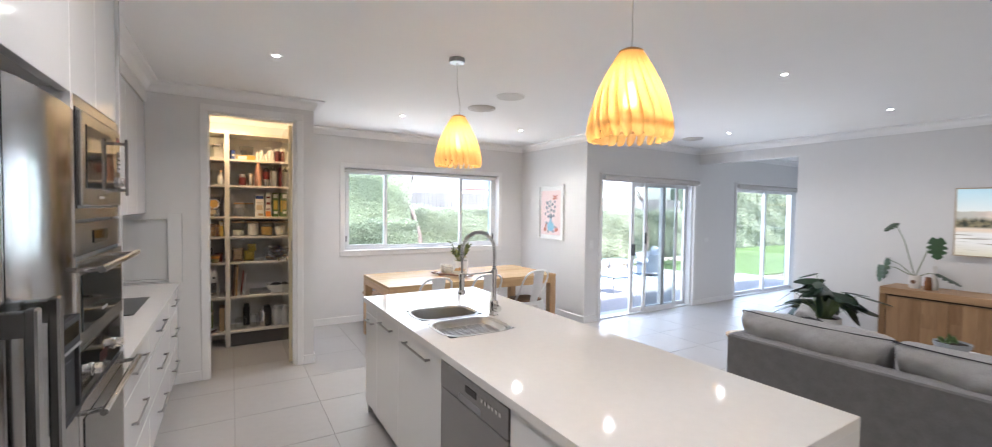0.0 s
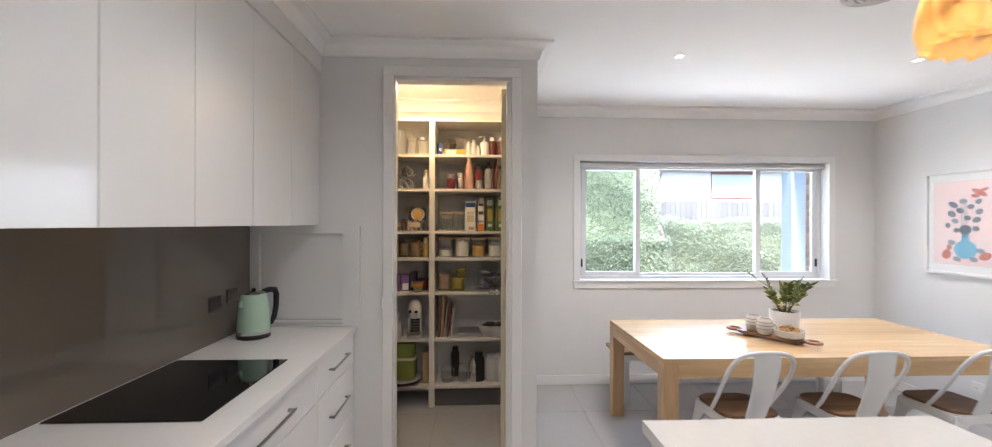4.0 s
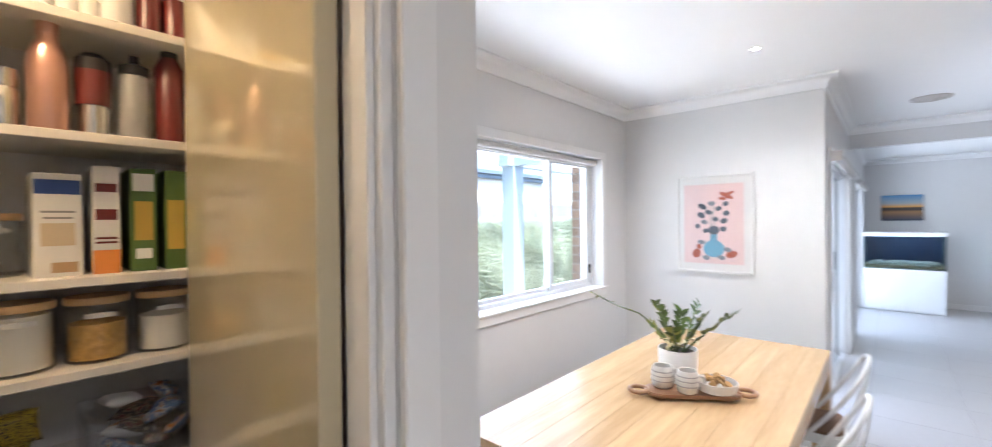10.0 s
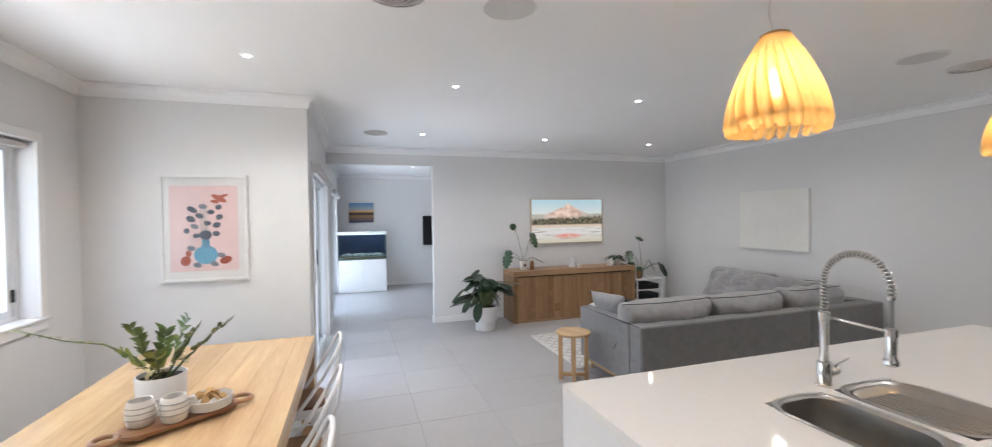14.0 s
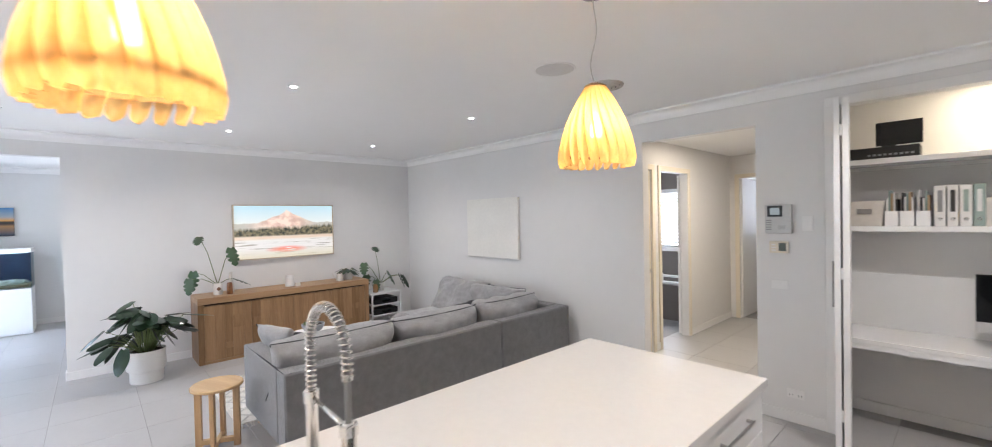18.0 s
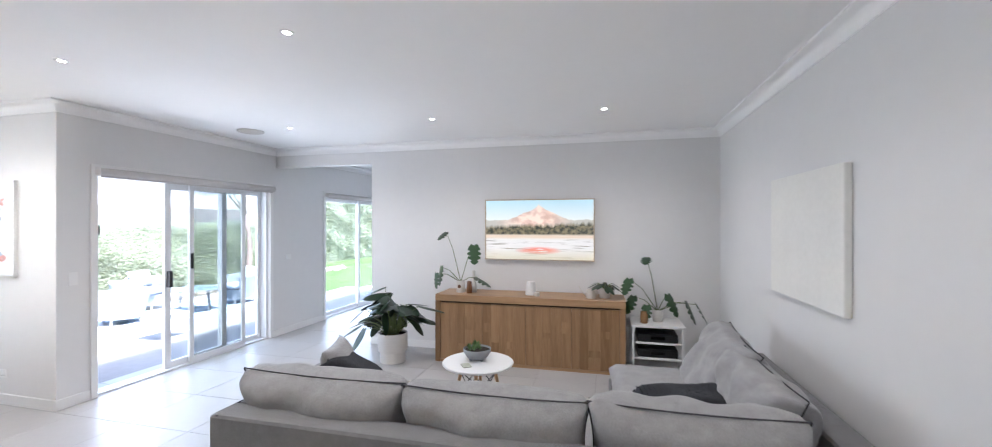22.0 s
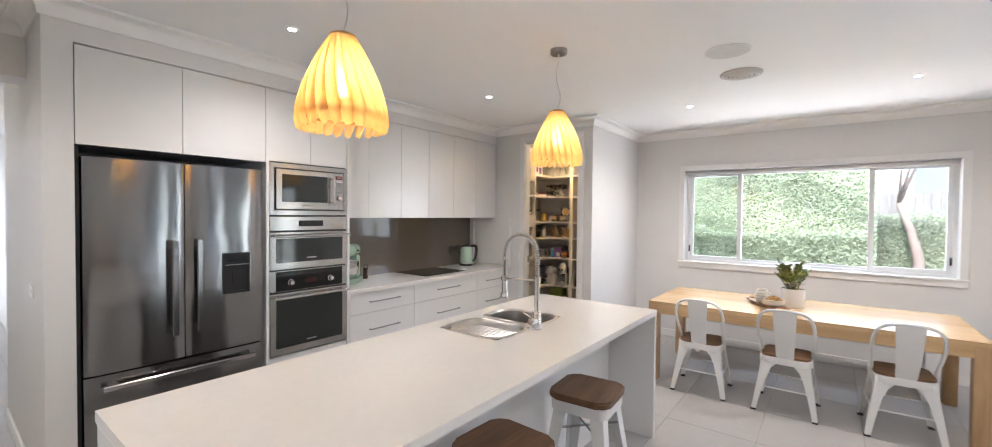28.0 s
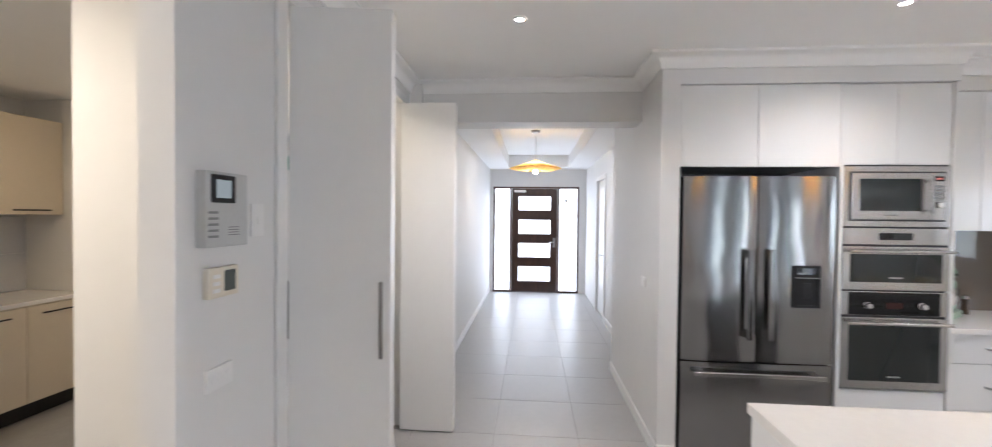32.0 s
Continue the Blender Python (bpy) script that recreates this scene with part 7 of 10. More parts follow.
# ---------------------------------------------------------------- pantry
SHZ = (2.125, 1.835, 1.48, 1.255, 0.965, 0.575, 0.18)
SHELFM = mat("warm white melamine", (0.70, 0.66, 0.59), 0.45, var=0.02)
ps = thing("pantry_shelving", label="fitted white L-shaped pantry shelving on upright panels", category="shelving")
PB, PX0, PX1 = 6.298, -0.66, 0.718
part("post", box(0.04, 0.087, 5.93, PB, 0.0, 2.43, 0.001), SHELFM, ps)
part("post", box(-0.64, -0.262, 5.505, 5.541, 0.0, 2.43, 0.001), SHELFM, ps)
part("back_panel", box(PX0 - 0.02, PX0, 5.09, PB, 0.0, 2.43), SHELFM, ps)
part("top_board", prism([(0.0405, 5.93), (0.0405, PB), (PX0, PB), (PX0, 5.542), (-0.262, 5.542), (-0.262, 5.87), (-0.20, 5.93)], 2.40, 2.43), SHELFM, ps)
part("top_board", box(0.0875, PX1, 5.93, PB, 2.40, 2.43), SHELFM, ps)
for z in SHZ:
    part("shelf", box(0.0875, PX1, 5.935, PB, z - 0.024, z, 0.002), SHELFM, ps)
    part("shelf", prism([(0.0395, 5.935), (0.0395, PB), (PX0, PB), (PX0, 5.5415), (-0.266, 5.5415), (-0.266, 5.85), (-0.25, 5.905), (-0.19, 5.935)], z - 0.024, z, bevel=0.003), SHELFM, ps)
for z in (2.04, 1.84, 1.57, 1.296):
    part("shelf", box(-0.64, -0.27, 5.10, 5.5045, z - 0.02, z, 0.002), SHELFM, ps)
part("fascia", slab_with_holes(5.10, 5.5045, 0.99, 1.5495, [(5.10, 5.46, 1.0, 1.41)], -0.278, -0.264, "x"), SHELFM, ps)
part("counter", box(-0.64, -0.24, 5.10, 5.5045, 0.965, 0.99, 0.002), SHELFM, ps)
for z0, z1 in ((0.72, 0.955), (0.47, 0.715), (0.10, 0.465)):
    d = part("drawer_front", box(-0.262, -0.244, 5.102, 5.503, z0, z1, 0.001), SHELFM, ps)
    bar_handle(d, 5.22, 5.38, -0.244, z1 - 0.06)
part("drawer_body", box(-0.64, -0.263, 5.104, 5.50, 0.1, 0.96), CARC, ps)
part("plinth", box(0.0875, PX1, 5.97, 5.985, 0.0, 0.155), mat("dark plinth", (0.10, 0.095, 0.09), 0.6), ps)

JARG = pane("clear jar glass", (0.98, 0.988, 0.975), 0.8, 0.06, 2.4)
STEELB = mat("polished flask steel", (0.62, 0.60, 0.57), 0.2, 1.0, var=0.03)
RED = mat("red lacquer", (0.12, 0.013, 0.011), 0.3, var=0.05, coat=0.3)
ROSE = mat("rose metallic", (0.56, 0.33, 0.26), 0.3, 0.75, var=0.04)
BAMB = wood("bamboo lid", (0.42, 0.26, 0.12), (0.62, 0.43, 0.23), "x", 2.0)
FLOUR = mat("white flour", (0.78, 0.75, 0.68), 0.95, var=0.04, scale=30, bump=0.3)
PASTA = mat("dry pasta", (0.55, 0.33, 0.09), 0.8, var=0.5, scale=70, bump=1.0, bscale=80)
def colour(name, c, rough=0.5):
    return mat(name, c, rough, var=0.05, scale=20)
PAP, BLUE, GREEN, YEL, DKBOX, ORNG, CYAN, PURP, KRAFT, TAN = (colour(n, c) for n, c in (("box white", (0.70, 0.69, 0.66)), ("box blue", (0.03, 0.07, 0.26)), ("box green", (0.08, 0.14, 0.03)), ("box yellow", (0.44, 0.30, 0.05)), ("box dark", (0.03, 0.027, 0.025)), ("box orange", (0.62, 0.22, 0.04)), ("box cyan", (0.04, 0.30, 0.50)), ("box purple", (0.20, 0.10, 0.28)), ("box kraft", (0.42, 0.28, 0.15)), ("box tan", (0.55, 0.45, 0.30))))

def printed(name, cols, scale=28.0, rough=0.35):
    """Printed packaging film: patches of a few flat inks with fine lines."""
    m, nt, b = shader(name)
    n, l = nt.nodes, nt.links
    tc, t, cr, bp, t2 = (n.new(k) for k in ("ShaderNodeTexCoord", "ShaderNodeTexNoise", "ShaderNodeValToRGB", "ShaderNodeBump", "ShaderNodeTexNoise"))
    t.inputs["Scale"].default_value, t.inputs["Detail"].default_value, t.inputs["Distortion"].default_value = scale * 2.4, 3.0, 0.3
    t2.inputs["Scale"].default_value = 40
    l.new(tc.outputs["Object"], t.inputs["Vector"]), l.new(tc.outputs["Object"], t2.inputs["Vector"])
    cr.color_ramp.interpolation = "CONSTANT"
    el = cr.color_ramp.elements
    el[0].position, el[0].color = 0.0, (*cols[0], 1)
    el[1].position, el[1].color = 0.40, (*cols[1], 1)
    for k, c in enumerate(cols[2:]):
        el.new(0.50 + 0.07 * k).color = (*c, 1)
    l.new(t.outputs[0], cr.inputs[0]), l.new(cr.outputs[0], b.inputs["Base Color"])
    bp.inputs["Strength"].default_value, bp.inputs["Distance"].default_value = 0.5, 0.004
    l.new(t2.outputs[0], bp.inputs["Height"]), l.new(bp.outputs[0], b.inputs["Normal"])
    b.inputs["Roughness"].default_value = rough
    return m
P_BREAD = printed("bread bag", ((0.40, 0.26, 0.13), (0.46, 0.31, 0.17), (0.08, 0.03, 0.015), (0.50, 0.40, 0.28)), 24)
P_YELB = printed("yellow check bag", ((0.02, 0.02, 0.015), (0.42, 0.33, 0.03), (0.38, 0.28, 0.03), (0.03, 0.03, 0.02)), 60)
P_RED = printed("red tin label", ((0.10, 0.012, 0.01), (0.14, 0.016, 0.012), (0.45, 0.38, 0.24), (0.05, 0.10, 0.02)), 34)
P_GRN = printed("green label", ((0.05, 0.09, 0.015), (0.14, 0.17, 0.04), (0.42, 0.36, 0.20), (0.22, 0.05, 0.02)), 34)
P_DRY = printed("dry goods bag", ((0.24, 0.11, 0.03), (0.34, 0.17, 0.05), (0.48, 0.38, 0.24), (0.10, 0.04, 0.02)), 26)
P_SNK = printed("snack film", ((0.02, 0.05, 0.16), (0.10, 0.16, 0.30), (0.48, 0.46, 0.42), (0.30, 0.10, 0.02)), 22)
P_ORG = printed("orange snack film", ((0.50, 0.22, 0.05), (0.55, 0.30, 0.10), (0.56, 0.50, 0.40), (0.25, 0.06, 0.02)), 22)
P_DRK = printed("dark foil", ((0.02, 0.018, 0.016), (0.04, 0.03, 0.025), (0.22, 0.18, 0.12), (0.10, 0.02, 0.02)), 30)


def shell(prof):
    """The outer skin of a thin glass vessel, up to its rim."""
    top = max(range(len(prof)), key=lambda i: prof[i][1])
    return [(0.0, prof[0][1])] + list(prof[:top + 1])


def lath_thing(name, label, cat, x, y, z, parts, group=""):
    e = thing(name, (x, y, z), label=label, category=cat, group=group)
    for nm, prof, m in parts:
        part(nm, lathe(shell(prof), 26, cap=False) if m is JARG else lathe(prof, 22), m, e, smooth=40)
    return e
def carton(name, label, x, y, z, w, d, h, m, rz=0, cat="carton", bands=(), text=None, group="cartons"):
    """An upright carton facing y-; bands: (z0, z1, material) printed strips on its front."""
    e = thing(name, (x, y, z), rz, label, cat, group)
    part("box", box(-w / 2, w / 2, 0, d, 0, h, 0.001), m, e)
    for x0, x1, z0, z1, bmm in bands:
        part("printed_panel", box(-w / 2 + x0 * w, -w / 2 + x1 * w, -0.0006, 0.0, z0 * h, z1 * h), bmm, e)
    return e
def glass_jar(x, y, z, r, h, fill, fm, lid):
    e = thing("storage_jar", (x, y, z), label="clear glass storage jar with a bamboo lid", category="jar", group="storage jars")
    part("glass", lathe([(0, 0.001), (r * 0.92, 0.001), (r, 0.006), (r, h - 0.01), (r * 0.96, h)], 32, cap=False), JARG, e, smooth=40)
    if fill:
        part("contents", lathe([(0, 0.009), (r - 0.006, 0.009), (r - 0.006, h * fill), (r * 0.4, h * fill + 0.008), (0, h * fill + 0.004)], 24), fm, e, smooth=40)
    part("lid", lathe([(r + 0.002, h), (r + 0.003, h + 0.004), (r + 0.003, h + 0.014), (r, h + 0.018), (0, h + 0.018)], 28), lid, e, "bamboo lid", smooth=40)
    part("label", box(-0.03, 0.03, -r - 0.0012, -r + 0.004, h * 0.78, h * 0.86), PAP, e)
    return e
# top right shelf
Z = SHZ[0]
carton("small_box", "small blue and white carton", 0.125, 6.02, Z, 0.035, 0.10, 0.11, BLUE, 12, bands=((0.2, 0.8, 0.35, 0.6, PAP),))
e = thing("plastic_tub", (0.26, 6.10, Z + 0.062), label="clear plastic tub on a yellow box", category="container")
part("tub", lathe([(0.06, 0), (0.075, 0.09), (0.08, 0.10), (0.074, 0.10), (0.058, 0.006), (0, 0.006)], 4), pane("clear tub", (0.90, 0.90, 0.88), 0.7, 0.12, 2.0), e)
carton("yellow_box", "low yellow box with a plain label", 0.25, 6.04, Z, 0.19, 0.13, 0.06, YEL, 3, bands=((0.08, 0.55, 0.2, 0.85, PAP),))
for x, r, h, m in ((0.365, 0.017, 0.12, PAP), (0.41, 0.022, 0.13, PAP), (0.452, 0.019, 0.085, PAP)):
    lath_thing("bottle", "small white plastic bottle", "bottle", x, 6.02, Z, (("body", [(r, 0), (r, h * 0.75), (r * 0.6, h * 0.82)], m), ("cap", [(r * 0.62, h * 0.82), (r * 0.62, h), (0, h)], m)), "white bottles")
e = lath_thing("pump_bottle", "white plastic pump bottle", "bottle", 0.505, 6.03, Z, (("body", [(0.034, 0), (0.036, 0.006), (0.036, 0.11), (0.016, 0.128), (0.016, 0.14), (0, 0.14)], PAP),))
part("pump", tube([(0, 0, 0.14), (0, 0, 0.17), (-0.035, -0.01, 0.17), (-0.05, -0.015, 0.163)], 0.006, 8), PAP, e, smooth=True)
for x, m, cm in ((0.575, RED, PAP), (0.635, RED, PAP)):
    lath_thing("bottle", "red bottle with a white cap", "bottle", x, 6.03, Z, (("body", [(0.03, 0), (0.03, 0.12), (0.026, 0.13)], m), ("cap", [(0.027, 0.13), (0.027, 0.158), (0, 0.16)], cm)), "red bottles")
# flasks
Z = SHZ[1]
lath_thing("food_flask", "short red steel food flask", "flask", 0.215, 6.02, Z, (("body", [(0.036, 0), (0.038, 0.01), (0.038, 0.085), (0.034, 0.092)], RED), ("lid", [(0.034, 0.092), (0.036, 0.098), (0.034, 0.128), (0, 0.13)], STEELB)), "flasks")
lath_thing("food_flask", "short brushed steel food flask", "flask", 0.295, 6.02, Z, (("body", [(0.030, 0), (0.032, 0.01), (0.032, 0.09), (0.028, 0.098)], STEELB), ("lid", [(0.029, 0.098), (0.030, 0.104), (0.029, 0.14), (0, 0.141)], STEELB)), "flasks")
lath_thing("drink_bottle", "tall rose metallic drink bottle", "flask", 0.372, 6.01, Z, (("body", [(0.036, 0), (0.038, 0.008), (0.04, 0.15), (0.036, 0.19), (0.022, 0.225), (0.021, 0.24)], ROSE), ("cap", [(0.022, 0.24), (0.022, 0.272), (0, 0.274)], ROSE)), "flasks")
lath_thing("travel_mug", "red travel mug with a steel base", "flask", 0.455, 6.02, Z, (("base", [(0.031, 0), (0.032, 0.08)], STEELB), ("body", [(0.036, 0.08), (0.038, 0.17)], RED), ("lid", [(0.038, 0.17), (0.036, 0.20), (0.02, 0.215), (0, 0.216)], BLACK)), "flasks")
lath_thing("sports_bottle", "grey sports bottle with a black lid", "flask", 0.54, 6.03, Z, (("body", [(0.036, 0), (0.036, 0.17), (0.03, 0.18)], GREY), ("lid", [(0.034, 0.18), (0.034, 0.205), (0.012, 0.215), (0.01, 0.235), (0, 0.236)], BLACK)), "flasks")
lath_thing("drink_bottle", "tall dark red drink bottle", "flask", 0.62, 6.03, Z, (("body", [(0.034, 0), (0.034, 0.22), (0.02, 0.25)], RED), ("cap", [(0.02, 0.25), (0.02, 0.275), (0, 0.276)], BLACK)), "flasks")
# cereal and jars
Z = SHZ[2]
for x, y in ((0.18, 6.05), (0.275, 6.12)):
    glass_jar(x, y, Z, 0.052, 0.14, 0, None, BAMB)
lath_thing("clip_jar", "empty clip-top glass jar", "jar", 0.23, 5.99, Z, (("glass", [(0.048, 0), (0.052, 0.01), (0.052, 0.07), (0.04, 0.085), (0.037, 0.085), (0.048, 0.07), (0.048, 0.012), (0, 0.01)], JARG), ("lid", [(0.042, 0.086), (0.042, 0.098), (0, 0.102)], JARG)))
carton("cereal_box", "white cereal box with a blue band", 0.385, 6.00, Z, 0.088, 0.20, 0.255, PAP, 2, bands=((0.02, 0.98, 0.80, 0.94, BLUE), (0.15, 0.85, 0.62, 0.64, GREY), (0.2, 0.8, 0.56, 0.58, GREY), (0.15, 0.85, 0.30, 0.52, TAN), (0.35, 0.9, 0.04, 0.14, KRAFT)), group="cereal boxes")
carton("cereal_box", "white and red cereal box", 0.475, 6.00, Z, 0.055, 0.20, 0.28, PAP, 0, bands=((0.1, 0.9, 0.76, 0.84, RED), (0.1, 0.9, 0.50, 0.60, RED), (0.0, 1.0, 0.0, 0.22, ORNG), (0.1, 0.9, 0.28, 0.30, RED), (0.1, 0.9, 0.32, 0.34, RED)), group="cereal boxes")
carton("cereal_box", "green cereal box with yellow print", 0.552, 6.00, Z, 0.058, 0.20, 0.28, GREEN, -2, bands=((0.1, 0.9, 0.78, 0.95, PAP), (0.15, 0.85, 0.30, 0.68, YEL), (0.2, 0.8, 0.12, 0.22, PAP)), group="cereal boxes")
carton("cereal_box", "tall pale green carton", 0.625, 6.00, Z, 0.05, 0.20, 0.28, GREEN, -2, bands=((0.1, 0.9, 0.2, 0.7, YEL),), group="cereal boxes")
Z = SHZ[3]
for x, f, m in ((0.172, 0.42, FLOUR), (0.315, 0.92, FLOUR), (0.458, 0.66, PASTA), (0.60, 0.66, FLOUR)):
    glass_jar(x, 6.03, Z, 0.064, 0.15, f, m, BAMB)
Z = SHZ[4]
def bag(name, label, x, y, z, w, d, h, m, seed, tilt=0):
    c = tagged(part(name, pillow(w, h, d, 10, lump=0.03, seed=seed), m, smooth=True), label, "food packet", "food packets")
    c.matrix_basis = Matrix.Translation((x, y, z + h / 2 - 0.004)) @ pose(0, 0, 0, 90 + tilt, 0, 0)
    return c
bag("food_bag", "clear packet of brown biscuits", 0.165, 6.05, Z, 0.11, 0.08, 0.16, P_BREAD, 1)
bag("food_bag", "yellow and black packet of pasta", 0.275, 6.03, Z, 0.12, 0.09, 0.13, P_YELB, 2)
bag("net_bag", "dark net bag tied with a yellow tag", 0.305, 6.03, Z + 0.115, 0.09, 0.06, 0.09, P_YELB, 3, 12)
CLR = pane("clear acrylic", (0.95, 0.96, 0.97), 0.7, 0.07, 2.5)
e = thing("acrylic_bin", (0.555, 6.03, Z), label="clear acrylic bin full of snack packets", category="container")
part("bin", slab_with_holes(-0.13, 0.13, -0.085, 0.16, [(-0.126, 0.126, -0.081, 0.156)], 0.004, 0.14, "z"), CLR, e)
part("base", box(-0.13, 0.13, -0.085, 0.16, 0.0, 0.004), CLR, e)
rnd = random.Random(31)
for k in range(12):
    m = (P_ORG, P_SNK, P_DRK, P_SNK, PAP, P_ORG, P_DRK)[k % 7]
    part("snack_packet", pillow(0.10, 0.07, 0.03, 6, m=Matrix.Translation((rnd.uniform(-0.07, 0.07), rnd.uniform(-0.03, 0.1), 0.03 + 0.011 * k)) @ pose(0, 0, 0, rnd.uniform(-40, 40), rnd.uniform(-30, 30), rnd.uniform(0, 180))), m, e, smooth=True)
Z = SHZ[5]
for k, (m, t, h) in enumerate(((wood("dark board", (0.05, 0.025, 0.012), (0.12, 0.06, 0.03), "z"), 0.022, 0.34), (BAMB, 0.02, 0.33), (PAP, 0.008, 0.28), (colour("red board", (0.35, 0.05, 0.04)), 0.008, 0.26), (PAP, 0.01, 0.25))):
    c = tagged(part("cutting_board", box(0, t, 0.0, 0.26, 0.0, h, min(0.003, t / 3), 2), m), "upright cutting board leaning in the pantry", "cutting board", "cutting boards")
    c.matrix_basis = pose(0.105 + k * 0.028, 5.98, Z, 0, 6 if k > 1 else 3, 0)
e = tagged(part("baking_tray", box(0.28, 0.50, 5.99, 6.24, Z + 0.001, Z + 0.03, 0.006), GREY), "dark flat baking tray", "tray")
lath_thing("salad_bowl", "white oval salad bowl with dark fruit", "bowl", 0.56, 6.05, Z, (("bowl", [(0.06, 0), (0.075, 0.006), (0.115, 0.095), (0.118, 0.10), (0.112, 0.10), (0.07, 0.012), (0, 0.012)], PAP), ("fruit", [(0.0, 0.03), (0.06, 0.03), (0.08, 0.08), (0.04, 0.11), (0, 0.115)], DKBOX)))
Z = SHZ[6]
for x, r, h, m, nm, lb in ((0.19, 0.06, 0.13, JARG, "glass_jug", "clear glass jug"), (0.19, 0.035, 0.26, DKBOX, "pepper_mill", "tall dark pepper mill"), (0.32, 0.04, 0.16, JARG, "glass_jar", "clear glass jar"), (0.42, 0.045, 0.20, STEELB, "steel_canister", "steel canister"), (0.46, 0.05, 0.24, DKBOX, "dark_appliance", "dark small appliance"), (0.57, 0.055, 0.22, PAP, "white_canister", "white printed canister"), (0.65, 0.04, 0.18, PAP, "white_canister", "white canister with a lid")):
    lath_thing(nm, lb + " on the low shelf", "kitchenware", x + (0.0 if nm != "pepper_mill" else 0.06), 6.06 if nm != "pepper_mill" else 6.18, Z, (("body", [(r * 0.9, 0), (r, 0.01), (r, h * 0.8), (r * 0.7, h * 0.9)], m), ("lid", [(r * 0.72, h * 0.9), (r * 0.72, h), (0, h)], m)))
# corner bay
Z = SHZ[0]
carton("glassware_box", "white carton printed with wine glasses", -0.30, 5.66, Z, 0.20, 0.14, 0.17, PAP, 90, bands=((0.1, 0.4, 0.2, 0.8, PURP), (0.55, 0.85, 0.1, 0.6, PURP)))
lath_thing("french_press", "glass coffee plunger with a dark lid", "plunger", -0.335, 5.86, Z, (("glass", [(0.045, 0), (0.048, 0.01), (0.048, 0.13)], JARG), ("lid", [(0.05, 0.13), (0.05, 0.142), (0.012, 0.15), (0.01, 0.16), (0.016, 0.17), (0, 0.175)], BLACK)))
lath_thing("glass_vase", "large clear cut-glass vase", "vase", -0.215, 5.97, Z, (("glass", [(0.055, 0), (0.07, 0.03), (0.078, 0.09), (0.06, 0.16), (0.048, 0.20), (0.055, 0.215), (0.05, 0.215), (0.044, 0.2), (0.056, 0.16), (0.073, 0.09), (0, 0.015)], JARG),))
lath_thing("candy_jar", "clear lidded glass candy jar", "jar", -0.115, 6.02, Z, (("glass", [(0.045, 0), (0.055, 0.02), (0.055, 0.10), (0.04, 0.12), (0.036, 0.12), (0.05, 0.1), (0, 0.012)], JARG), ("lid", [(0.045, 0.122), (0.05, 0.128), (0.03, 0.15), (0.01, 0.16), (0.014, 0.178), (0, 0.182)], JARG)))
lath_thing("preserving_jar", "wide glass jar with a steel lid", "jar", -0.03, 6.04, Z, (("glass", [(0.058, 0), (0.062, 0.012), (0.062, 0.11), (0.045, 0.135), (0.042, 0.135), (0.057, 0.11), (0, 0.01)], JARG), ("lid", [(0.048, 0.136), (0.048, 0.155), (0, 0.157)], STEELB)))
Z = SHZ[1]
e = thing("wine_rack", (-0.24, 6.06, Z), label="curled chrome wire wine rack holding dark bottles", category="wine rack")
for y in (-0.06, 0.06):
    for row, zc in ((0, 0.05), (1, 0.15)):
        pts = []
        for i in range(37):
            t = i / 36
            pts.append((-0.14 + 0.28 * t, y, zc + 0.035 * math.sin(t * 4 * math.pi)))
        part("wire", tube(pts, 0.004, 6), CHROME, e, smooth=True)
        for cx in (-0.07, 0.07):
            part("wire_ring", tube([(cx + 0.048 * math.cos(a * math.pi / 10), y, zc + 0.048 * math.sin(a * math.pi / 10)) for a in range(20)], 0.0035, 6, closed=True), CHROME, e, smooth=True)
WINE = mat("dark bottle glass", (0.01, 0.015, 0.01), 0.08, coat=0.5)
for x, z in ((-0.31, 0.15), (-0.17, 0.15), (-0.31, 0.05)):
    c = tagged(part("wine_bottle", lathe([(0.036, 0), (0.037, 0.01), (0.037, 0.17), (0.016, 0.22), (0.014, 0.28), (0, 0.281)], 22), WINE, smooth=40), "dark wine bottle lying in the rack", "bottle", "wine bottles")
    c.matrix_basis = Matrix.Translation((x, 6.20, Z + z)) @ Matrix.Rotation(radians(90), 4, "X")
    part("cork_cap", lathe([(0.017, 0.245), (0.017, 0.284), (0, 0.285)], 16), BLACK, c, smooth=40)
lath_thing("stacked_glasses", "stack of clear tumblers", "glass", -0.06, 6.08, Z, (("glass", [(0.026, 0), (0.032, 0.08), (0.03, 0.085), (0.036, 0.17), (0.033, 0.17), (0.02, 0.01), (0, 0.01)], JARG),))
lath_thing("spirit_bottle", "small bottle with a white label and cork", "bottle", 0.005, 6.02, Z, (("body", [(0.026, 0), (0.028, 0.005), (0.028, 0.09), (0.012, 0.115), (0.012, 0.14)], PAP), ("cork", [(0.012, 0.14), (0.014, 0.165), (0, 0.166)], KRAFT)))
carton("flat_box", "flat white and red box", -0.30, 5.76, Z, 0.24, 0.16, 0.05, PAP, 90, bands=((0.0, 1.0, 0.5, 1.0, RED),))
Z = SHZ[2]
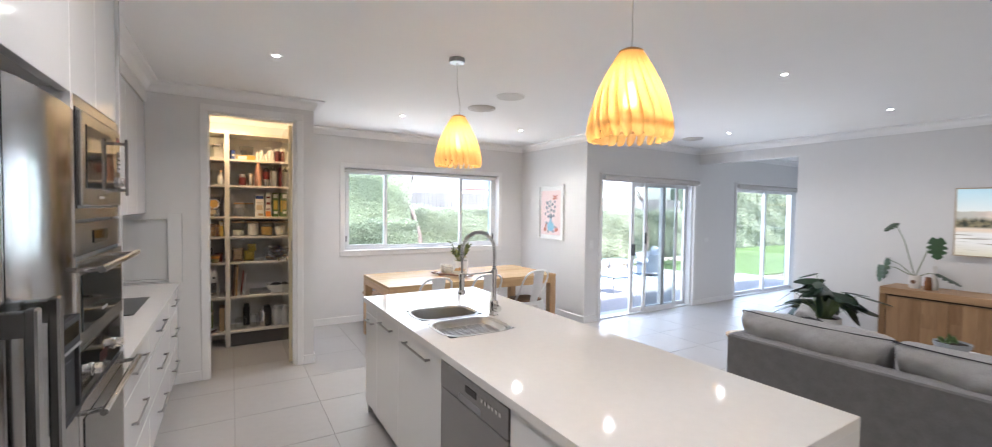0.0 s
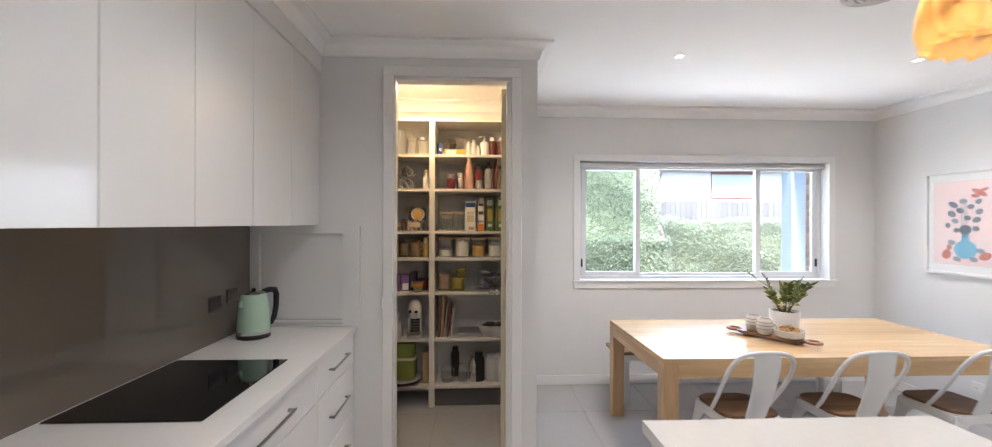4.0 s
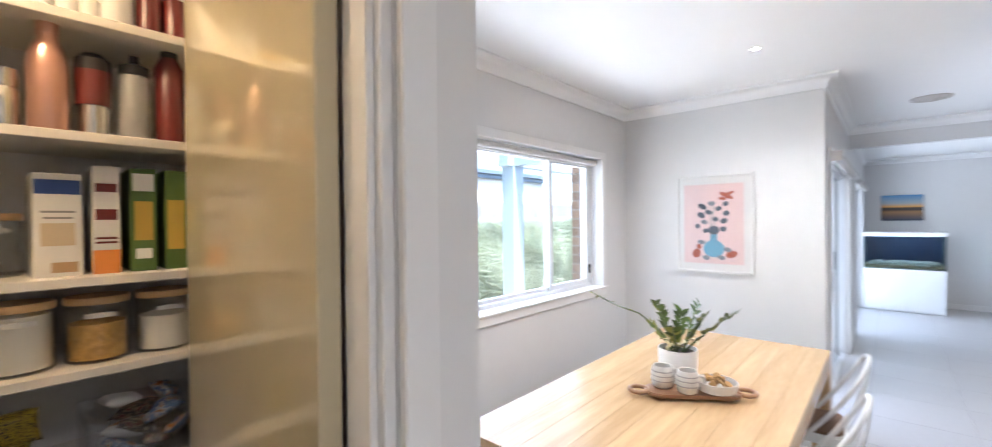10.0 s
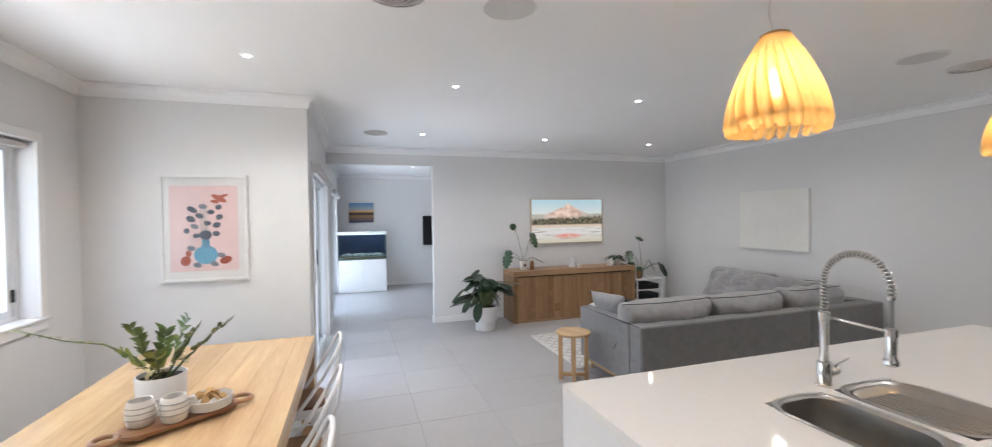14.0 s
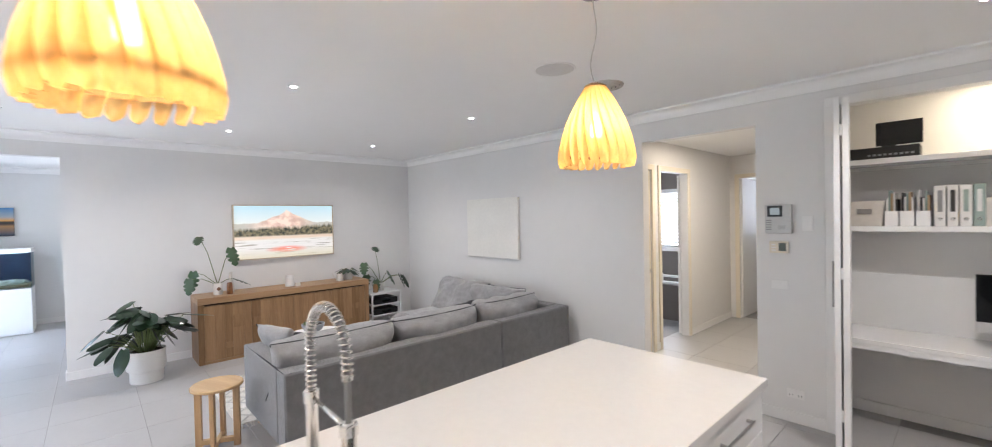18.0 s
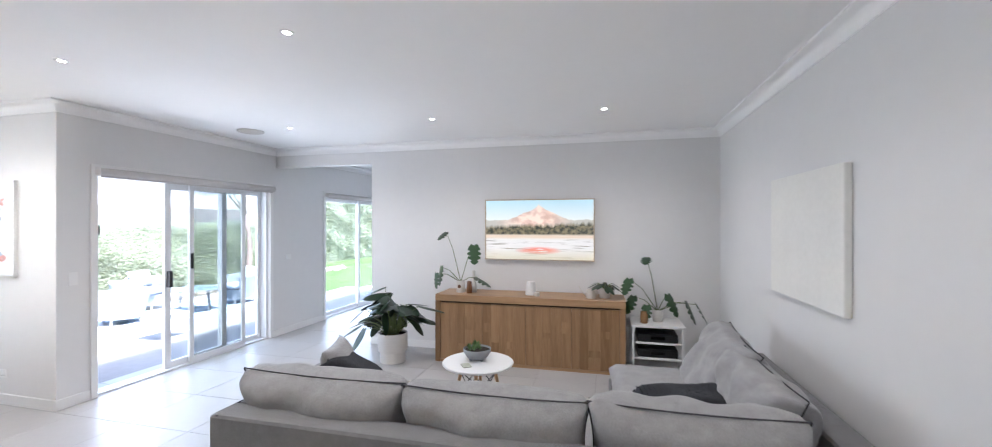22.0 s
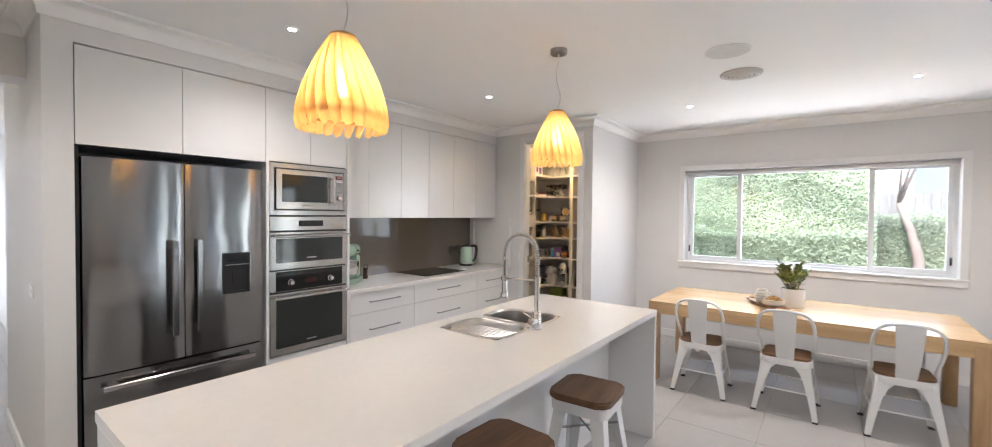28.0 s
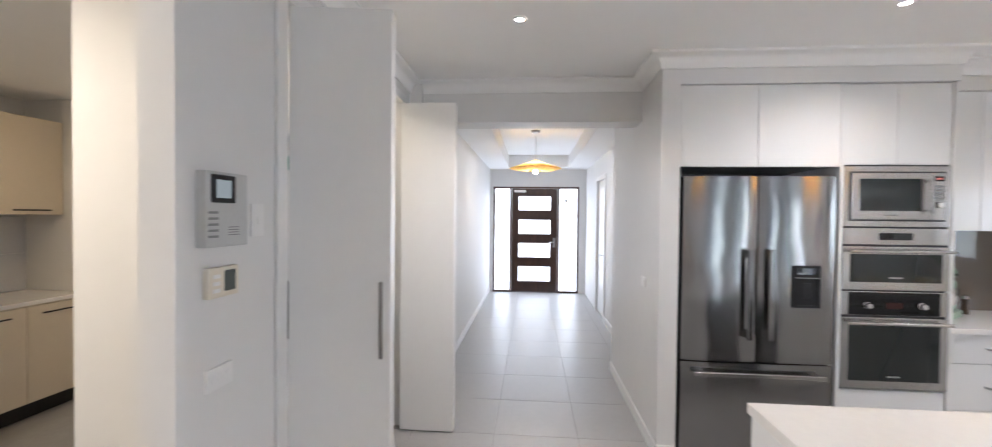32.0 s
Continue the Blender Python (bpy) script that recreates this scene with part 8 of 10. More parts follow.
def bin_(x, y, z, w, d, h, label, fill):
    e = thing("storage_bin", (x, y, z), label=label, category="container", group="clear bins")
    part("bin", slab_with_holes(-w / 2, w / 2, 0, d, [(-w / 2 + 0.003, w / 2 - 0.003, 0.003, d - 0.003)], 0.003, h, "z"), CLR, e)
    part("base", box(-w / 2, w / 2, 0, d, 0, 0.003), CLR, e)
    part("label", box(-w * 0.3, w * 0.3, -0.001, 0.0, h * 0.35, h * 0.85), fill[0], e)
    for k, m in enumerate(fill):
        part("packet", box(-w / 2 + 0.012 + k * w / len(fill), -w / 2 + (k + 1) * w / len(fill) - 0.006, 0.02, d - 0.02, 0.004, h * (0.9 + 0.25 * (k % 2)), 0.003), m, e)
bin_(-0.255, 5.99, Z, 0.16, 0.20, 0.085, "clear bin of small spice packets", (TAN, P_DRK, P_DRY, P_RED))
bin_(-0.085, 5.97, Z, 0.15, 0.20, 0.085, "clear bin with a cream label", (TAN, KRAFT, GREY))
e = thing("pasta_packet", (-0.075, 6.02, Z + 0.09), label="dark packet picturing a plate of pasta", category="food packet")
part("packet", box(-0.075, 0.075, 0.0, 0.03, 0.0, 0.11, 0.004), DKBOX, e)
part("printed_plate", lathe([(0.0, 0.0), (0.055, 0.0), (0.058, 0.002)], 24, cap=False, m=Matrix.Translation((0.01, -0.003, 0.052)) @ pose(0, 0, 0, 90, 0, 0)), PAP, e)
part("printed_pasta", lathe([(0.0, 0.006), (0.03, 0.004), (0.045, 0.0)], 18, cap=False, m=Matrix.Translation((0.01, -0.004, 0.052)) @ pose(0, 0, 0, 90, 0, 0)), PASTA, e)
for x, y, r, h, m in ((-0.50, 5.72, 0.05, 0.19, JARG), (-0.42, 5.82, 0.05, 0.15, JARG), (-0.40, 5.95, 0.05, 0.11, YEL)):
    lath_thing("plastic_canister", "clear canister with a black lid", "container", x, y, Z, (("body", [(r, 0), (r, h)], m), ("lid", [(r + 0.003, h), (r + 0.003, h + 0.016), (0, h + 0.017)], BLACK)), "canisters")
Z = SHZ[3]
carton("black_box", "black carton with gold print", -0.37, 5.79, Z, 0.05, 0.12, 0.17, DKBOX, 75, bands=((0.2, 0.8, 0.5, 0.6, TAN),))
lath_thing("green_canister", "white canister with a green cap", "container", -0.335, 5.87, Z, (("body", [(0.028, 0), (0.028, 0.12)], PAP), ("lid", [(0.029, 0.12), (0.029, 0.16), (0, 0.161)], GREEN)))
for k in range(6):
    bag("food_bag", "soft packet of dry goods", -0.27 + k * 0.045, 6.03 + 0.02 * (k % 2), Z, 0.09, 0.03, 0.16 - 0.01 * (k % 3), (P_DRY, P_DRK, P_RED, PAP, P_DRY, P_ORG)[k], 40 + k, -6)
carton("yellow_carton", "tall yellow carton with a barcode", 0.008, 5.96, Z, 0.035, 0.16, 0.17, YEL, 0, bands=((0.2, 0.8, 0.72, 0.95, PAP),))
e = tagged(part("plastic_tub", box(-0.46, -0.30, 5.90, 6.06, Z + 0.001, Z + 0.09, 0.01), CLR), "low clear plastic tub", "container")
Z = SHZ[4]
for k, (x, y) in enumerate(((-0.47, 5.88), (-0.43, 5.97), (-0.38, 6.05), (-0.56, 5.92), (-0.50, 6.05), (-0.42, 6.14))):
    e = lath_thing("food_can", "food tin with a printed label", "tin", x, y, Z, (("label_wrap", [(0.0372, 0.008), (0.0372, 0.10)], (P_RED, PAP, P_RED, P_GRN, P_GRN, P_RED)[k]), ("tin", [(0.036, 0), (0.037, 0.004), (0.036, 0.008), (0.036, 0.10), (0.037, 0.108), (0.034, 0.108), (0, 0.105)], STEELB)), "food tins")
carton("tissue_box", "blue and purple carton", -0.24, 5.98, Z, 0.07, 0.10, 0.14, CYAN, 8, bands=((0.0, 0.5, 0.7, 1.0, TAN), (0.55, 1.0, 0.0, 1.0, PURP)))
carton("tissue_box", "purple and white carton", -0.165, 5.99, Z, 0.06, 0.10, 0.14, PURP, 4, bands=((0.1, 0.9, 0.1, 0.5, PAP),))
carton("dark_carton", "small dark brown carton", -0.105, 6.03, Z, 0.05, 0.10, 0.16, DKBOX, 0, bands=((0.1, 0.9, 0.2, 0.5, KRAFT),))
lath_thing("noodle_cup", "printed noodle cup with a foil lid", "food cup", -0.055, 5.96, Z, (("cup", [(0.033, 0), (0.045, 0.085)], P_GRN), ("band", [(0.041, 0.05), (0.0455, 0.075)], ORNG), ("lid", [(0.047, 0.085), (0.047, 0.09), (0, 0.09)], RED)))
lath_thing("noodle_cup", "red noodle cup with a foil lid", "food cup", -0.02, 6.06, Z, (("cup", [(0.033, 0), (0.045, 0.095)], RED), ("lid", [(0.047, 0.095), (0.047, 0.10), (0, 0.10)], DKBOX)))
Z = SHZ[5]
APPL = mat("cream appliance plastic", (0.56, 0.54, 0.50), 0.3, var=0.03)
e = thing("food_processor", (-0.30, 6.03, Z), label="cream food processor with a round lid", category="food processor")
part("base", lathe([(0.112, 0), (0.115, 0.015), (0.108, 0.07), (0.095, 0.125), (0.082, 0.150)], 40, wave=lambda a, z: 1 + 0.10 * math.cos(4 * a + math.pi) * (1 - z / 0.17)), APPL, e, smooth=50)
part("bowl", lathe([(0.080, 0.151), (0.088, 0.165), (0.088, 0.195), (0.082, 0.205), (0.07, 0.225), (0.045, 0.238), (0.03, 0.240), (0.028, 0.262), (0, 0.263)], 30), APPL, e, smooth=40)
part("cap", cyl(0.018, 0.262, 0.272), BLACK, e)
part("badge", box(-0.06, 0.0, -0.1085, -0.095, 0.10, 0.118, 0.001), BLACK, e)
part("switch", box(-0.05, -0.02, -0.114, -0.10, 0.04, 0.065, 0.001), BLACK, e)
e = thing("coffee_machine", (-0.085, 6.0, Z), -8, "cream pod coffee machine with two dials", "coffee machine")
part("base", prism(rrect(0.13, 0.16, 0.05), 0.0, 0.03, bevel=0.008), APPL, e, smooth=35)
part("back", box(-0.05, 0.05, 0.02, 0.08, 0.03, 0.25, 0.02, 2), BLACK, e)
part("head", lathe([(0.050, 0.165), (0.057, 0.175), (0.060, 0.235), (0.055, 0.275), (0.038, 0.305), (0.015, 0.318), (0, 0.319)], 24), APPL, e, smooth=50)
for s in (-1, 1):
    part("side_column", box(s * 0.052 - 0.008, s * 0.052 + 0.008, -0.02, 0.05, 0.03, 0.17, 0.006), APPL, e)
for k in range(7):
    part("grille_bar", box(-0.042, 0.042, -0.022, -0.016, 0.065 + k * 0.013, 0.070 + k * 0.013), GREY, e)
part("lever", tube([(-0.02, -0.02, 0.315), (0.0, -0.03, 0.335), (0.03, -0.02, 0.33)], 0.005, 6), CHROME, e, smooth=True)
for s in (-1, 1):
    part("dial", lathe([(0.014, 0), (0.013, 0.01), (0, 0.011)], 14, m=Matrix.Translation((s * 0.026, -0.050, 0.225)) @ pose(0, 0, 0, 90, 0, 0)), BLACK, e, smooth=40)
part("drip_tray", lathe([(0.05, 0.03), (0.055, 0.036), (0.05, 0.042), (0, 0.042)], 22, m=Matrix.Translation((0, -0.04, 0.02))), CHROME, e, smooth=40)
part("spout", cyl(0.018, 0.16, 0.215, 0, -0.03), BLACK, e)
e = lath_thing("blender_jug", "dark glass blender jug", "blender", -0.43, 5.93, Z, (("base", [(0.07, 0), (0.07, 0.06), (0.05, 0.08)], BLACK), ("jug", [(0.05, 0.08), (0.075, 0.24), (0.07, 0.24), (0.045, 0.09)], JARG), ("lid", [(0.076, 0.24), (0.076, 0.26), (0, 0.262)], BLACK)))
e = lath_thing("blender_jug", "glass blender cup on its base", "blender", -0.45, 5.78, Z, (("base", [(0.05, 0), (0.05, 0.1)], BLACK), ("jug", [(0.045, 0.1), (0.05, 0.2), (0.03, 0.23), (0, 0.23)], JARG)))
Z = SHZ[6]
OLIVE = mat("olive plastic", (0.14, 0.17, 0.03), 0.5, var=0.06)
e = thing("storage_tub", (-0.19, 6.04, Z + 0.05), label="olive green plastic tub with a lid", category="container")
part("tub", prism(rrect(0.22, 0.20, 0.04), 0, 0.16, bevel=0.01), OLIVE, e, smooth=35)
part("lid", prism(rrect(0.235, 0.215, 0.04), 0.16, 0.18, bevel=0.004), TAN, e)
part("lower_tub", prism(rrect(0.21, 0.19, 0.04), 0.18, 0.30, bevel=0.01), OLIVE, e, smooth=35)
e = lath_thing("platter_stack", "stack of patterned oval platters", "platter", -0.19, 6.02, Z, (("platter", [(0.10, 0), (0.15, 0.018), (0.152, 0.022), (0.1, 0.01), (0, 0.01)], RED), ("platter", [(0.10, 0.024), (0.15, 0.042), (0.152, 0.046), (0.1, 0.034), (0, 0.034)], PAP)))
carton("kraft_box", "tall brown carton on the low shelf", 0.005, 6.0, Z, 0.05, 0.2, 0.26, KRAFT)
# narrow bay by the door
lath_thing("drink_dispenser", "embossed glass drink dispenser with a tap", "dispenser", -0.345, 5.41, 2.04, (("glass", [(0.065, 0), (0.07, 0.02), (0.07, 0.22), (0.05, 0.25), (0.046, 0.25), (0.065, 0.22), (0, 0.02)], JARG), ("tap", [(0.0, 0.02), (0.02, 0.02), (0.02, 0.05), (0, 0.05)], STEELB)))
lath_thing("biscuit_tin", "white and red biscuit tin", "tin", -0.325, 5.39, 1.84, (("tin", [(0.045, 0), (0.045, 0.13)], PAP), ("band", [(0.0456, 0.005), (0.0456, 0.03)], RED), ("lid", [(0.046, 0.13), (0.046, 0.145), (0, 0.147)], PAP)))
lath_thing("biscuit_tin", "small red and white tin", "tin", -0.345, 5.385, 1.57, (("tin", [(0.04, 0), (0.04, 0.085)], PAP), ("band", [(0.0406, 0.0), (0.0406, 0.03)], RED), ("lid", [(0.041, 0.085), (0.041, 0.095), (0, 0.096)], PAP)))
carton("tall_box", "tall narrow black printed carton", -0.295, 5.455, 1.57, 0.05, 0.06, 0.245, P_DRK, 88, bands=((0.2, 0.8, 0.05, 0.16, PAP), (0.3, 0.7, 0.3, 0.8, GREY)))
carton("tea_box", "small green tea carton", -0.325, 5.395, 1.296, 0.05, 0.08, 0.08, P_GRN, 90)
carton("tea_box", "small red tea carton", -0.285, 5.455, 1.296, 0.05, 0.08, 0.075, P_RED, 86)
lath_thing("mug", "white mug on the pantry counter", "mug", -0.34, 5.41, 0.99, (("mug", [(0.035, 0), (0.04, 0.01), (0.04, 0.085), (0.036, 0.085), (0.035, 0.01), (0, 0.01)], PAP),))
downlight(0.0, 5.55, e=0)
lamp("pantry_lamp", "POINT", pose(0.0, 5.55, CEIL_Z - 0.09), 8.8 * LAMPS, (1.0, 0.67, 0.33), radius=0.04)

# ---------------------------------------------------------------- wall fittings
e = thing("intercom", (1.385, SW, 1.61), 90, "grey wall intercom panel with a small video screen", "intercom")
INTER = mat("grey intercom plastic", (0.54, 0.54, 0.53), 0.3)
part("body", box(0.0, 0.035, -0.093, 0.093, -0.115, 0.115, 0.006, 2), INTER, e)
part("screen_bezel", box(0.034, 0.038, -0.075, 0.03, 0.02, 0.105, 0.003), BLACK, e)
part("screen", box(0.0375, 0.0385, -0.055, 0.01, 0.035, 0.09), glow("pale lit screen", (0.75, 0.8, 0.75), 0.05), e)
for k in range(5):
    part("button", box(0.034, 0.037, -0.085, -0.045, -0.085 + k * 0.018, -0.078 + k * 0.018), GREY, e)
for k in range(4):
    part("speaker_slot", box(0.0345, 0.0355, 0.0, 0.05, -0.08 + k * 0.008, -0.077 + k * 0.008), GREY, e)
e = thing("thermostat", (1.385, SW, 1.385), 90, "cream wall thermostat with a grey display", "thermostat")
part("body", box(0, 0.022, -0.066, 0.066, -0.047, 0.047, 0.005, 2), CREAM, e)
part("display", box(0.0215, 0.023, 0.0, 0.05, -0.03, 0.035), mat("lcd grey", (0.10, 0.115, 0.10), 0.3), e)
for k in range(3):
    part("button", box(0.022, 0.025, -0.05, -0.02, -0.03 + k * 0.022, -0.018 + k * 0.022, 0.001), TRIM, e)
def switch_plate(x, y, z, rz, n=1, w=0.115, h=0.07, label="white wall switch plate"):
    e = thing("light_switch", (x, y, z), rz, label, "light switch", "light switches")
    part("plate", box(0, 0.008, -w / 2, w / 2, -h / 2, h / 2, 0.003, 2), TRIM, e)
    for k in range(n):
        c = (k - (n - 1) / 2) * w / (n + 0.6)
        part("rocker", box(0.008, 0.011, c - 0.007, c + 0.007, -0.012, 0.012, 0.001), TRIM, e)
switch_plate(1.385, SW, 1.085, 90, 3), switch_plate(1.195, SW, 1.575, 90, 1, 0.07, 0.115)
switch_plate(4.50, LW, 1.12, -90, 2, 0.07, 0.115), switch_plate(7.20, LW, 1.12, -90, 1)
switch_plate(-0.66, 0.85, 1.12, -90, 2, 0.115, 0.07)
outlet(1.285, SW, 0.23, "y"), outlet(JX, 5.50, 0.27, "-x")
outlet(TVW, 2.95, 0.30, "-x")

# ---------------------------------------------------------------- study nook
e = thing("study_desk", (0, 0, 0), label="white built-in desk across the study nook", category="desk")
part("top", box(-0.645, 1.055, -1.618, -1.10, 0.68, 0.713, 0.002), GLOSS, e)
part("back_panel", box(-0.645, 1.055, -1.619, -1.611, 0.714, 1.15, 0.001), GLOSS, e, "white panel behind the desk")
part("edge_rail", box(-0.645, 1.055, -1.115, -1.10, 0.64, 0.6795), GLOSS, e)
for z, nm in ((1.505, "book_shelf"), (2.012, "top_shelf")):
    s = thing(nm, label="white built-in shelf in the study nook", category="shelf")
    part("board", box(-0.645, 1.055, -1.618, -1.26, z, z + 0.040, 0.002), GLOSS, s)
    part("cleat", box(-0.645, 1.055, -1.618, -1.60, z - 0.03, z - 0.0005), GLOSS, s)
rnd = random.Random(14)
LINEN = mat("cream linen", (0.62, 0.58, 0.52), 0.9, var=0.06, scale=30, bump=0.4, bscale=300)
def fabric_box(x, y, z, w=0.24):
    e = thing("storage_box", (x, y, z), label="cream fabric storage box with a label holder", category="storage box", group="fabric boxes")
    bm = bmesh.new()
    lo, hi = rrect(w * 0.86, 0.20, 0.015, 3), rrect(w, 0.23, 0.02, 3)
    a = [bm.verts.new((p[0], p[1], 0)) for p in lo]
    b = [bm.verts.new((p[0], p[1], 0.19)) for p in hi]
    for i in range(len(a)):
        bm.faces.new((a[i], a[(i + 1) % len(a)], b[(i + 1) % len(a)], b[i]))
    bm.faces.new(a[::-1]), bm.faces.new(b)
    part("body", bm, LINEN, e, smooth=35)
    part("label_holder", box(-0.045, 0.045, 0.110, 0.1145, 0.09, 0.13, 0.002), NICKEL, e)
fabric_box(0.90, -1.40, 1.545), fabric_box(0.18, -1.40, 1.545, 0.27), fabric_box(-0.20, -1.40, 1.545, 0.22)
for k in range(3):
    e = thing("magazine_file", (0.745 - k * 0.085, -1.40, 1.545), label="white magazine file packed with papers", category="magazine file", group="magazine files")
    part("file", box(-0.038, 0.038, -0.13, 0.11, 0.0, 0.11, 0.002), WHITE, e)
    for j in range(5):
        part("paper_folder", box(-0.033 + j * 0.013, -0.023 + j * 0.013, -0.12, 0.10, 0.10, rnd.uniform(0.19, 0.27), 0.001), (DKBOX, PAP, KRAFT, TEAL, PAP)[(j + k) % 5], e)
for k in range(4):
    x = 0.49 - k * 0.062
    e = thing("lever_arch_file", (x, -1.40, 1.545), label="white lever arch file with a printed spine", category="binder", group="binders")
    part("cover", box(-0.028, 0.028, -0.13, 0.12, 0, 0.285, 0.002), PAP if k < 3 else TEAL, e)
    part("spine_label", box(-0.012, 0.012, 0.1195, 0.121, 0.10, 0.25), (GREY, DKBOX, TEAL, PAP)[k], e)
    part("finger_ring", lathe([(0.007, 0), (0.011, 0), (0.011, 0.002), (0.007, 0.002), (0.007, 0)], 14, cap=False, m=Matrix.Translation((0, 0.1195, 0.05)) @ pose(0, 0, 0, -90, 0, 0)), CHROME, e)
e = tagged(part("book", box(0.205, 0.235, -1.5, -1.3, 1.736, 1.93, 0.002), colour("teal cover", (0.05, 0.30, 0.24))), "teal hardback book on binders", "book")
e = thing("modem", (0.86, -1.40, 2.052), label="black network box with a small black screen on top", category="modem")
part("body", box(-0.27, 0.13, -0.10, 0.10, 0, 0.088, 0.004), BLACK, e)
for k in range(9):
    part("port", box(-0.24 + k * 0.03, -0.222 + k * 0.03, 0.0995, 0.102, 0.022, 0.036), GREY, e)
part("cable", tube([(0.15, -0.05, 0.09), (0.17, 0.0, 0.12), (0.14, 0.05, 0.10), (0.10, 0.06, 0.078)], 0.004, 6), GREY, e, smooth=True)
e = tagged(part("small_monitor", box(0.575, 0.835, -1.35, -1.33, 2.150, 2.325, 0.004), DARKGL), "small black display standing on the network box", "monitor")
part("stand", box(0.72, 0.80, -1.39, -1.31, 2.1405, 2.150, 0.002), BLACK, e)
e = thing("desktop_computer", (0.06, -1.40, 0.713), 94, "all-in-one desktop computer with a black screen and silver chin", "computer")
SILV = mat("silver aluminium", (0.68, 0.68, 0.68), 0.3, 0.7)
part("screen", box(0.0, 0.022, -0.265, 0.265, 0.175, 0.50, 0.004), DARKGL, e)
part("chin", box(0.0, 0.0225, -0.265, 0.265, 0.105, 0.1745, 0.003), SILV, e)
part("badge", lathe([(0, 0), (0.012, 0)], 12, cap=False, m=Matrix.Translation((0.0235, 0, 0.14)) @ pose(0, 0, 0, 0, 90, 0)), BLACK, e)
part("stand", box(-0.06, -0.045, -0.09, 0.09, 0.008, 0.25, 0.003), SILV, e)
part("foot", box(-0.08, 0.11, -0.09, 0.09, 0.0, 0.008, 0.002), SILV, e)
e = thing("keyboard", (0.02, -1.22, 0.713), 94, "slim white keyboard on the desk", "keyboard")
part("body", box(-0.055, 0.055, -0.14, 0.14, 0, 0.008, 0.002), SILV, e)
for r in range(5):
    for c in range(13):
        part("key", box(-0.045 + r * 0.019, -0.031 + r * 0.019, -0.132 + c * 0.0205, -0.116 + c * 0.0205, 0.008, 0.012), WHITE, e)
outlet(0.62, -1.62, 0.53, "y"), outlet(0.40, -1.62, 0.53, "y"), outlet(-0.05, -1.62, 0.53, "y")
# low metal stool at the desk
e = thing("desk_stool", (0.05, -1.02, 0), 12, "low white metal stool tucked at the desk", "stool")
part("seat", prism(rrect(0.30, 0.30, 0.05, 5), 0.41, 0.45, bevel=0.01), WHITE, e, smooth=40)
for k in range(4):
    part("leg", tube([(0.12, 0.12, 0.42), (0.165, 0.165, 0.0)], [0.026, 0.016], 8), WHITE, e).matrix_basis = pose(0, 0, 0, 0, 0, 90 * k)
# bifold doors, folded open
def bifold(x, name, side):
    e = thing(name, label="white bifold door folded open at the study nook", category="door", kind="structure")
    y0, y1 = SW + 0.0185, SW + 0.42
    for k, dx in enumerate((0.0, 0.048)):
        p = part("panel", box(x + side * dx - 0.0175, x + side * dx + 0.0175, y0, y1, 0.012, 2.415, 0.002), TRIM, e)
    for z in (0.3, 1.25, 2.2):
        part("hinge", box(x + side * 0.018, x + side * 0.030, y1 - 0.004, y1 + 0.003, z - 0.04, z + 0.04, 0.001), TRIM, e)
    return e
b1 = bifold(1.0, "door_4", -1)
part("pull_bar", box(1.019, 1.029, SW + 0.375, SW + 0.39, 1.02, 1.33, 0.002), NICKEL, b1, "upright nickel pull")
hinge_line = Matrix.Translation((1.0175, SW + 0.0185, 0))
b1.matrix_basis = hinge_line @ Matrix.Rotation(radians(7.5), 4, "Z") @ hinge_line.inverted()
b2 = bifold(-0.53, "door_5", 1)
part("pull_bar", box(-0.56, -0.549, SW + 0.375, SW + 0.39, 1.02, 1.33, 0.002), NICKEL, b2, "upright nickel pull")
# fill light added under the nook ceiling; it has no fitting
lamp("nook_lamp", "AREA", look((0.2, -1.30, 2.55), (0.2, -1.5, 0)), 2.7 * LAMPS, (1.0, 0.80, 0.52), size=0.3)

# ---------------------------------------------------------------- entrance hall
DOORW = wood("dark stained door", (0.035, 0.014, 0.008), (0.085, 0.036, 0.02), "z", 1.2, 0.35)
# door panes emit light themselves, in place of daylight coming through
FROST_GLOW = glow("bright frosted glass", (0.95, 0.98, 1.0), 0.5)
d = thing("door_6", label="dark stained front door with four frosted panes and sidelights", category="front door", kind="structure")
fx0, fx1 = -6.56, -6.52
holes = [(-0.265, 0.395, z0, z1) for z0, z1 in ((1.72, 2.01), (1.225, 1.52), (0.735, 1.03), (0.235, 0.54))]
leaf = part("leaf", slab_with_holes(-0.41, 0.535, 0.012, 2.17, holes, fx0, fx1, "x"), DOORW, d)
for y0, y1, z0, z1 in holes:
    part("pane", box(fx0 + 0.012, fx0 + 0.022, y0 - 0.004, y1 + 0.004, z0 - 0.004, z1 + 0.004), FROST_GLOW, leaf, "frosted pane")
part("frame", slab_with_holes(-0.80, 0.98, 0.0, 2.21, [(-0.76, -0.455, 0.04, 2.17), (-0.415, 0.54, 0.008, 2.175), (0.58, 0.94, 0.04, 2.17)], -6.59, -6.49, "x"), DOORW, d)
for y0, y1 in ((-0.76, -0.455), (0.58, 0.94)):
    part("sidelight_pane", box(-6.545, -6.535, y0, y1, 0.04, 2.17), FROST_GLOW, d, "frosted sidelight")
part("lock_plate", box(fx1, fx1 + 0.012, 0.45, 0.50, 0.95, 1.15, 0.003), NICKEL, d)
part("lever", tube([(fx1 + 0.012, 0.475, 1.06), (fx1 + 0.05, 0.475, 1.06), (fx1 + 0.05, 0.38, 1.06)], 0.009, 8), CHROME, d, smooth=True)
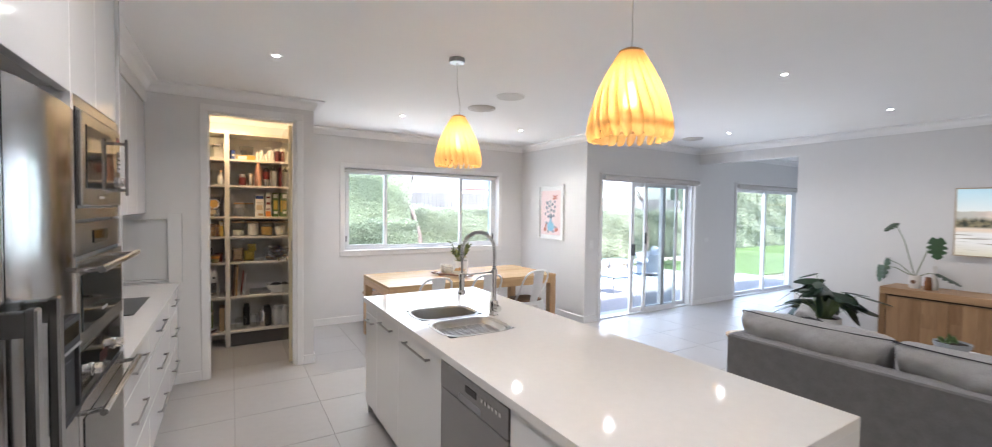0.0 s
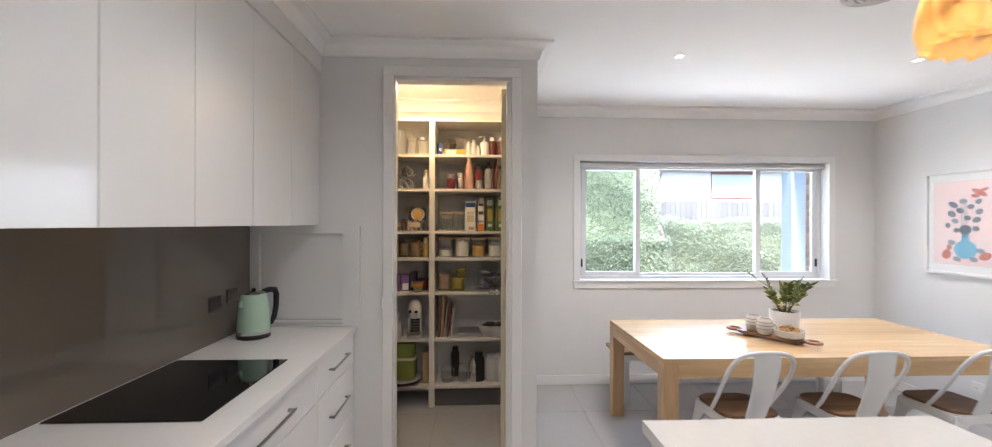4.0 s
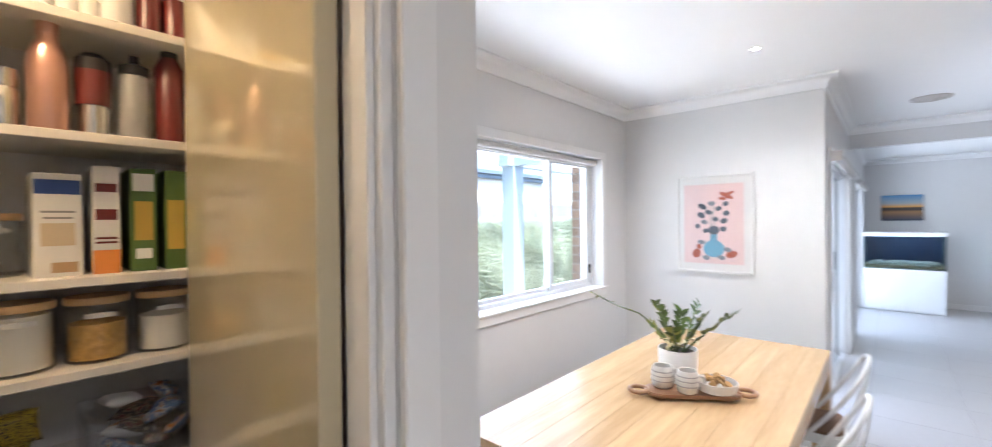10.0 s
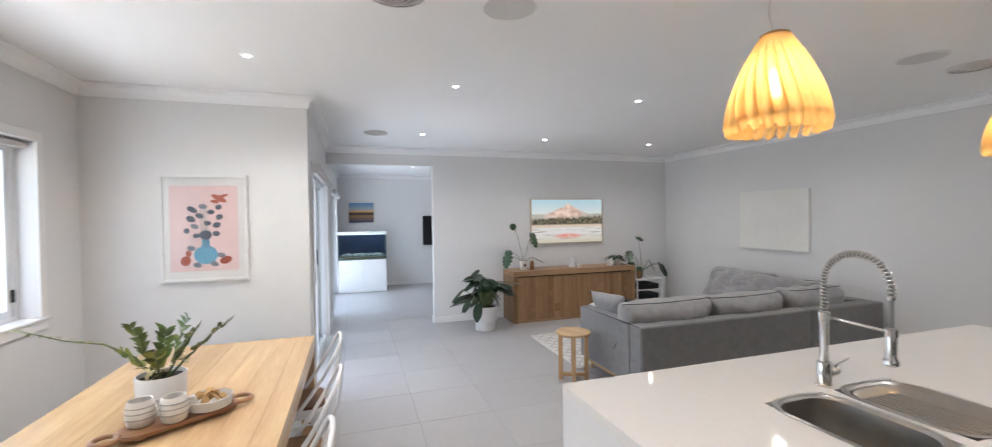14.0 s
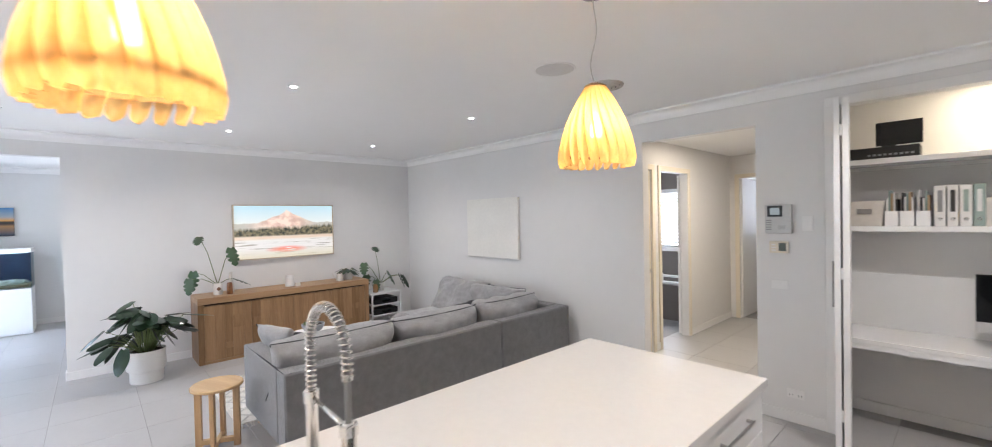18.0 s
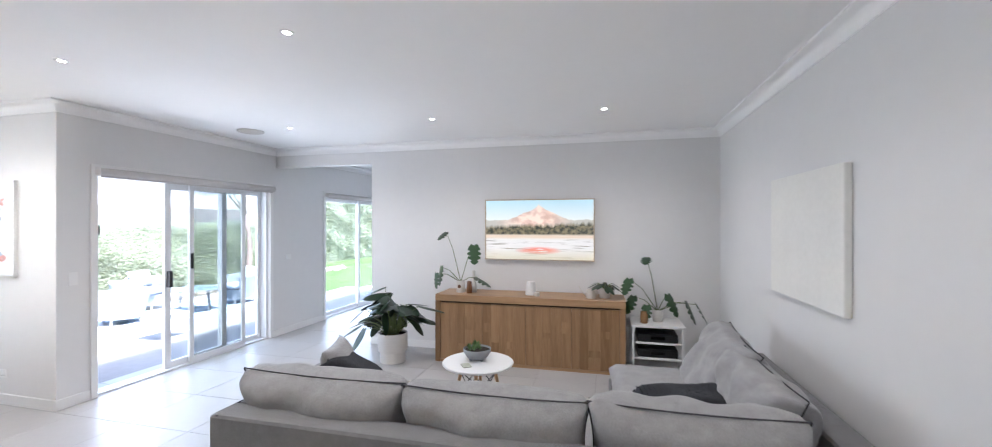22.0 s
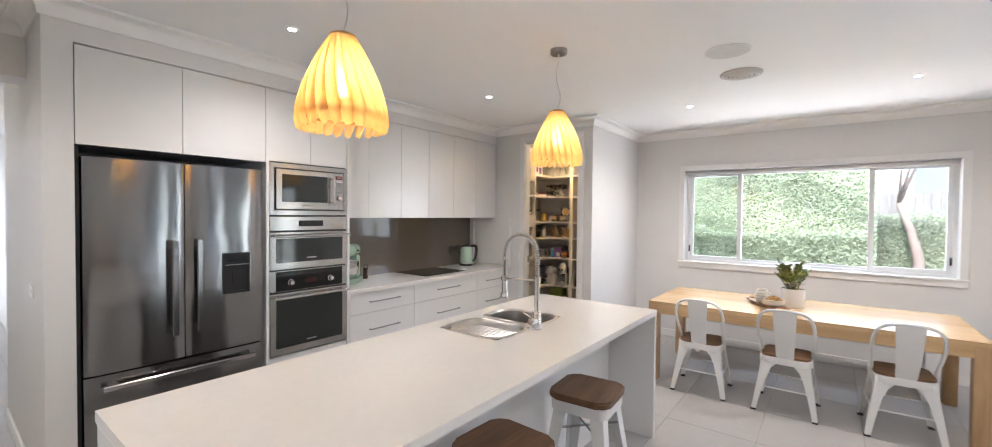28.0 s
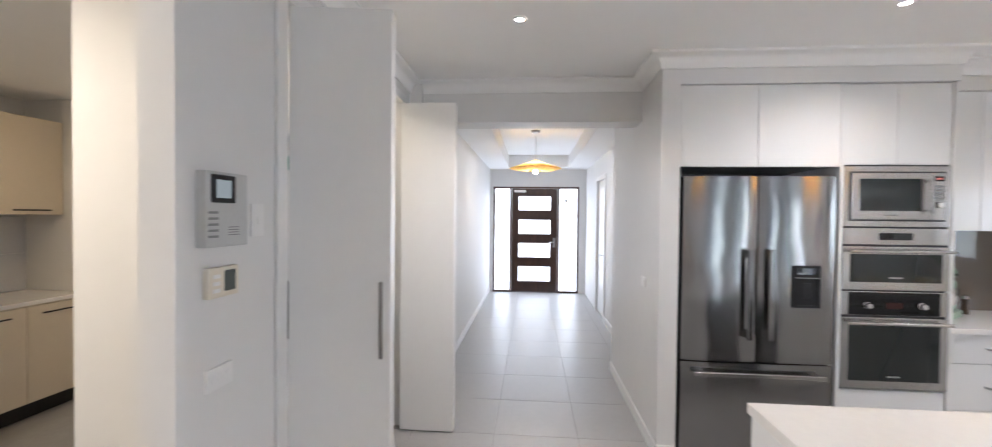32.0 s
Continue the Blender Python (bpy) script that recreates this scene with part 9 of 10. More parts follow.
part("door_closer", box(fx1, fx1 + 0.05, -0.36, -0.12, 2.09, 2.14, 0.006), SILV, d)
heart = flat_shape([(0.72, 1.86), (0.755, 1.92), (0.75, 1.95), (0.735, 1.955), (0.72, 1.94), (0.705, 1.955), (0.69, 1.95), (0.685, 1.92)], -6.528, NICKEL, None, "hanging_heart")
tagged(heart, "small grey metal heart hung on the sidelight", "ornament")
# side doors and frames
e = architrave("trim_hall_door", "y", 1.12, -4.9, -4.1, 0, 2.2, -1)
d = thing("door_7", label="white closed panel door in the hall", category="door", kind="structure")
part("leaf", box(-4.9, -4.1, 1.14, 1.175, 0.01, 2.19, 0.002), TRIM, d)
part("lever", tube([(-4.2, 1.14, 1.0), (-4.2, 1.09, 1.0), (-4.3, 1.09, 1.0)], 0.008, 8), CHROME, d, smooth=True)
e = architrave("trim_hall_door_near", "y", 1.12, -2.95, -2.2, 0, 2.2, -1)
d = thing("door_8", label="white gloss flush door in the hall", category="door", kind="structure")
part("leaf", box(-2.95, -2.2, 1.108, 1.119, 0.01, 2.19, 0.002), GLOSS, d)
e = architrave("trim_hall_door_south", "y", -0.87, -1.72, -0.95, 0, 2.2, 1)
d = thing("door_9", label="cream flush door beside the study nook", category="door", kind="structure")
part("leaf", box(-1.72, -0.95, -0.869, -0.858, 0.01, 2.19, 0.002), CREAM, d)
part("lever", tube([(-1.02, -0.86, 1.0), (-1.02, -0.81, 1.0), (-1.12, -0.81, 1.0)], 0.008, 8), CHROME, d, smooth=True)
# hall pendant: a flat woven cone
e = thing("hall_pendant", (-3.5, 0.05, 2.25), label="wide flat cone pendant of pale veneer in the hall, lit", category="pendant lamp")
part("shade", lathe([(0.02, 0.14), (0.10, 0.10), (0.36, 0.02), (0.36, 0.016), (0.30, 0.0), (0.10, -0.02)], 28, cap=False), VENEER, e, smooth=30)
part("bulb", lathe([(0, -0.06), (0.03, -0.05), (0.035, -0.02), (0.02, 0.03), (0, 0.035)], 14, cap=False), BULB, e, smooth=True)
part("flex", tube([(0, 0, 0.14), (0, 0, 0.53)], 0.004, 6), CORD, e)
part("canopy", cyl(0.06, 0.52, 0.548), NICKEL, e)
lamp("hall_bulb", "POINT", pose(-3.5, 0.05, 2.15), 7 * LAMPS, (1.0, 0.92, 0.82), radius=0.05)

# ---------------------------------------------------------------- passage to bathroom and laundry
wall("wall_passage_east", "x", -4.5, SW - 0.11, 0, 2.6, 2.94, 3.04, [(-1.86, -1.12, 0, 2.2), (-2.85, -2.08, 0, 2.2)])
wall("wall_passage_south", "y", -0.9, 2.94, 0, 2.6, -4.5, -4.4, [(2.05, 2.80, 0, 2.2)])
wall("wall_laundry_west", "x", -4.4, -1.72, 0, 2.6, -0.9, -0.8)
wall("wall_passage_west", "x", -4.4, -2.75, 0, 2.6, 1.16, 1.26)
structure("ceiling_passage", box(-0.9, 6.2, -5.6, SW - 0.11, 2.56, 2.64), CEIL, label="white passage ceiling", category="ceiling")
architrave("trim_linen_door", "x", 2.94, -1.86, -1.12, 0, 2.2, -1, m=CREAM)
d = thing("door_10", label="cream flush cupboard door with a round knob", category="door", kind="structure")
part("leaf", box(2.955, 2.99, -1.86, -1.12, 0.01, 2.19, 0.002), CREAM, d)
part("knob", merge(None, lathe([(0.026, 0), (0.026, 0.006), (0.01, 0.01), (0.01, 0.03), (0.024, 0.04), (0.024, 0.055), (0, 0.06)], 16), Matrix.Translation((2.955, -1.76, 1.0)) @ Matrix.Rotation(radians(-90), 4, "Y")), CHROME, d, "round chrome knob", smooth=40)
architrave("trim_bath_door", "x", 2.94, -2.85, -2.08, 0, 2.2, -1, m=CREAM)
d = thing("door_11", label="white bathroom door opened inwards", category="door", kind="structure")
part("leaf", box(3.05, 3.085, -3.60, -2.86, 0.01, 2.19, 0.002), TRIM, d)
architrave("trim_end_door", "y", -4.4, 2.05, 2.80, 0, 2.2, 1, m=CREAM)
d = thing("door_12", label="white door swung fully open at the passage end", category="door", kind="structure")
part("leaf", box(0.0, 0.75, -0.018, 0.018, 0.01, 2.19, 0.002), TRIM, d).matrix_basis = pose(2.79, -4.44, 0, 0, 0, 268)
for i, s in enumerate((((2.94, -2.02), (2.94, -1.92), "w"), ((2.94, -4.386), (2.94, -2.91), "w"), ((1.27, -4.4), (1.99, -4.4), "n"))):
    skirt("baseboard_%d" % (40 + i), *s)
# bathroom beyond
BTILE = mat("taupe bath tile", (0.16, 0.14, 0.125), 0.3, var=0.08, scale=4)
wall("wall_bath_south", "y", 3.04, 6.2, 0, 2.6, -4.6, -4.5, [(3.75, 4.75, 1.05, 2.05)], m=BTILE, label="taupe tiled bathroom wall")
wall("wall_bath_east", "x", -4.5, SW - 0.11, 0, 2.6, 6.1, 6.2, m=BTILE, label="taupe tiled bathroom wall")
e = thing("window_2", label="white bathroom window with half-open louvre slats", category="window", kind="structure")
part("frame", slab_with_holes(3.70, 4.80, 1.0, 2.1, [(3.77, 4.73, 1.07, 2.03)], -4.52, -4.47, "y"), TRIM, e)
# emissive sheet behind the louvres, in place of daylight
part("daylight_pane", box(3.75, 4.75, -4.60, -4.595, 1.05, 2.05), glow("bright window", (0.95, 0.98, 1.0), 0.6), e)
sl = None
for k in range(15):
    if sl is None:
        sl = part("slat", box(3.775, 4.725, -0.03, 0.03, -0.003, 0.003, 0.001), TRIM, e)
        sl.matrix_basis = pose(0, -4.50, 1.09 + k * 0.065, 35)
    else:
        again(sl, e, pose(0, -4.50, 1.09 + k * 0.065, 35))
e = thing("bathtub", label="white bathtub set in a tiled surround", category="bathtub")
part("surround", slab_with_holes(3.05, 6.1, -4.5, -3.55, [(3.5, 5.5, -4.35, -3.75)], 0.0, 0.55, "z"), BTILE, e)
part("rim", slab_with_holes(3.40, 5.6, -4.45, -3.65, [(3.5, 5.5, -4.35, -3.75)], 0.551, 0.58, "z"), WHITE, e)
part("tub", box(3.5, 5.5, -4.35, -3.75, 0.05, 0.2, 0.04), WHITE, e)
tagged(part("soap_bottle", lathe([(0.03, 0), (0.03, 0.12), (0.01, 0.14), (0.01, 0.17), (0, 0.17)], 16, m=Matrix.Translation((3.75, -3.70, 0.58))), PAP, smooth=40), "white soap bottle on the bath rim", "bottle")
# room behind the end door
wall("wall_end_room", "y", 1.2, 3.04, 0, 2.6, -5.6, -5.5)
e = thing("window_3", label="bright window with white venetian slats", category="window", kind="structure")
# this pane too glows by itself instead of letting daylight in
part("daylight_pane", box(2.15, 3.035, -5.499, -5.49, 1.3, 2.25), glow("bright blind window", (0.95, 0.97, 1.0), 0.5), e)
sl = None
for k in range(15):
    if sl is None:
        sl = part("slat", box(2.15, 3.035, -0.028, 0.028, -0.003, 0.003), TRIM, e)
        sl.matrix_basis = pose(0, -5.46, 1.33 + k * 0.064, 30)
    else:
        again(sl, e, pose(0, -5.46, 1.33 + k * 0.064, 30))
wall("wall_end_room_west", "x", -5.5, -4.5, 0, 2.6, 1.2, 1.3)
wall("wall_end_room_east", "x", -5.5, -4.6, 0, 2.6, 3.04, 3.14)
# laundry
LAM = mat("cream laundry laminate", (0.60, 0.52, 0.40), 0.35, var=0.03)
e = thing("laundry_cabinet", label="cream laundry base cabinet with a pale benchtop and sink", category="cabinet")
part("body", box(-0.795, 1.15, -4.395, -3.80, 0.13, 0.88), LAM, e)
part("plinth", box(-0.795, 1.15, -4.395, -3.86, 0.0, 0.129), BLACK, e)
part("worktop", slab_with_holes(-0.795, 1.15, -4.395, -3.78, [(0.0, 0.55, -4.25, -3.90)], 0.881, 0.912, "z"), STONE, e)
for x0 in (-0.79, -0.31, 0.17, 0.66):
    f = part("door", box(x0, x0 + 0.475, -3.799, -3.782, 0.135, 0.87, 0.002), LAM, e)
    part("handle", box(x0 + 0.10, x0 + 0.37, -3.782, -3.77, 0.80, 0.812, 0.002), BLACK, f)
sk2 = tagged(part("laundry_sink", slab_with_holes(-0.02, 0.57, -4.27, -3.88, [(0.03, 0.52, -4.22, -3.93)], 0.70, 0.918, "z"), SST), "stainless laundry trough in the bench", "sink")
part("base", box(-0.02, 0.57, -4.27, -3.88, 0.69, 0.70), SST, sk2)
e = thing("laundry_tap", (0.27, -4.30, 0.912), label="chrome mixer tap over the laundry sink", category="tap")
part("body", cyl(0.02, 0, 0.12), CHROME, e)
part("spout", tube([(0, 0, 0.10), (0, 0.10, 0.16), (0, 0.2, 0.14)], 0.012, 8), CHROME, e, smooth=True)
e = thing("laundry_wall_cabinet", label="cream laundry wall cabinets with slim black handles", category="cabinet")
part("body", box(-0.795, 1.15, -4.395, -4.05, 1.58, 2.36), LAM, e)
for x0 in (-0.79, -0.31, 0.17, 0.66):
    f = part("door", box(x0, x0 + 0.475, -4.049, -4.032, 1.57, 2.355, 0.002), LAM, e)
    part("handle", box(x0 + 0.10, x0 + 0.37, -4.032, -4.02, 1.60, 1.612, 0.002), BLACK, f)
LT = mat("pale splash tile", (0.55, 0.55, 0.56), 0.2, var=0.04)
e = thing("laundry_splashback", label="pale grey tiled splashback", category="splashback")
for k in range(6):
    for r in range(2):
        part("tile", box(-0.79 + k * 0.32, -0.474 + k * 0.32, -4.398, -4.390, 0.915 + r * 0.32, 1.231 + r * 0.32, 0.001), LT, e)
# unseen area lamps, added to brighten and warm the passage and laundry
lamp("passage_lamp", "AREA", look((2.0, -2.2, 2.54), (2.0, -2.2, 0)), 14 * LAMPS, (1.0, 0.82, 0.58), size=0.2)
lamp("laundry_lamp", "AREA", look((0.2, -3.2, 2.54), (0.2, -3.4, 0)), 3.0 * LAMPS, (1.0, 0.74, 0.42), size=0.2)
downlight(2.0, -1.55, 2.56, 0), downlight(2.0, -3.2, 2.56, 0)
lamp("bath_daylight", "AREA", look((4.25, -4.44, 1.6), (3.4, -2.0, 0.6)), 8, (0.95, 0.98, 1.0), size=0.9)

# ---------------------------------------------------------------- family room
e = thing("fish_tank", (10.32, 3.79, 0), label="lit fish tank with rocks on a white cabinet", category="fish tank")
part("cabinet", box(0, 0.52, 0, 1.01, 0.0, 0.715, 0.003), WHITE, e)
for y0, y1 in ((0.003, 0.503), (0.507, 1.007)):
    part("door", box(-0.018, 0.0, y0, y1, 0.02, 0.71, 0.002), WHITE, e)
part("back_sheet", box(0.50, 0.515, 0.01, 1.0, 0.72, 1.26), colour("tank blue", (0.004, 0.012, 0.045)), e, "deep blue backing")
part("gravel", box(0.012, 0.50, 0.012, 0.998, 0.73, 0.775), mat("gravel", (0.22, 0.16, 0.09), 0.9, var=0.6, scale=80, bump=1, bscale=120), e)
TG = pane("tank glass", (0.80, 0.90, 0.93))
for b in ((0.0, 0.008, 0.0, 1.01, 0.717, 1.27), (0.009, 0.51, 0.0, 0.008, 0.717, 1.27), (0.009, 0.51, 1.002, 1.01, 0.717, 1.27)):
    part("glass", box(*b), TG, e).visible_shadow = False
part("hood", box(-0.01, 0.53, -0.01, 1.02, 1.271, 1.335, 0.006), WHITE, e)
part("light_strip", box(0.1, 0.4, 0.05, 0.96, 1.262, 1.27), glow("tank light", (0.75, 0.9, 1.0), 0.6), e)
rnd = random.Random(9)
ROCK = mat("pale rock", (0.36, 0.33, 0.28), 0.9, var=0.4, scale=20, bump=0.6)
for k in range(14):
    bm = bmesh.new()
    bmesh.ops.create_icosphere(bm, subdivisions=2, radius=rnd.uniform(0.04, 0.09))
    for v in bm.verts:
        v.co *= 1 + 0.35 * noise.noise(v.co * 14 + Vector((k, 0, 0)))
        v.co.z *= 0.7
    part("rock", bm, ROCK, e, smooth=50).location = (rnd.uniform(0.15, 0.4), 0.12 + 0.06 * k + rnd.uniform(-0.03, 0.03), 0.80)
e = thing("canvas_print", label="canvas print of a sunset over dark water", category="picture")
def sunset():
    m, nt, b = shader("sunset print")
    n, l = nt.nodes, nt.links
    tc, sp, mr, cr = (n.new(k) for k in ("ShaderNodeTexCoord", "ShaderNodeSeparateXYZ", "ShaderNodeMapRange", "ShaderNodeValToRGB"))
    l.new(tc.outputs["Object"], sp.inputs[0]), l.new(sp.outputs["Z"], mr.inputs[0])
    mr.inputs[1].default_value, mr.inputs[2].default_value = 1.53, 1.99
    el = cr.color_ramp.elements
    el[0].position, el[0].color = 0.0, (0.02, 0.05, 0.10, 1)
    el[1].position, el[1].color = 1.0, (0.06, 0.22, 0.46, 1)
    for p, c in ((0.34, (0.30, 0.16, 0.06, 1)), (0.42, (0.03, 0.02, 0.02, 1)), (0.50, (0.04, 0.03, 0.02, 1)), (0.54, (0.75, 0.36, 0.08, 1)), (0.68, (0.36, 0.40, 0.42, 1))):
        q = el.new(p)
        q.color = c
    l.new(mr.outputs[0], cr.inputs[0]), l.new(cr.outputs[0], b.inputs["Base Color"])
    return m
part("canvas", box(11.105, 11.148, 4.02, 4.58, 1.53, 1.99, 0.003), sunset(), e)
e = thing("television", label="black wall television seen edge-on past the opening", category="television")
part("screen", box(11.07, 11.12, 2.1, 2.86, 0.95, 1.67, 0.004), DARKGL, e)
part("bracket", box(11.12, 11.15, 2.3, 2.6, 1.2, 1.4), BLACK, e)

# ---------------------------------------------------------------- garden
GZ = -0.10
PAVE = mat("pale paving", (0.64, 0.61, 0.57), 0.8, var=0.10, scale=2, bump=0.1)
LAWN = mat("lawn green", (0.050, 0.085, 0.020), 0.95, var=0.35, scale=9, bump=0.8, bscale=60)
structure("ground", box(-90, 110, -70, 130, -0.6, GZ - 0.02), mat("garden soil", (0.10, 0.085, 0.06), 0.95, var=0.3, scale=0.8, bump=0.5, bscale=20), label="bare garden ground reaching to the horizon", category="ground")
pav = structure("pavement", box(-1.0, 12.6, 5.06, 9.6, GZ - 0.03, GZ - 0.008), mat("paving joint", (0.30, 0.28, 0.25), 0.9), label="pale paved terrace behind the house", category="pavement")
bm0 = None
for i in range(17):
    for j in range(6):
        if bm0 is None:
            bm0 = part("paver", box(0.004, 0.756, 0.004, 0.736, GZ - 0.03, GZ, 0.003), PAVE, pav)
            bm0.location = (-0.5 + i * 0.76, 5.07 + j * 0.74, 0)
        else:
            again(bm0, pav, loc=(-0.5 + i * 0.76, 5.07 + j * 0.74, 0))
structure("lawn", box(11.0, 30, 6.6, 14.5, GZ - 0.03, GZ + 0.01), LAWN, label="mown green lawn beside the terrace", category="ground")
bm = bmesh.new()
rnd = random.Random(77)
for k in range(5200):
    x, y = rnd.uniform(11.0, 18), rnd.uniform(6.6, 11.5)
    a, h = rnd.uniform(0, 6.28), rnd.uniform(0.02, 0.05)
    s = Vector((math.cos(a) * 0.004, math.sin(a) * 0.004, 0))
    p = Vector((x, y, GZ + 0.008))
    bm.faces.new([bm.verts.new(q) for q in (p - s, p + s, p + Vector((rnd.uniform(-0.02, 0.02), rnd.uniform(-0.02, 0.02), h)))])
tagged(part("grass", bm, LAWN), "short green grass blades on the lawn", "grass", kind="stuff")

# hedges: a leafy skin of many small leaves over a box coloured as inner shade
HEDGE = leaf_mat("hedge leaf", (0.41, 0.44, 0.32))
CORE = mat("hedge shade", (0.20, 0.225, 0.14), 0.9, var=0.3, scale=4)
TWIG = mat("hedge twig", (0.10, 0.07, 0.04), 0.9)
def hedge(name, label, x0, x1, y0, y1, h, n, seed, size=0.05, m=None):
    e = thing(name, (0, 0, GZ - 0.02), label=label, category="hedge")
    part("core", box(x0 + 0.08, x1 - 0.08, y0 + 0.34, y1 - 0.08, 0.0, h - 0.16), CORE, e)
    rnd = np.random.RandomState(seed)
    u, v, w = rnd.rand(n), rnd.rand(n), rnd.rand(n)
    P = np.empty((n, 3))
    front = w < 0.84
    P[:, 0] = x0 + u * (x1 - x0)
    bump = 0.05 * np.sin(P[:, 0] * 3.1 + seed) + 0.03 * np.sin(P[:, 0] * 7.7) + 0.04 * np.sin(v * h * 5 + P[:, 0] * 2)
    P[:, 1] = np.where(front, y0 + rnd.rand(n) * 0.08 + bump, y0 + rnd.rand(n) * (y1 - y0))
    P[:, 2] = np.where(front, v * h, h - rnd.rand(n) * 0.10 + bump)
    d = rnd.normal(size=(n, 3))
    d[:, 1] -= 1.5
    d[:, 2] += 0.4
    d /= np.linalg.norm(d, axis=1)[:, None]
    s = np.cross(d, rnd.normal(size=(n, 3)))
    s /= np.linalg.norm(s, axis=1)[:, None]
    L = size * (0.6 + 0.8 * rnd.rand(n))[:, None]
    t = np.cross(s, d)
    V = np.concatenate([P - t * L, P + s * L * 0.42, P + t * L, P - s * L * 0.42], 1).reshape(-1, 3)
    me = bpy.data.meshes.new("leaves")
    me.from_pydata(V.tolist(), [], np.arange(4 * n).reshape(n, 4).tolist())
    me.materials.append(m or HEDGE)
    o = new("leaves", me)
    o.parent = e
    tagged(o, kind="stuff")
    return e
hedge("hedge", "clipped green garden hedge at the fence", 2.6, 16.5, 10.7, 11.7, 1.74, 120000, 1, 0.026)
hedge("tall_hedge", "tall dense clipped conifer hedge", -2.8, 3.5, 9.4, 10.4, 4.8, 190000, 2, 0.021, leaf_mat("conifer leaf", (0.56, 0.60, 0.43)))
hedge("tall_hedge", "tall clipped hedge beyond the lawn", 16.8, 30.0, 12.0, 13.0, 3.6, 60000, 3, 0.05)
hedge("low_hedge", "low leafy border in front of the tall hedge", -2.8, 3.45, 8.85, 9.42, 1.42, 60000, 5, 0.026, leaf_mat("border leaf", (0.32, 0.36, 0.25)))
# stone edging
STONEM = mat("sandstone rock", (0.42, 0.37, 0.30), 0.9, var=0.25, scale=4, bump=0.5, bscale=20)
rnd = random.Random(12)
for k in range(46):
    bm = bmesh.new()
    bmesh.ops.create_icosphere(bm, subdivisions=2, radius=1)
    for v in bm.verts:
        v.co *= 1 + 0.3 * noise.noise(v.co * 1.7 + Vector((k * 3.1, 0, 0)))
    bmesh.ops.scale(bm, vec=(rnd.uniform(0.16, 0.30), rnd.uniform(0.12, 0.2), rnd.uniform(0.08, 0.15)), verts=bm.verts[:])
    o = tagged(part("edging_stone", bm, STONEM, smooth=55), "rough pale sandstone edging rock", "rock", "edging stones")
    o.location = (2.9 + k * 0.30 + rnd.uniform(-0.06, 0.06), 9.95 + rnd.uniform(-0.12, 0.2), GZ + 0.02)
# paling fence and neighbour's house behind
FENCE = wood("weathered paling", (0.20, 0.18, 0.165), (0.30, 0.275, 0.255), "z", 1.0, 0.85)
fe = thing("fence", label="weathered grey paling fence behind the hedge", category="fence")
pl = None
for k in range(118):
    x = 3.0 + k * 0.125
    if pl is None:
        pl = part("paling", box(0, 0.118, 0, 0.018, 0, 2.2), FENCE, fe)
        pl.location = (x, 12.4, GZ - 0.02)
    else:
        again(pl, fe, loc=(x, 12.4, GZ - 0.02 + 0.01 * math.sin(k * 1.7)))
for z in (0.5, 1.7):
    part("rail", box(3.0, 17.8, 12.42, 12.46, z, z + 0.07), FENCE, fe)
BRICKW = mat("pale rendered wall", (0.74, 0.69, 0.64), 0.85, var=0.08, scale=1.5)
ROOF = mat("dark roof tile", (0.10, 0.105, 0.12), 0.7, var=0.2, scale=6, bump=0.4, bscale=15)
GUTR = mat("blue grey gutter", (0.12, 0.15, 0.19), 0.5)
RUST = mat("rust window frame", (0.30, 0.12, 0.08), 0.5)
# pale pane colour stands in for the sky mirrored in the glass
SKYPANE = mat("net curtain behind glass", (0.52, 0.54, 0.56), 0.08, var=0.1, scale=3, coat=0.6)
def house(x0, x1, y0, y1, h, label):
    e = thing("neighbour_house", (0, 0, GZ), label=label, category="house")
    part("wall", slab_with_holes(x0, x1, 0, h, [(x0 + 2.7, x0 + 4.3, 2.5, 3.38)], y0, y0 + 0.2, "y"), BRICKW, e)
    part("wall", box(x0, x1, y0 + 0.21, y1, 0, h), BRICKW, e)
    bm = bmesh.new()
    o = 0.15
    a = [bm.verts.new(v) for v in ((x0 - o, y0 - o, h), (x1 + o, y0 - o, h), (x1 + o, y1 + o, h), (x0 - o, y1 + o, h), (x0 + 3, (y0 + y1) / 2, h + 1.9), (x1 - 3, (y0 + y1) / 2, h + 1.9))]
    for f in ((0, 1, 5, 4), (1, 2, 5), (2, 3, 4, 5), (3, 0, 4), (3, 2, 1, 0)):
        bm.faces.new([a[i] for i in f])
    part("roof", bm, ROOF, e)
    part("fascia", box(x0 - o, x1 + o, y0 - o - 0.02, y0 - o + 0.02, h - 0.26, h - 0.101), GUTR, e)
    part("gutter", box(x0 - o - 0.1, x1 + o + 0.1, y0 - o - 0.12, y0 - o, h - 0.10, h + 0.08, 0.02), GUTR, e)
    wx = x0 + 2.7
    w = part("window", slab_with_holes(wx, wx + 1.6, 2.5, 3.38, [(wx + 0.03, wx + 1.5, 2.54, 3.31)], y0 - 0.02, y0 + 0.06, "y"), RUST, e, "rust-red timber window frame")
    part("pane", box(wx + 0.02, wx + 1.52, y0 + 0.03, y0 + 0.04, 2.52, 3.33), SKYPANE, w, "pale glass coloured like a sky reflection")
house(5.5, 17.0, 16.5, 24, 3.66, "pale neighbouring house with a dark tiled roof")
house(-9.0, 3.0, 17.5, 25, 3.66, "pale neighbouring house past the hedge")
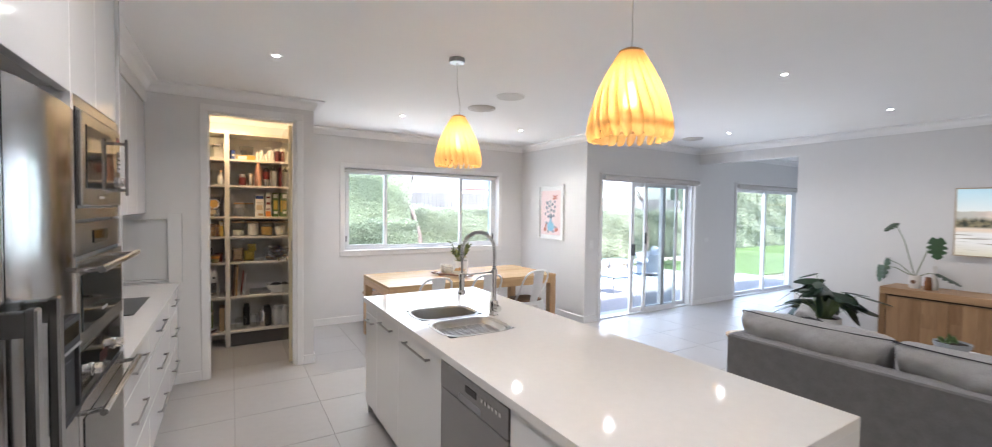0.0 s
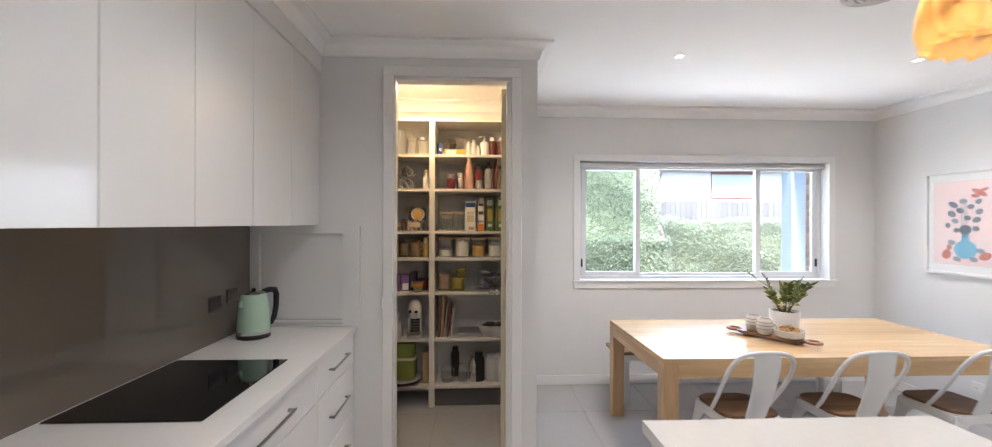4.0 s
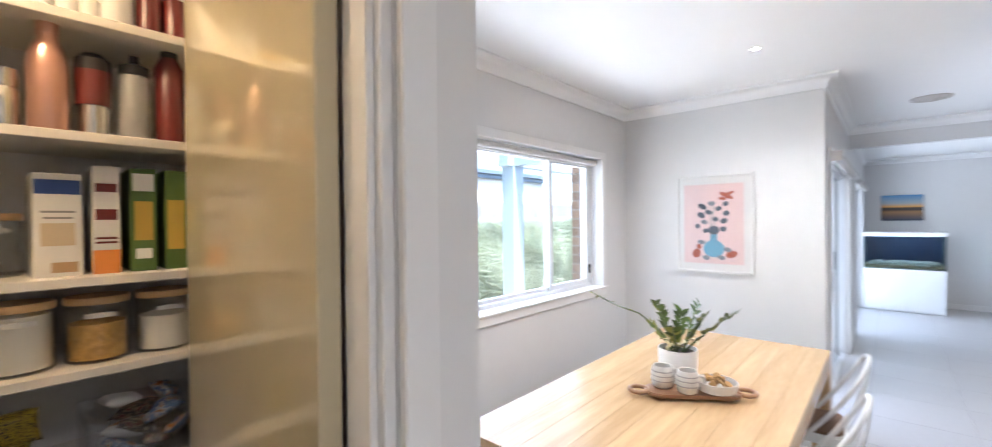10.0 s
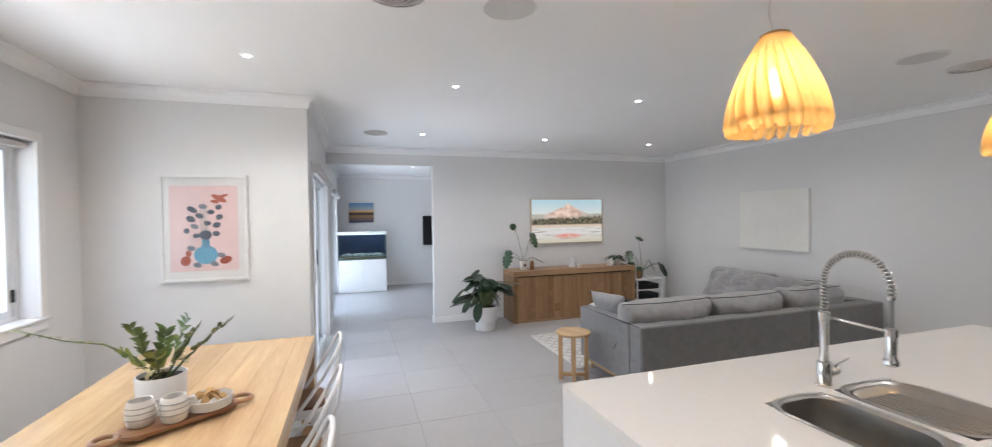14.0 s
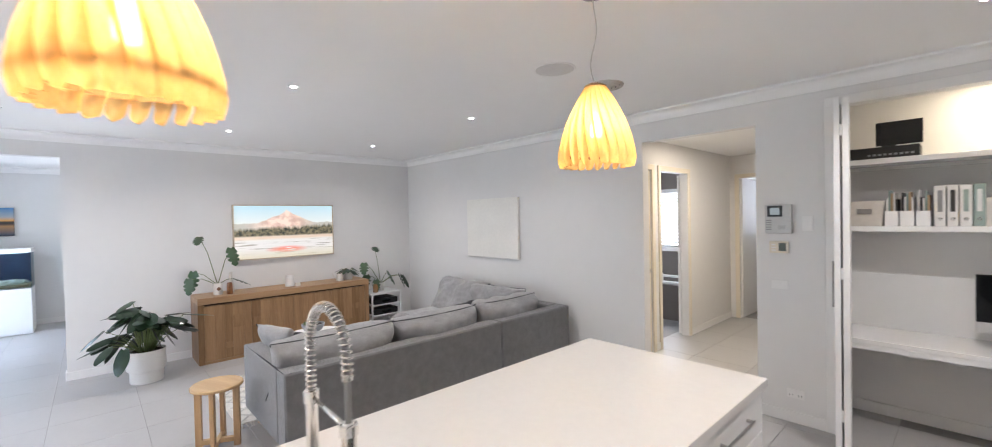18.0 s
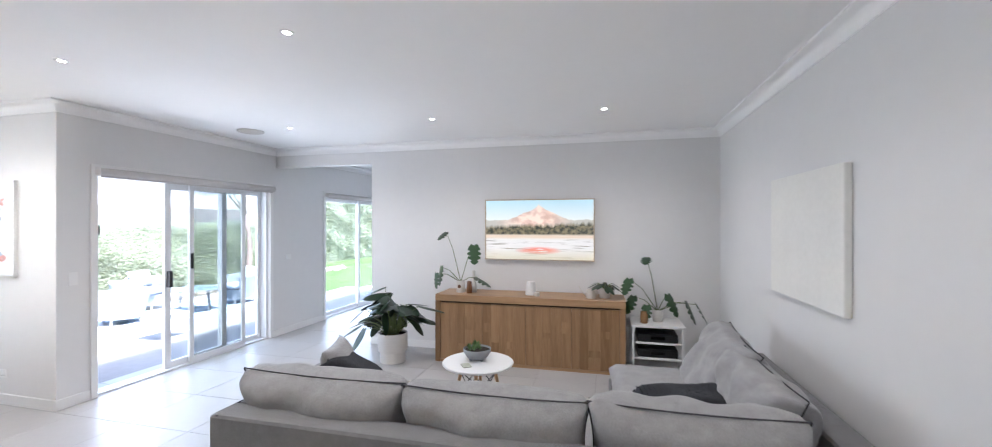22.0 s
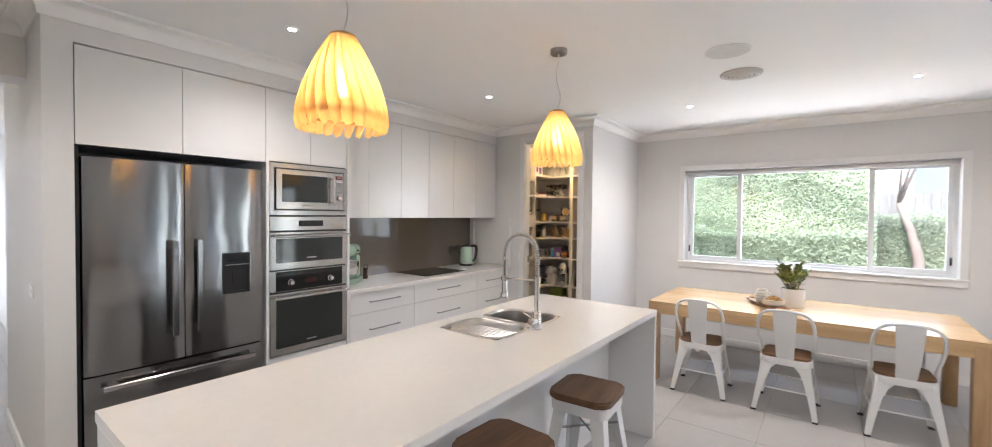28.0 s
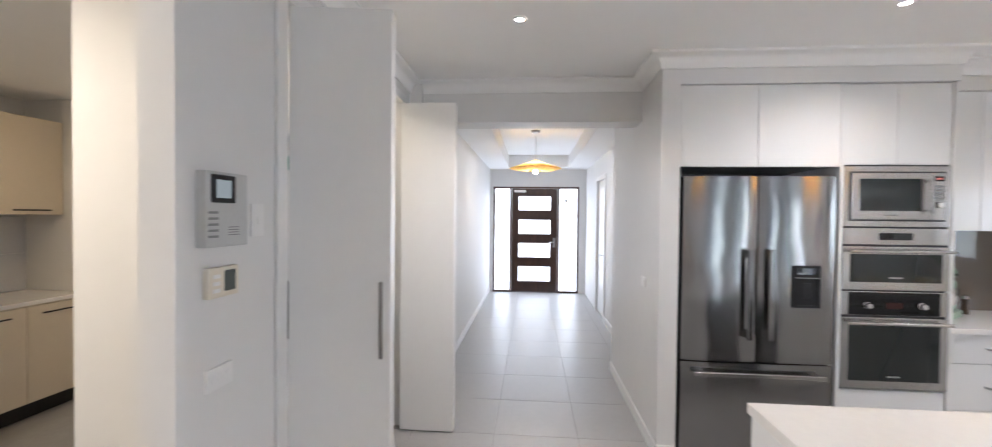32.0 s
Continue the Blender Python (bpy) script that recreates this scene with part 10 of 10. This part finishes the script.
# verandah post and beam, brick pier
BLUEG = mat("blue-grey painted post", (0.33, 0.38, 0.41), 0.5, var=0.04)
e = thing("verandah_post", (5.0, 8.37, GZ), label="square blue-grey verandah post carrying a beam", category="post")
part("post", box(-0.107, 0.107, -0.107, 0.107, 0.0, 2.45, 0.006), BLUEG, e)
part("beam", box(-0.2, 9.0, -0.09, 0.09, 2.451, 2.70, 0.006), BLUEG, e)
part("beam", box(-0.09, 0.09, -3.2, -0.091, 2.451, 2.70, 0.006), BLUEG, e)
BRK = mat("tan brick", (0.34, 0.22, 0.15), 0.9, var=0.2, scale=10, spread=0.8)
MORT = mat("mortar", (0.45, 0.42, 0.38), 0.95)
e = structure("wall_brick_pier", box(JX + 0.221, JX + 0.285, LW + 0.221, NW + 0.33, GZ, 2.9), MORT, label="tan brick outer wall beside the dining window", category="wall")
structure("wall_brick_return", box(WIN[1] + 0.035, JX + 0.22, NW + 0.221, NW + 0.33, GZ, 2.9), MORT, label="tan brick reveal outside the dining window", category="wall")
bk = None
for r in range(30):
    z = GZ + r * 0.086
    if bk is None:
        bk = part("brick", box(0, 0.012, 0, 0.23, 0, 0.076, 0.003), BRK, e)
        bk.location = (JX + 0.286, LW + 0.235, z)
    for c in range(7):
        y = LW + 0.235 + c * 0.24 + (0.12 if r % 2 else 0)
        if (r or c) and y + 0.23 < NW + 0.33:
            again(bk, e, loc=(JX + 0.286, y, z))
    o = again(bk, bpy.data.objects["wall_brick_return"])
    o.matrix_basis = Matrix.Translation((WIN[1] + 0.022, NW + 0.226, z)) @ Matrix.Diagonal((1, 0.43, 1, 1))
# garden tree with bare limbs
BARK = mat("pale bark", (0.17, 0.13, 0.11), 0.9, var=0.35, scale=9, bump=0.8, bscale=25)
TLEAF = leaf_mat("tree leaf", (0.20, 0.26, 0.11))
def tree(x, y, seed, label):
    rnd = random.Random(seed)
    e = thing("garden_tree", (x, y, GZ), label=label, category="tree")
    bm = bmesh.new()
    tips = []
    def limb(p, d, L, r, depth):
        pts, rr = [p], [r]
        for i in range(4):
            d = (d + Vector((rnd.uniform(-0.2, 0.2), rnd.uniform(-0.2, 0.2), rnd.uniform(-0.05, 0.15)))).normalized()
            p = p + d * L / 4
            pts.append(p)
            rr.append(r * (1 - 0.14 * (i + 1)))
        tube(pts, rr, 8 if depth == 0 else 6, bm=bm)
        if depth < 3:
            for k in range(3 if depth else 4):
                a = rnd.uniform(0, 6.28)
                nd = (d * 0.7 + Vector((math.cos(a), math.sin(a), 0.5)) * 0.7).normalized()
                limb(pts[rnd.randint(2, 4) if depth else 4], nd, L * 0.66, rr[-1] * 0.6, depth + 1)
        else:
            tips.append(p)
    limb(Vector((0, 0, 0)), Vector((0.05, 0, 1)), 2.0, 0.105, 0)
    part("trunk", bm, BARK, e, smooth=True)
    lf = bmesh.new()
    for t in tips:
        for k in range(14):
            q = t + Vector((rnd.gauss(0, 0.16), rnd.gauss(0, 0.16), rnd.gauss(0, 0.14)))
            a = Vector((rnd.uniform(-1, 1), rnd.uniform(-1, 1), rnd.uniform(-0.6, 0.6))).normalized() * 0.05
            b = a.cross(Vector((rnd.uniform(-1, 1), rnd.uniform(-1, 1), 1))).normalized() * 0.022
            lf.faces.new([lf.verts.new(v) for v in (q - a, q + b, q + a, q - b)])
    tagged(part("crown", lf, TLEAF, e), kind="stuff")
tree(4.13, 10.45, 3, "pale-barked garden tree with spreading bare limbs")
tree(12.2, 10.3, 5, "small garden tree by the hedge")
# outdoor lounge chairs and table
WICK = mat("grey woven resin", (0.23, 0.25, 0.28), 0.7, var=0.2, scale=40, bump=0.8, bscale=120)
PAD = mat("blue-grey cushion", (0.34, 0.37, 0.42), 0.9, var=0.08)
def tub_chair(x, y, rz):
    e = thing("outdoor_chair", (x, y, GZ), rz, "grey woven outdoor tub chair with a cushion", "outdoor chair", "outdoor chairs")
    n, bm, R = 20, bmesh.new(), 0.36
    rows = []
    for z, k in ((0.12, 0.82), (0.3, 0.95), (0.5, 1.05), (0.66, 1.12)):
        ring = []
        for i in range(n + 1):
            a = radians(-30 + 240 * i / n)
            drop = 0.10 * abs(i / n - 0.5) * 2 if z > 0.6 else 0
            ring.append(((R * k) * math.cos(a), (R * k) * math.sin(a), z - drop))
        rows.append(ring)
    o = [[bm.verts.new(p) for p in r] for r in rows]
    inn = [[bm.verts.new((p[0] * 0.9, p[1] * 0.9, p[2])) for p in r] for r in rows]
    for g in (o, inn):
        for a, b in zip(g, g[1:]):
            for i in range(n):
                bm.faces.new((a[i], a[i + 1], b[i + 1], b[i]))
    for i in range(n):
        bm.faces.new((o[-1][i], o[-1][i + 1], inn[-1][i + 1], inn[-1][i]))
        bm.faces.new((o[0][i], o[0][i + 1], inn[0][i + 1], inn[0][i]))
    for i in (0, n):
        for j in range(3):
            bm.faces.new((o[j][i], o[j + 1][i], inn[j + 1][i], inn[j][i]))
    part("shell", bm, WICK, e, smooth=50)
    part("seat_base", prism([(0.30 * math.cos(t * math.pi / 10), 0.30 * math.sin(t * math.pi / 10)) for t in range(20)], 0.10, 0.30), WICK, e)
    part("seat_cushion", pillow(0.56, 0.56, 0.14, 10, m=Matrix.Translation((0, -0.02, 0.37))), PAD, e, smooth=True)
    part("back_cushion", pillow(0.5, 0.34, 0.12, 10, m=Matrix.Translation((0, 0.22, 0.60)) @ pose(0, 0, 0, 75, 0, 0)), PAD, e, smooth=True)
    for sx, sy in ((0.2, 0.2), (-0.2, 0.2), (0.2, -0.2), (-0.2, -0.2)):
        part("leg", cyl(0.02, 0, 0.11, sx, sy, 10), GREY, e)
tub_chair(7.40, 8.35, 160), tub_chair(9.55, 8.0, -110), tub_chair(8.5, 9.15, 10)
e = thing("outdoor_table", (8.55, 8.1, GZ), label="low round outdoor table with a dark glass top", category="outdoor table")
part("tabletop", lathe([(0, 0.42), (0.44, 0.42), (0.45, 0.43), (0.44, 0.44), (0, 0.44)], 40), mat("table blue grey", (0.14, 0.19, 0.24), 0.25), e, smooth=40)
for k in range(4):
    part("leg", tube([(0.3 * math.cos(k * 1.57), 0.3 * math.sin(k * 1.57), 0.42), (0.36 * math.cos(k * 1.57), 0.36 * math.sin(k * 1.57), 0)], 0.014, 8), GREY, e)
e = thing("side_table", (6.55, 6.35, GZ), label="small square grey wire outdoor side table", category="outdoor table")
part("tabletop", box(-0.22, 0.22, -0.22, 0.22, 0.42, 0.44, 0.004), PAD, e)
for k, (sx, sy) in enumerate(((1, 1), (-1, 1), (-1, -1), (1, -1))):
    part("leg", tube([(sx * 0.2, sy * 0.2, 0.42), (sx * 0.2, sy * 0.2, 0.0)], 0.009, 8), GREY, e)
e = tagged(part("outdoor_rug", box(7.3, 9.8, 6.6, 8.9, GZ + 0.001, GZ + 0.008), mat("striped outdoor rug", (0.45, 0.50, 0.55), 0.95, var=0.1)), "pale blue striped outdoor rug on the paving", "rug")
for k in range(6):
    part("stripe", box(7.32, 9.78, 6.7 + k * 0.38, 6.82 + k * 0.38, GZ + 0.008, GZ + 0.0095), colour("stripe blue", (0.18, 0.25, 0.33)), e)

# ---------------------------------------------------------------- floor tiles
TS, G = 0.606, 0.003
def tile_mesh():
    return box(G / 2, TS - G / 2, G / 2, TS - G / 2, -0.006, 0.0, 0.0012)
first = None
areas = [(-0.78, 6.96, -1.62, 6.42), (6.96, 11.15, -0.2, 4.83), (-6.48, -0.78, -0.87, 1.12), (0.82, 4.38, 4.83, 6.42), (1.26, 2.94, -4.4, -1.62)]
nx0, ny0 = -6.55, -4.49
spots = []
for i in range(31):
    for j in range(19):
        x, y = nx0 + i * TS, ny0 + j * TS
        if any(a - TS < x < b and c - TS < y < d for a, b, c, d in areas) and not (x > JX + 0.25 and y > LW + 0.2) and not (y < -1.7 and x < 0.6) and not (y < -1.2 and x > 3.05) and not (x < -1.0 and (y > 1.2 or y < -1.4)) and not (x > 7.2 and y < -0.8):
            spots.append((x, y))
spots.sort(key=lambda p: (max(0, abs(p[0] - 2.5) - 3.5) + max(0, abs(p[1] - 2.0) - 3.2)))
for x, y in spots[:300]:
    if first is None:
        first = part("tile", tile_mesh(), TILE, floor)
        first.location = (x, y, 0)
    else:
        again(first, floor, loc=(x, y, 0))
rest = bmesh.new()
for x, y in spots[300:]:
    merge(rest, tile_mesh(), Matrix.Translation((x, y, 0)))
if spots[300:]:
    tagged(part("far_tiles", rest, TILE, floor), kind="stuff")
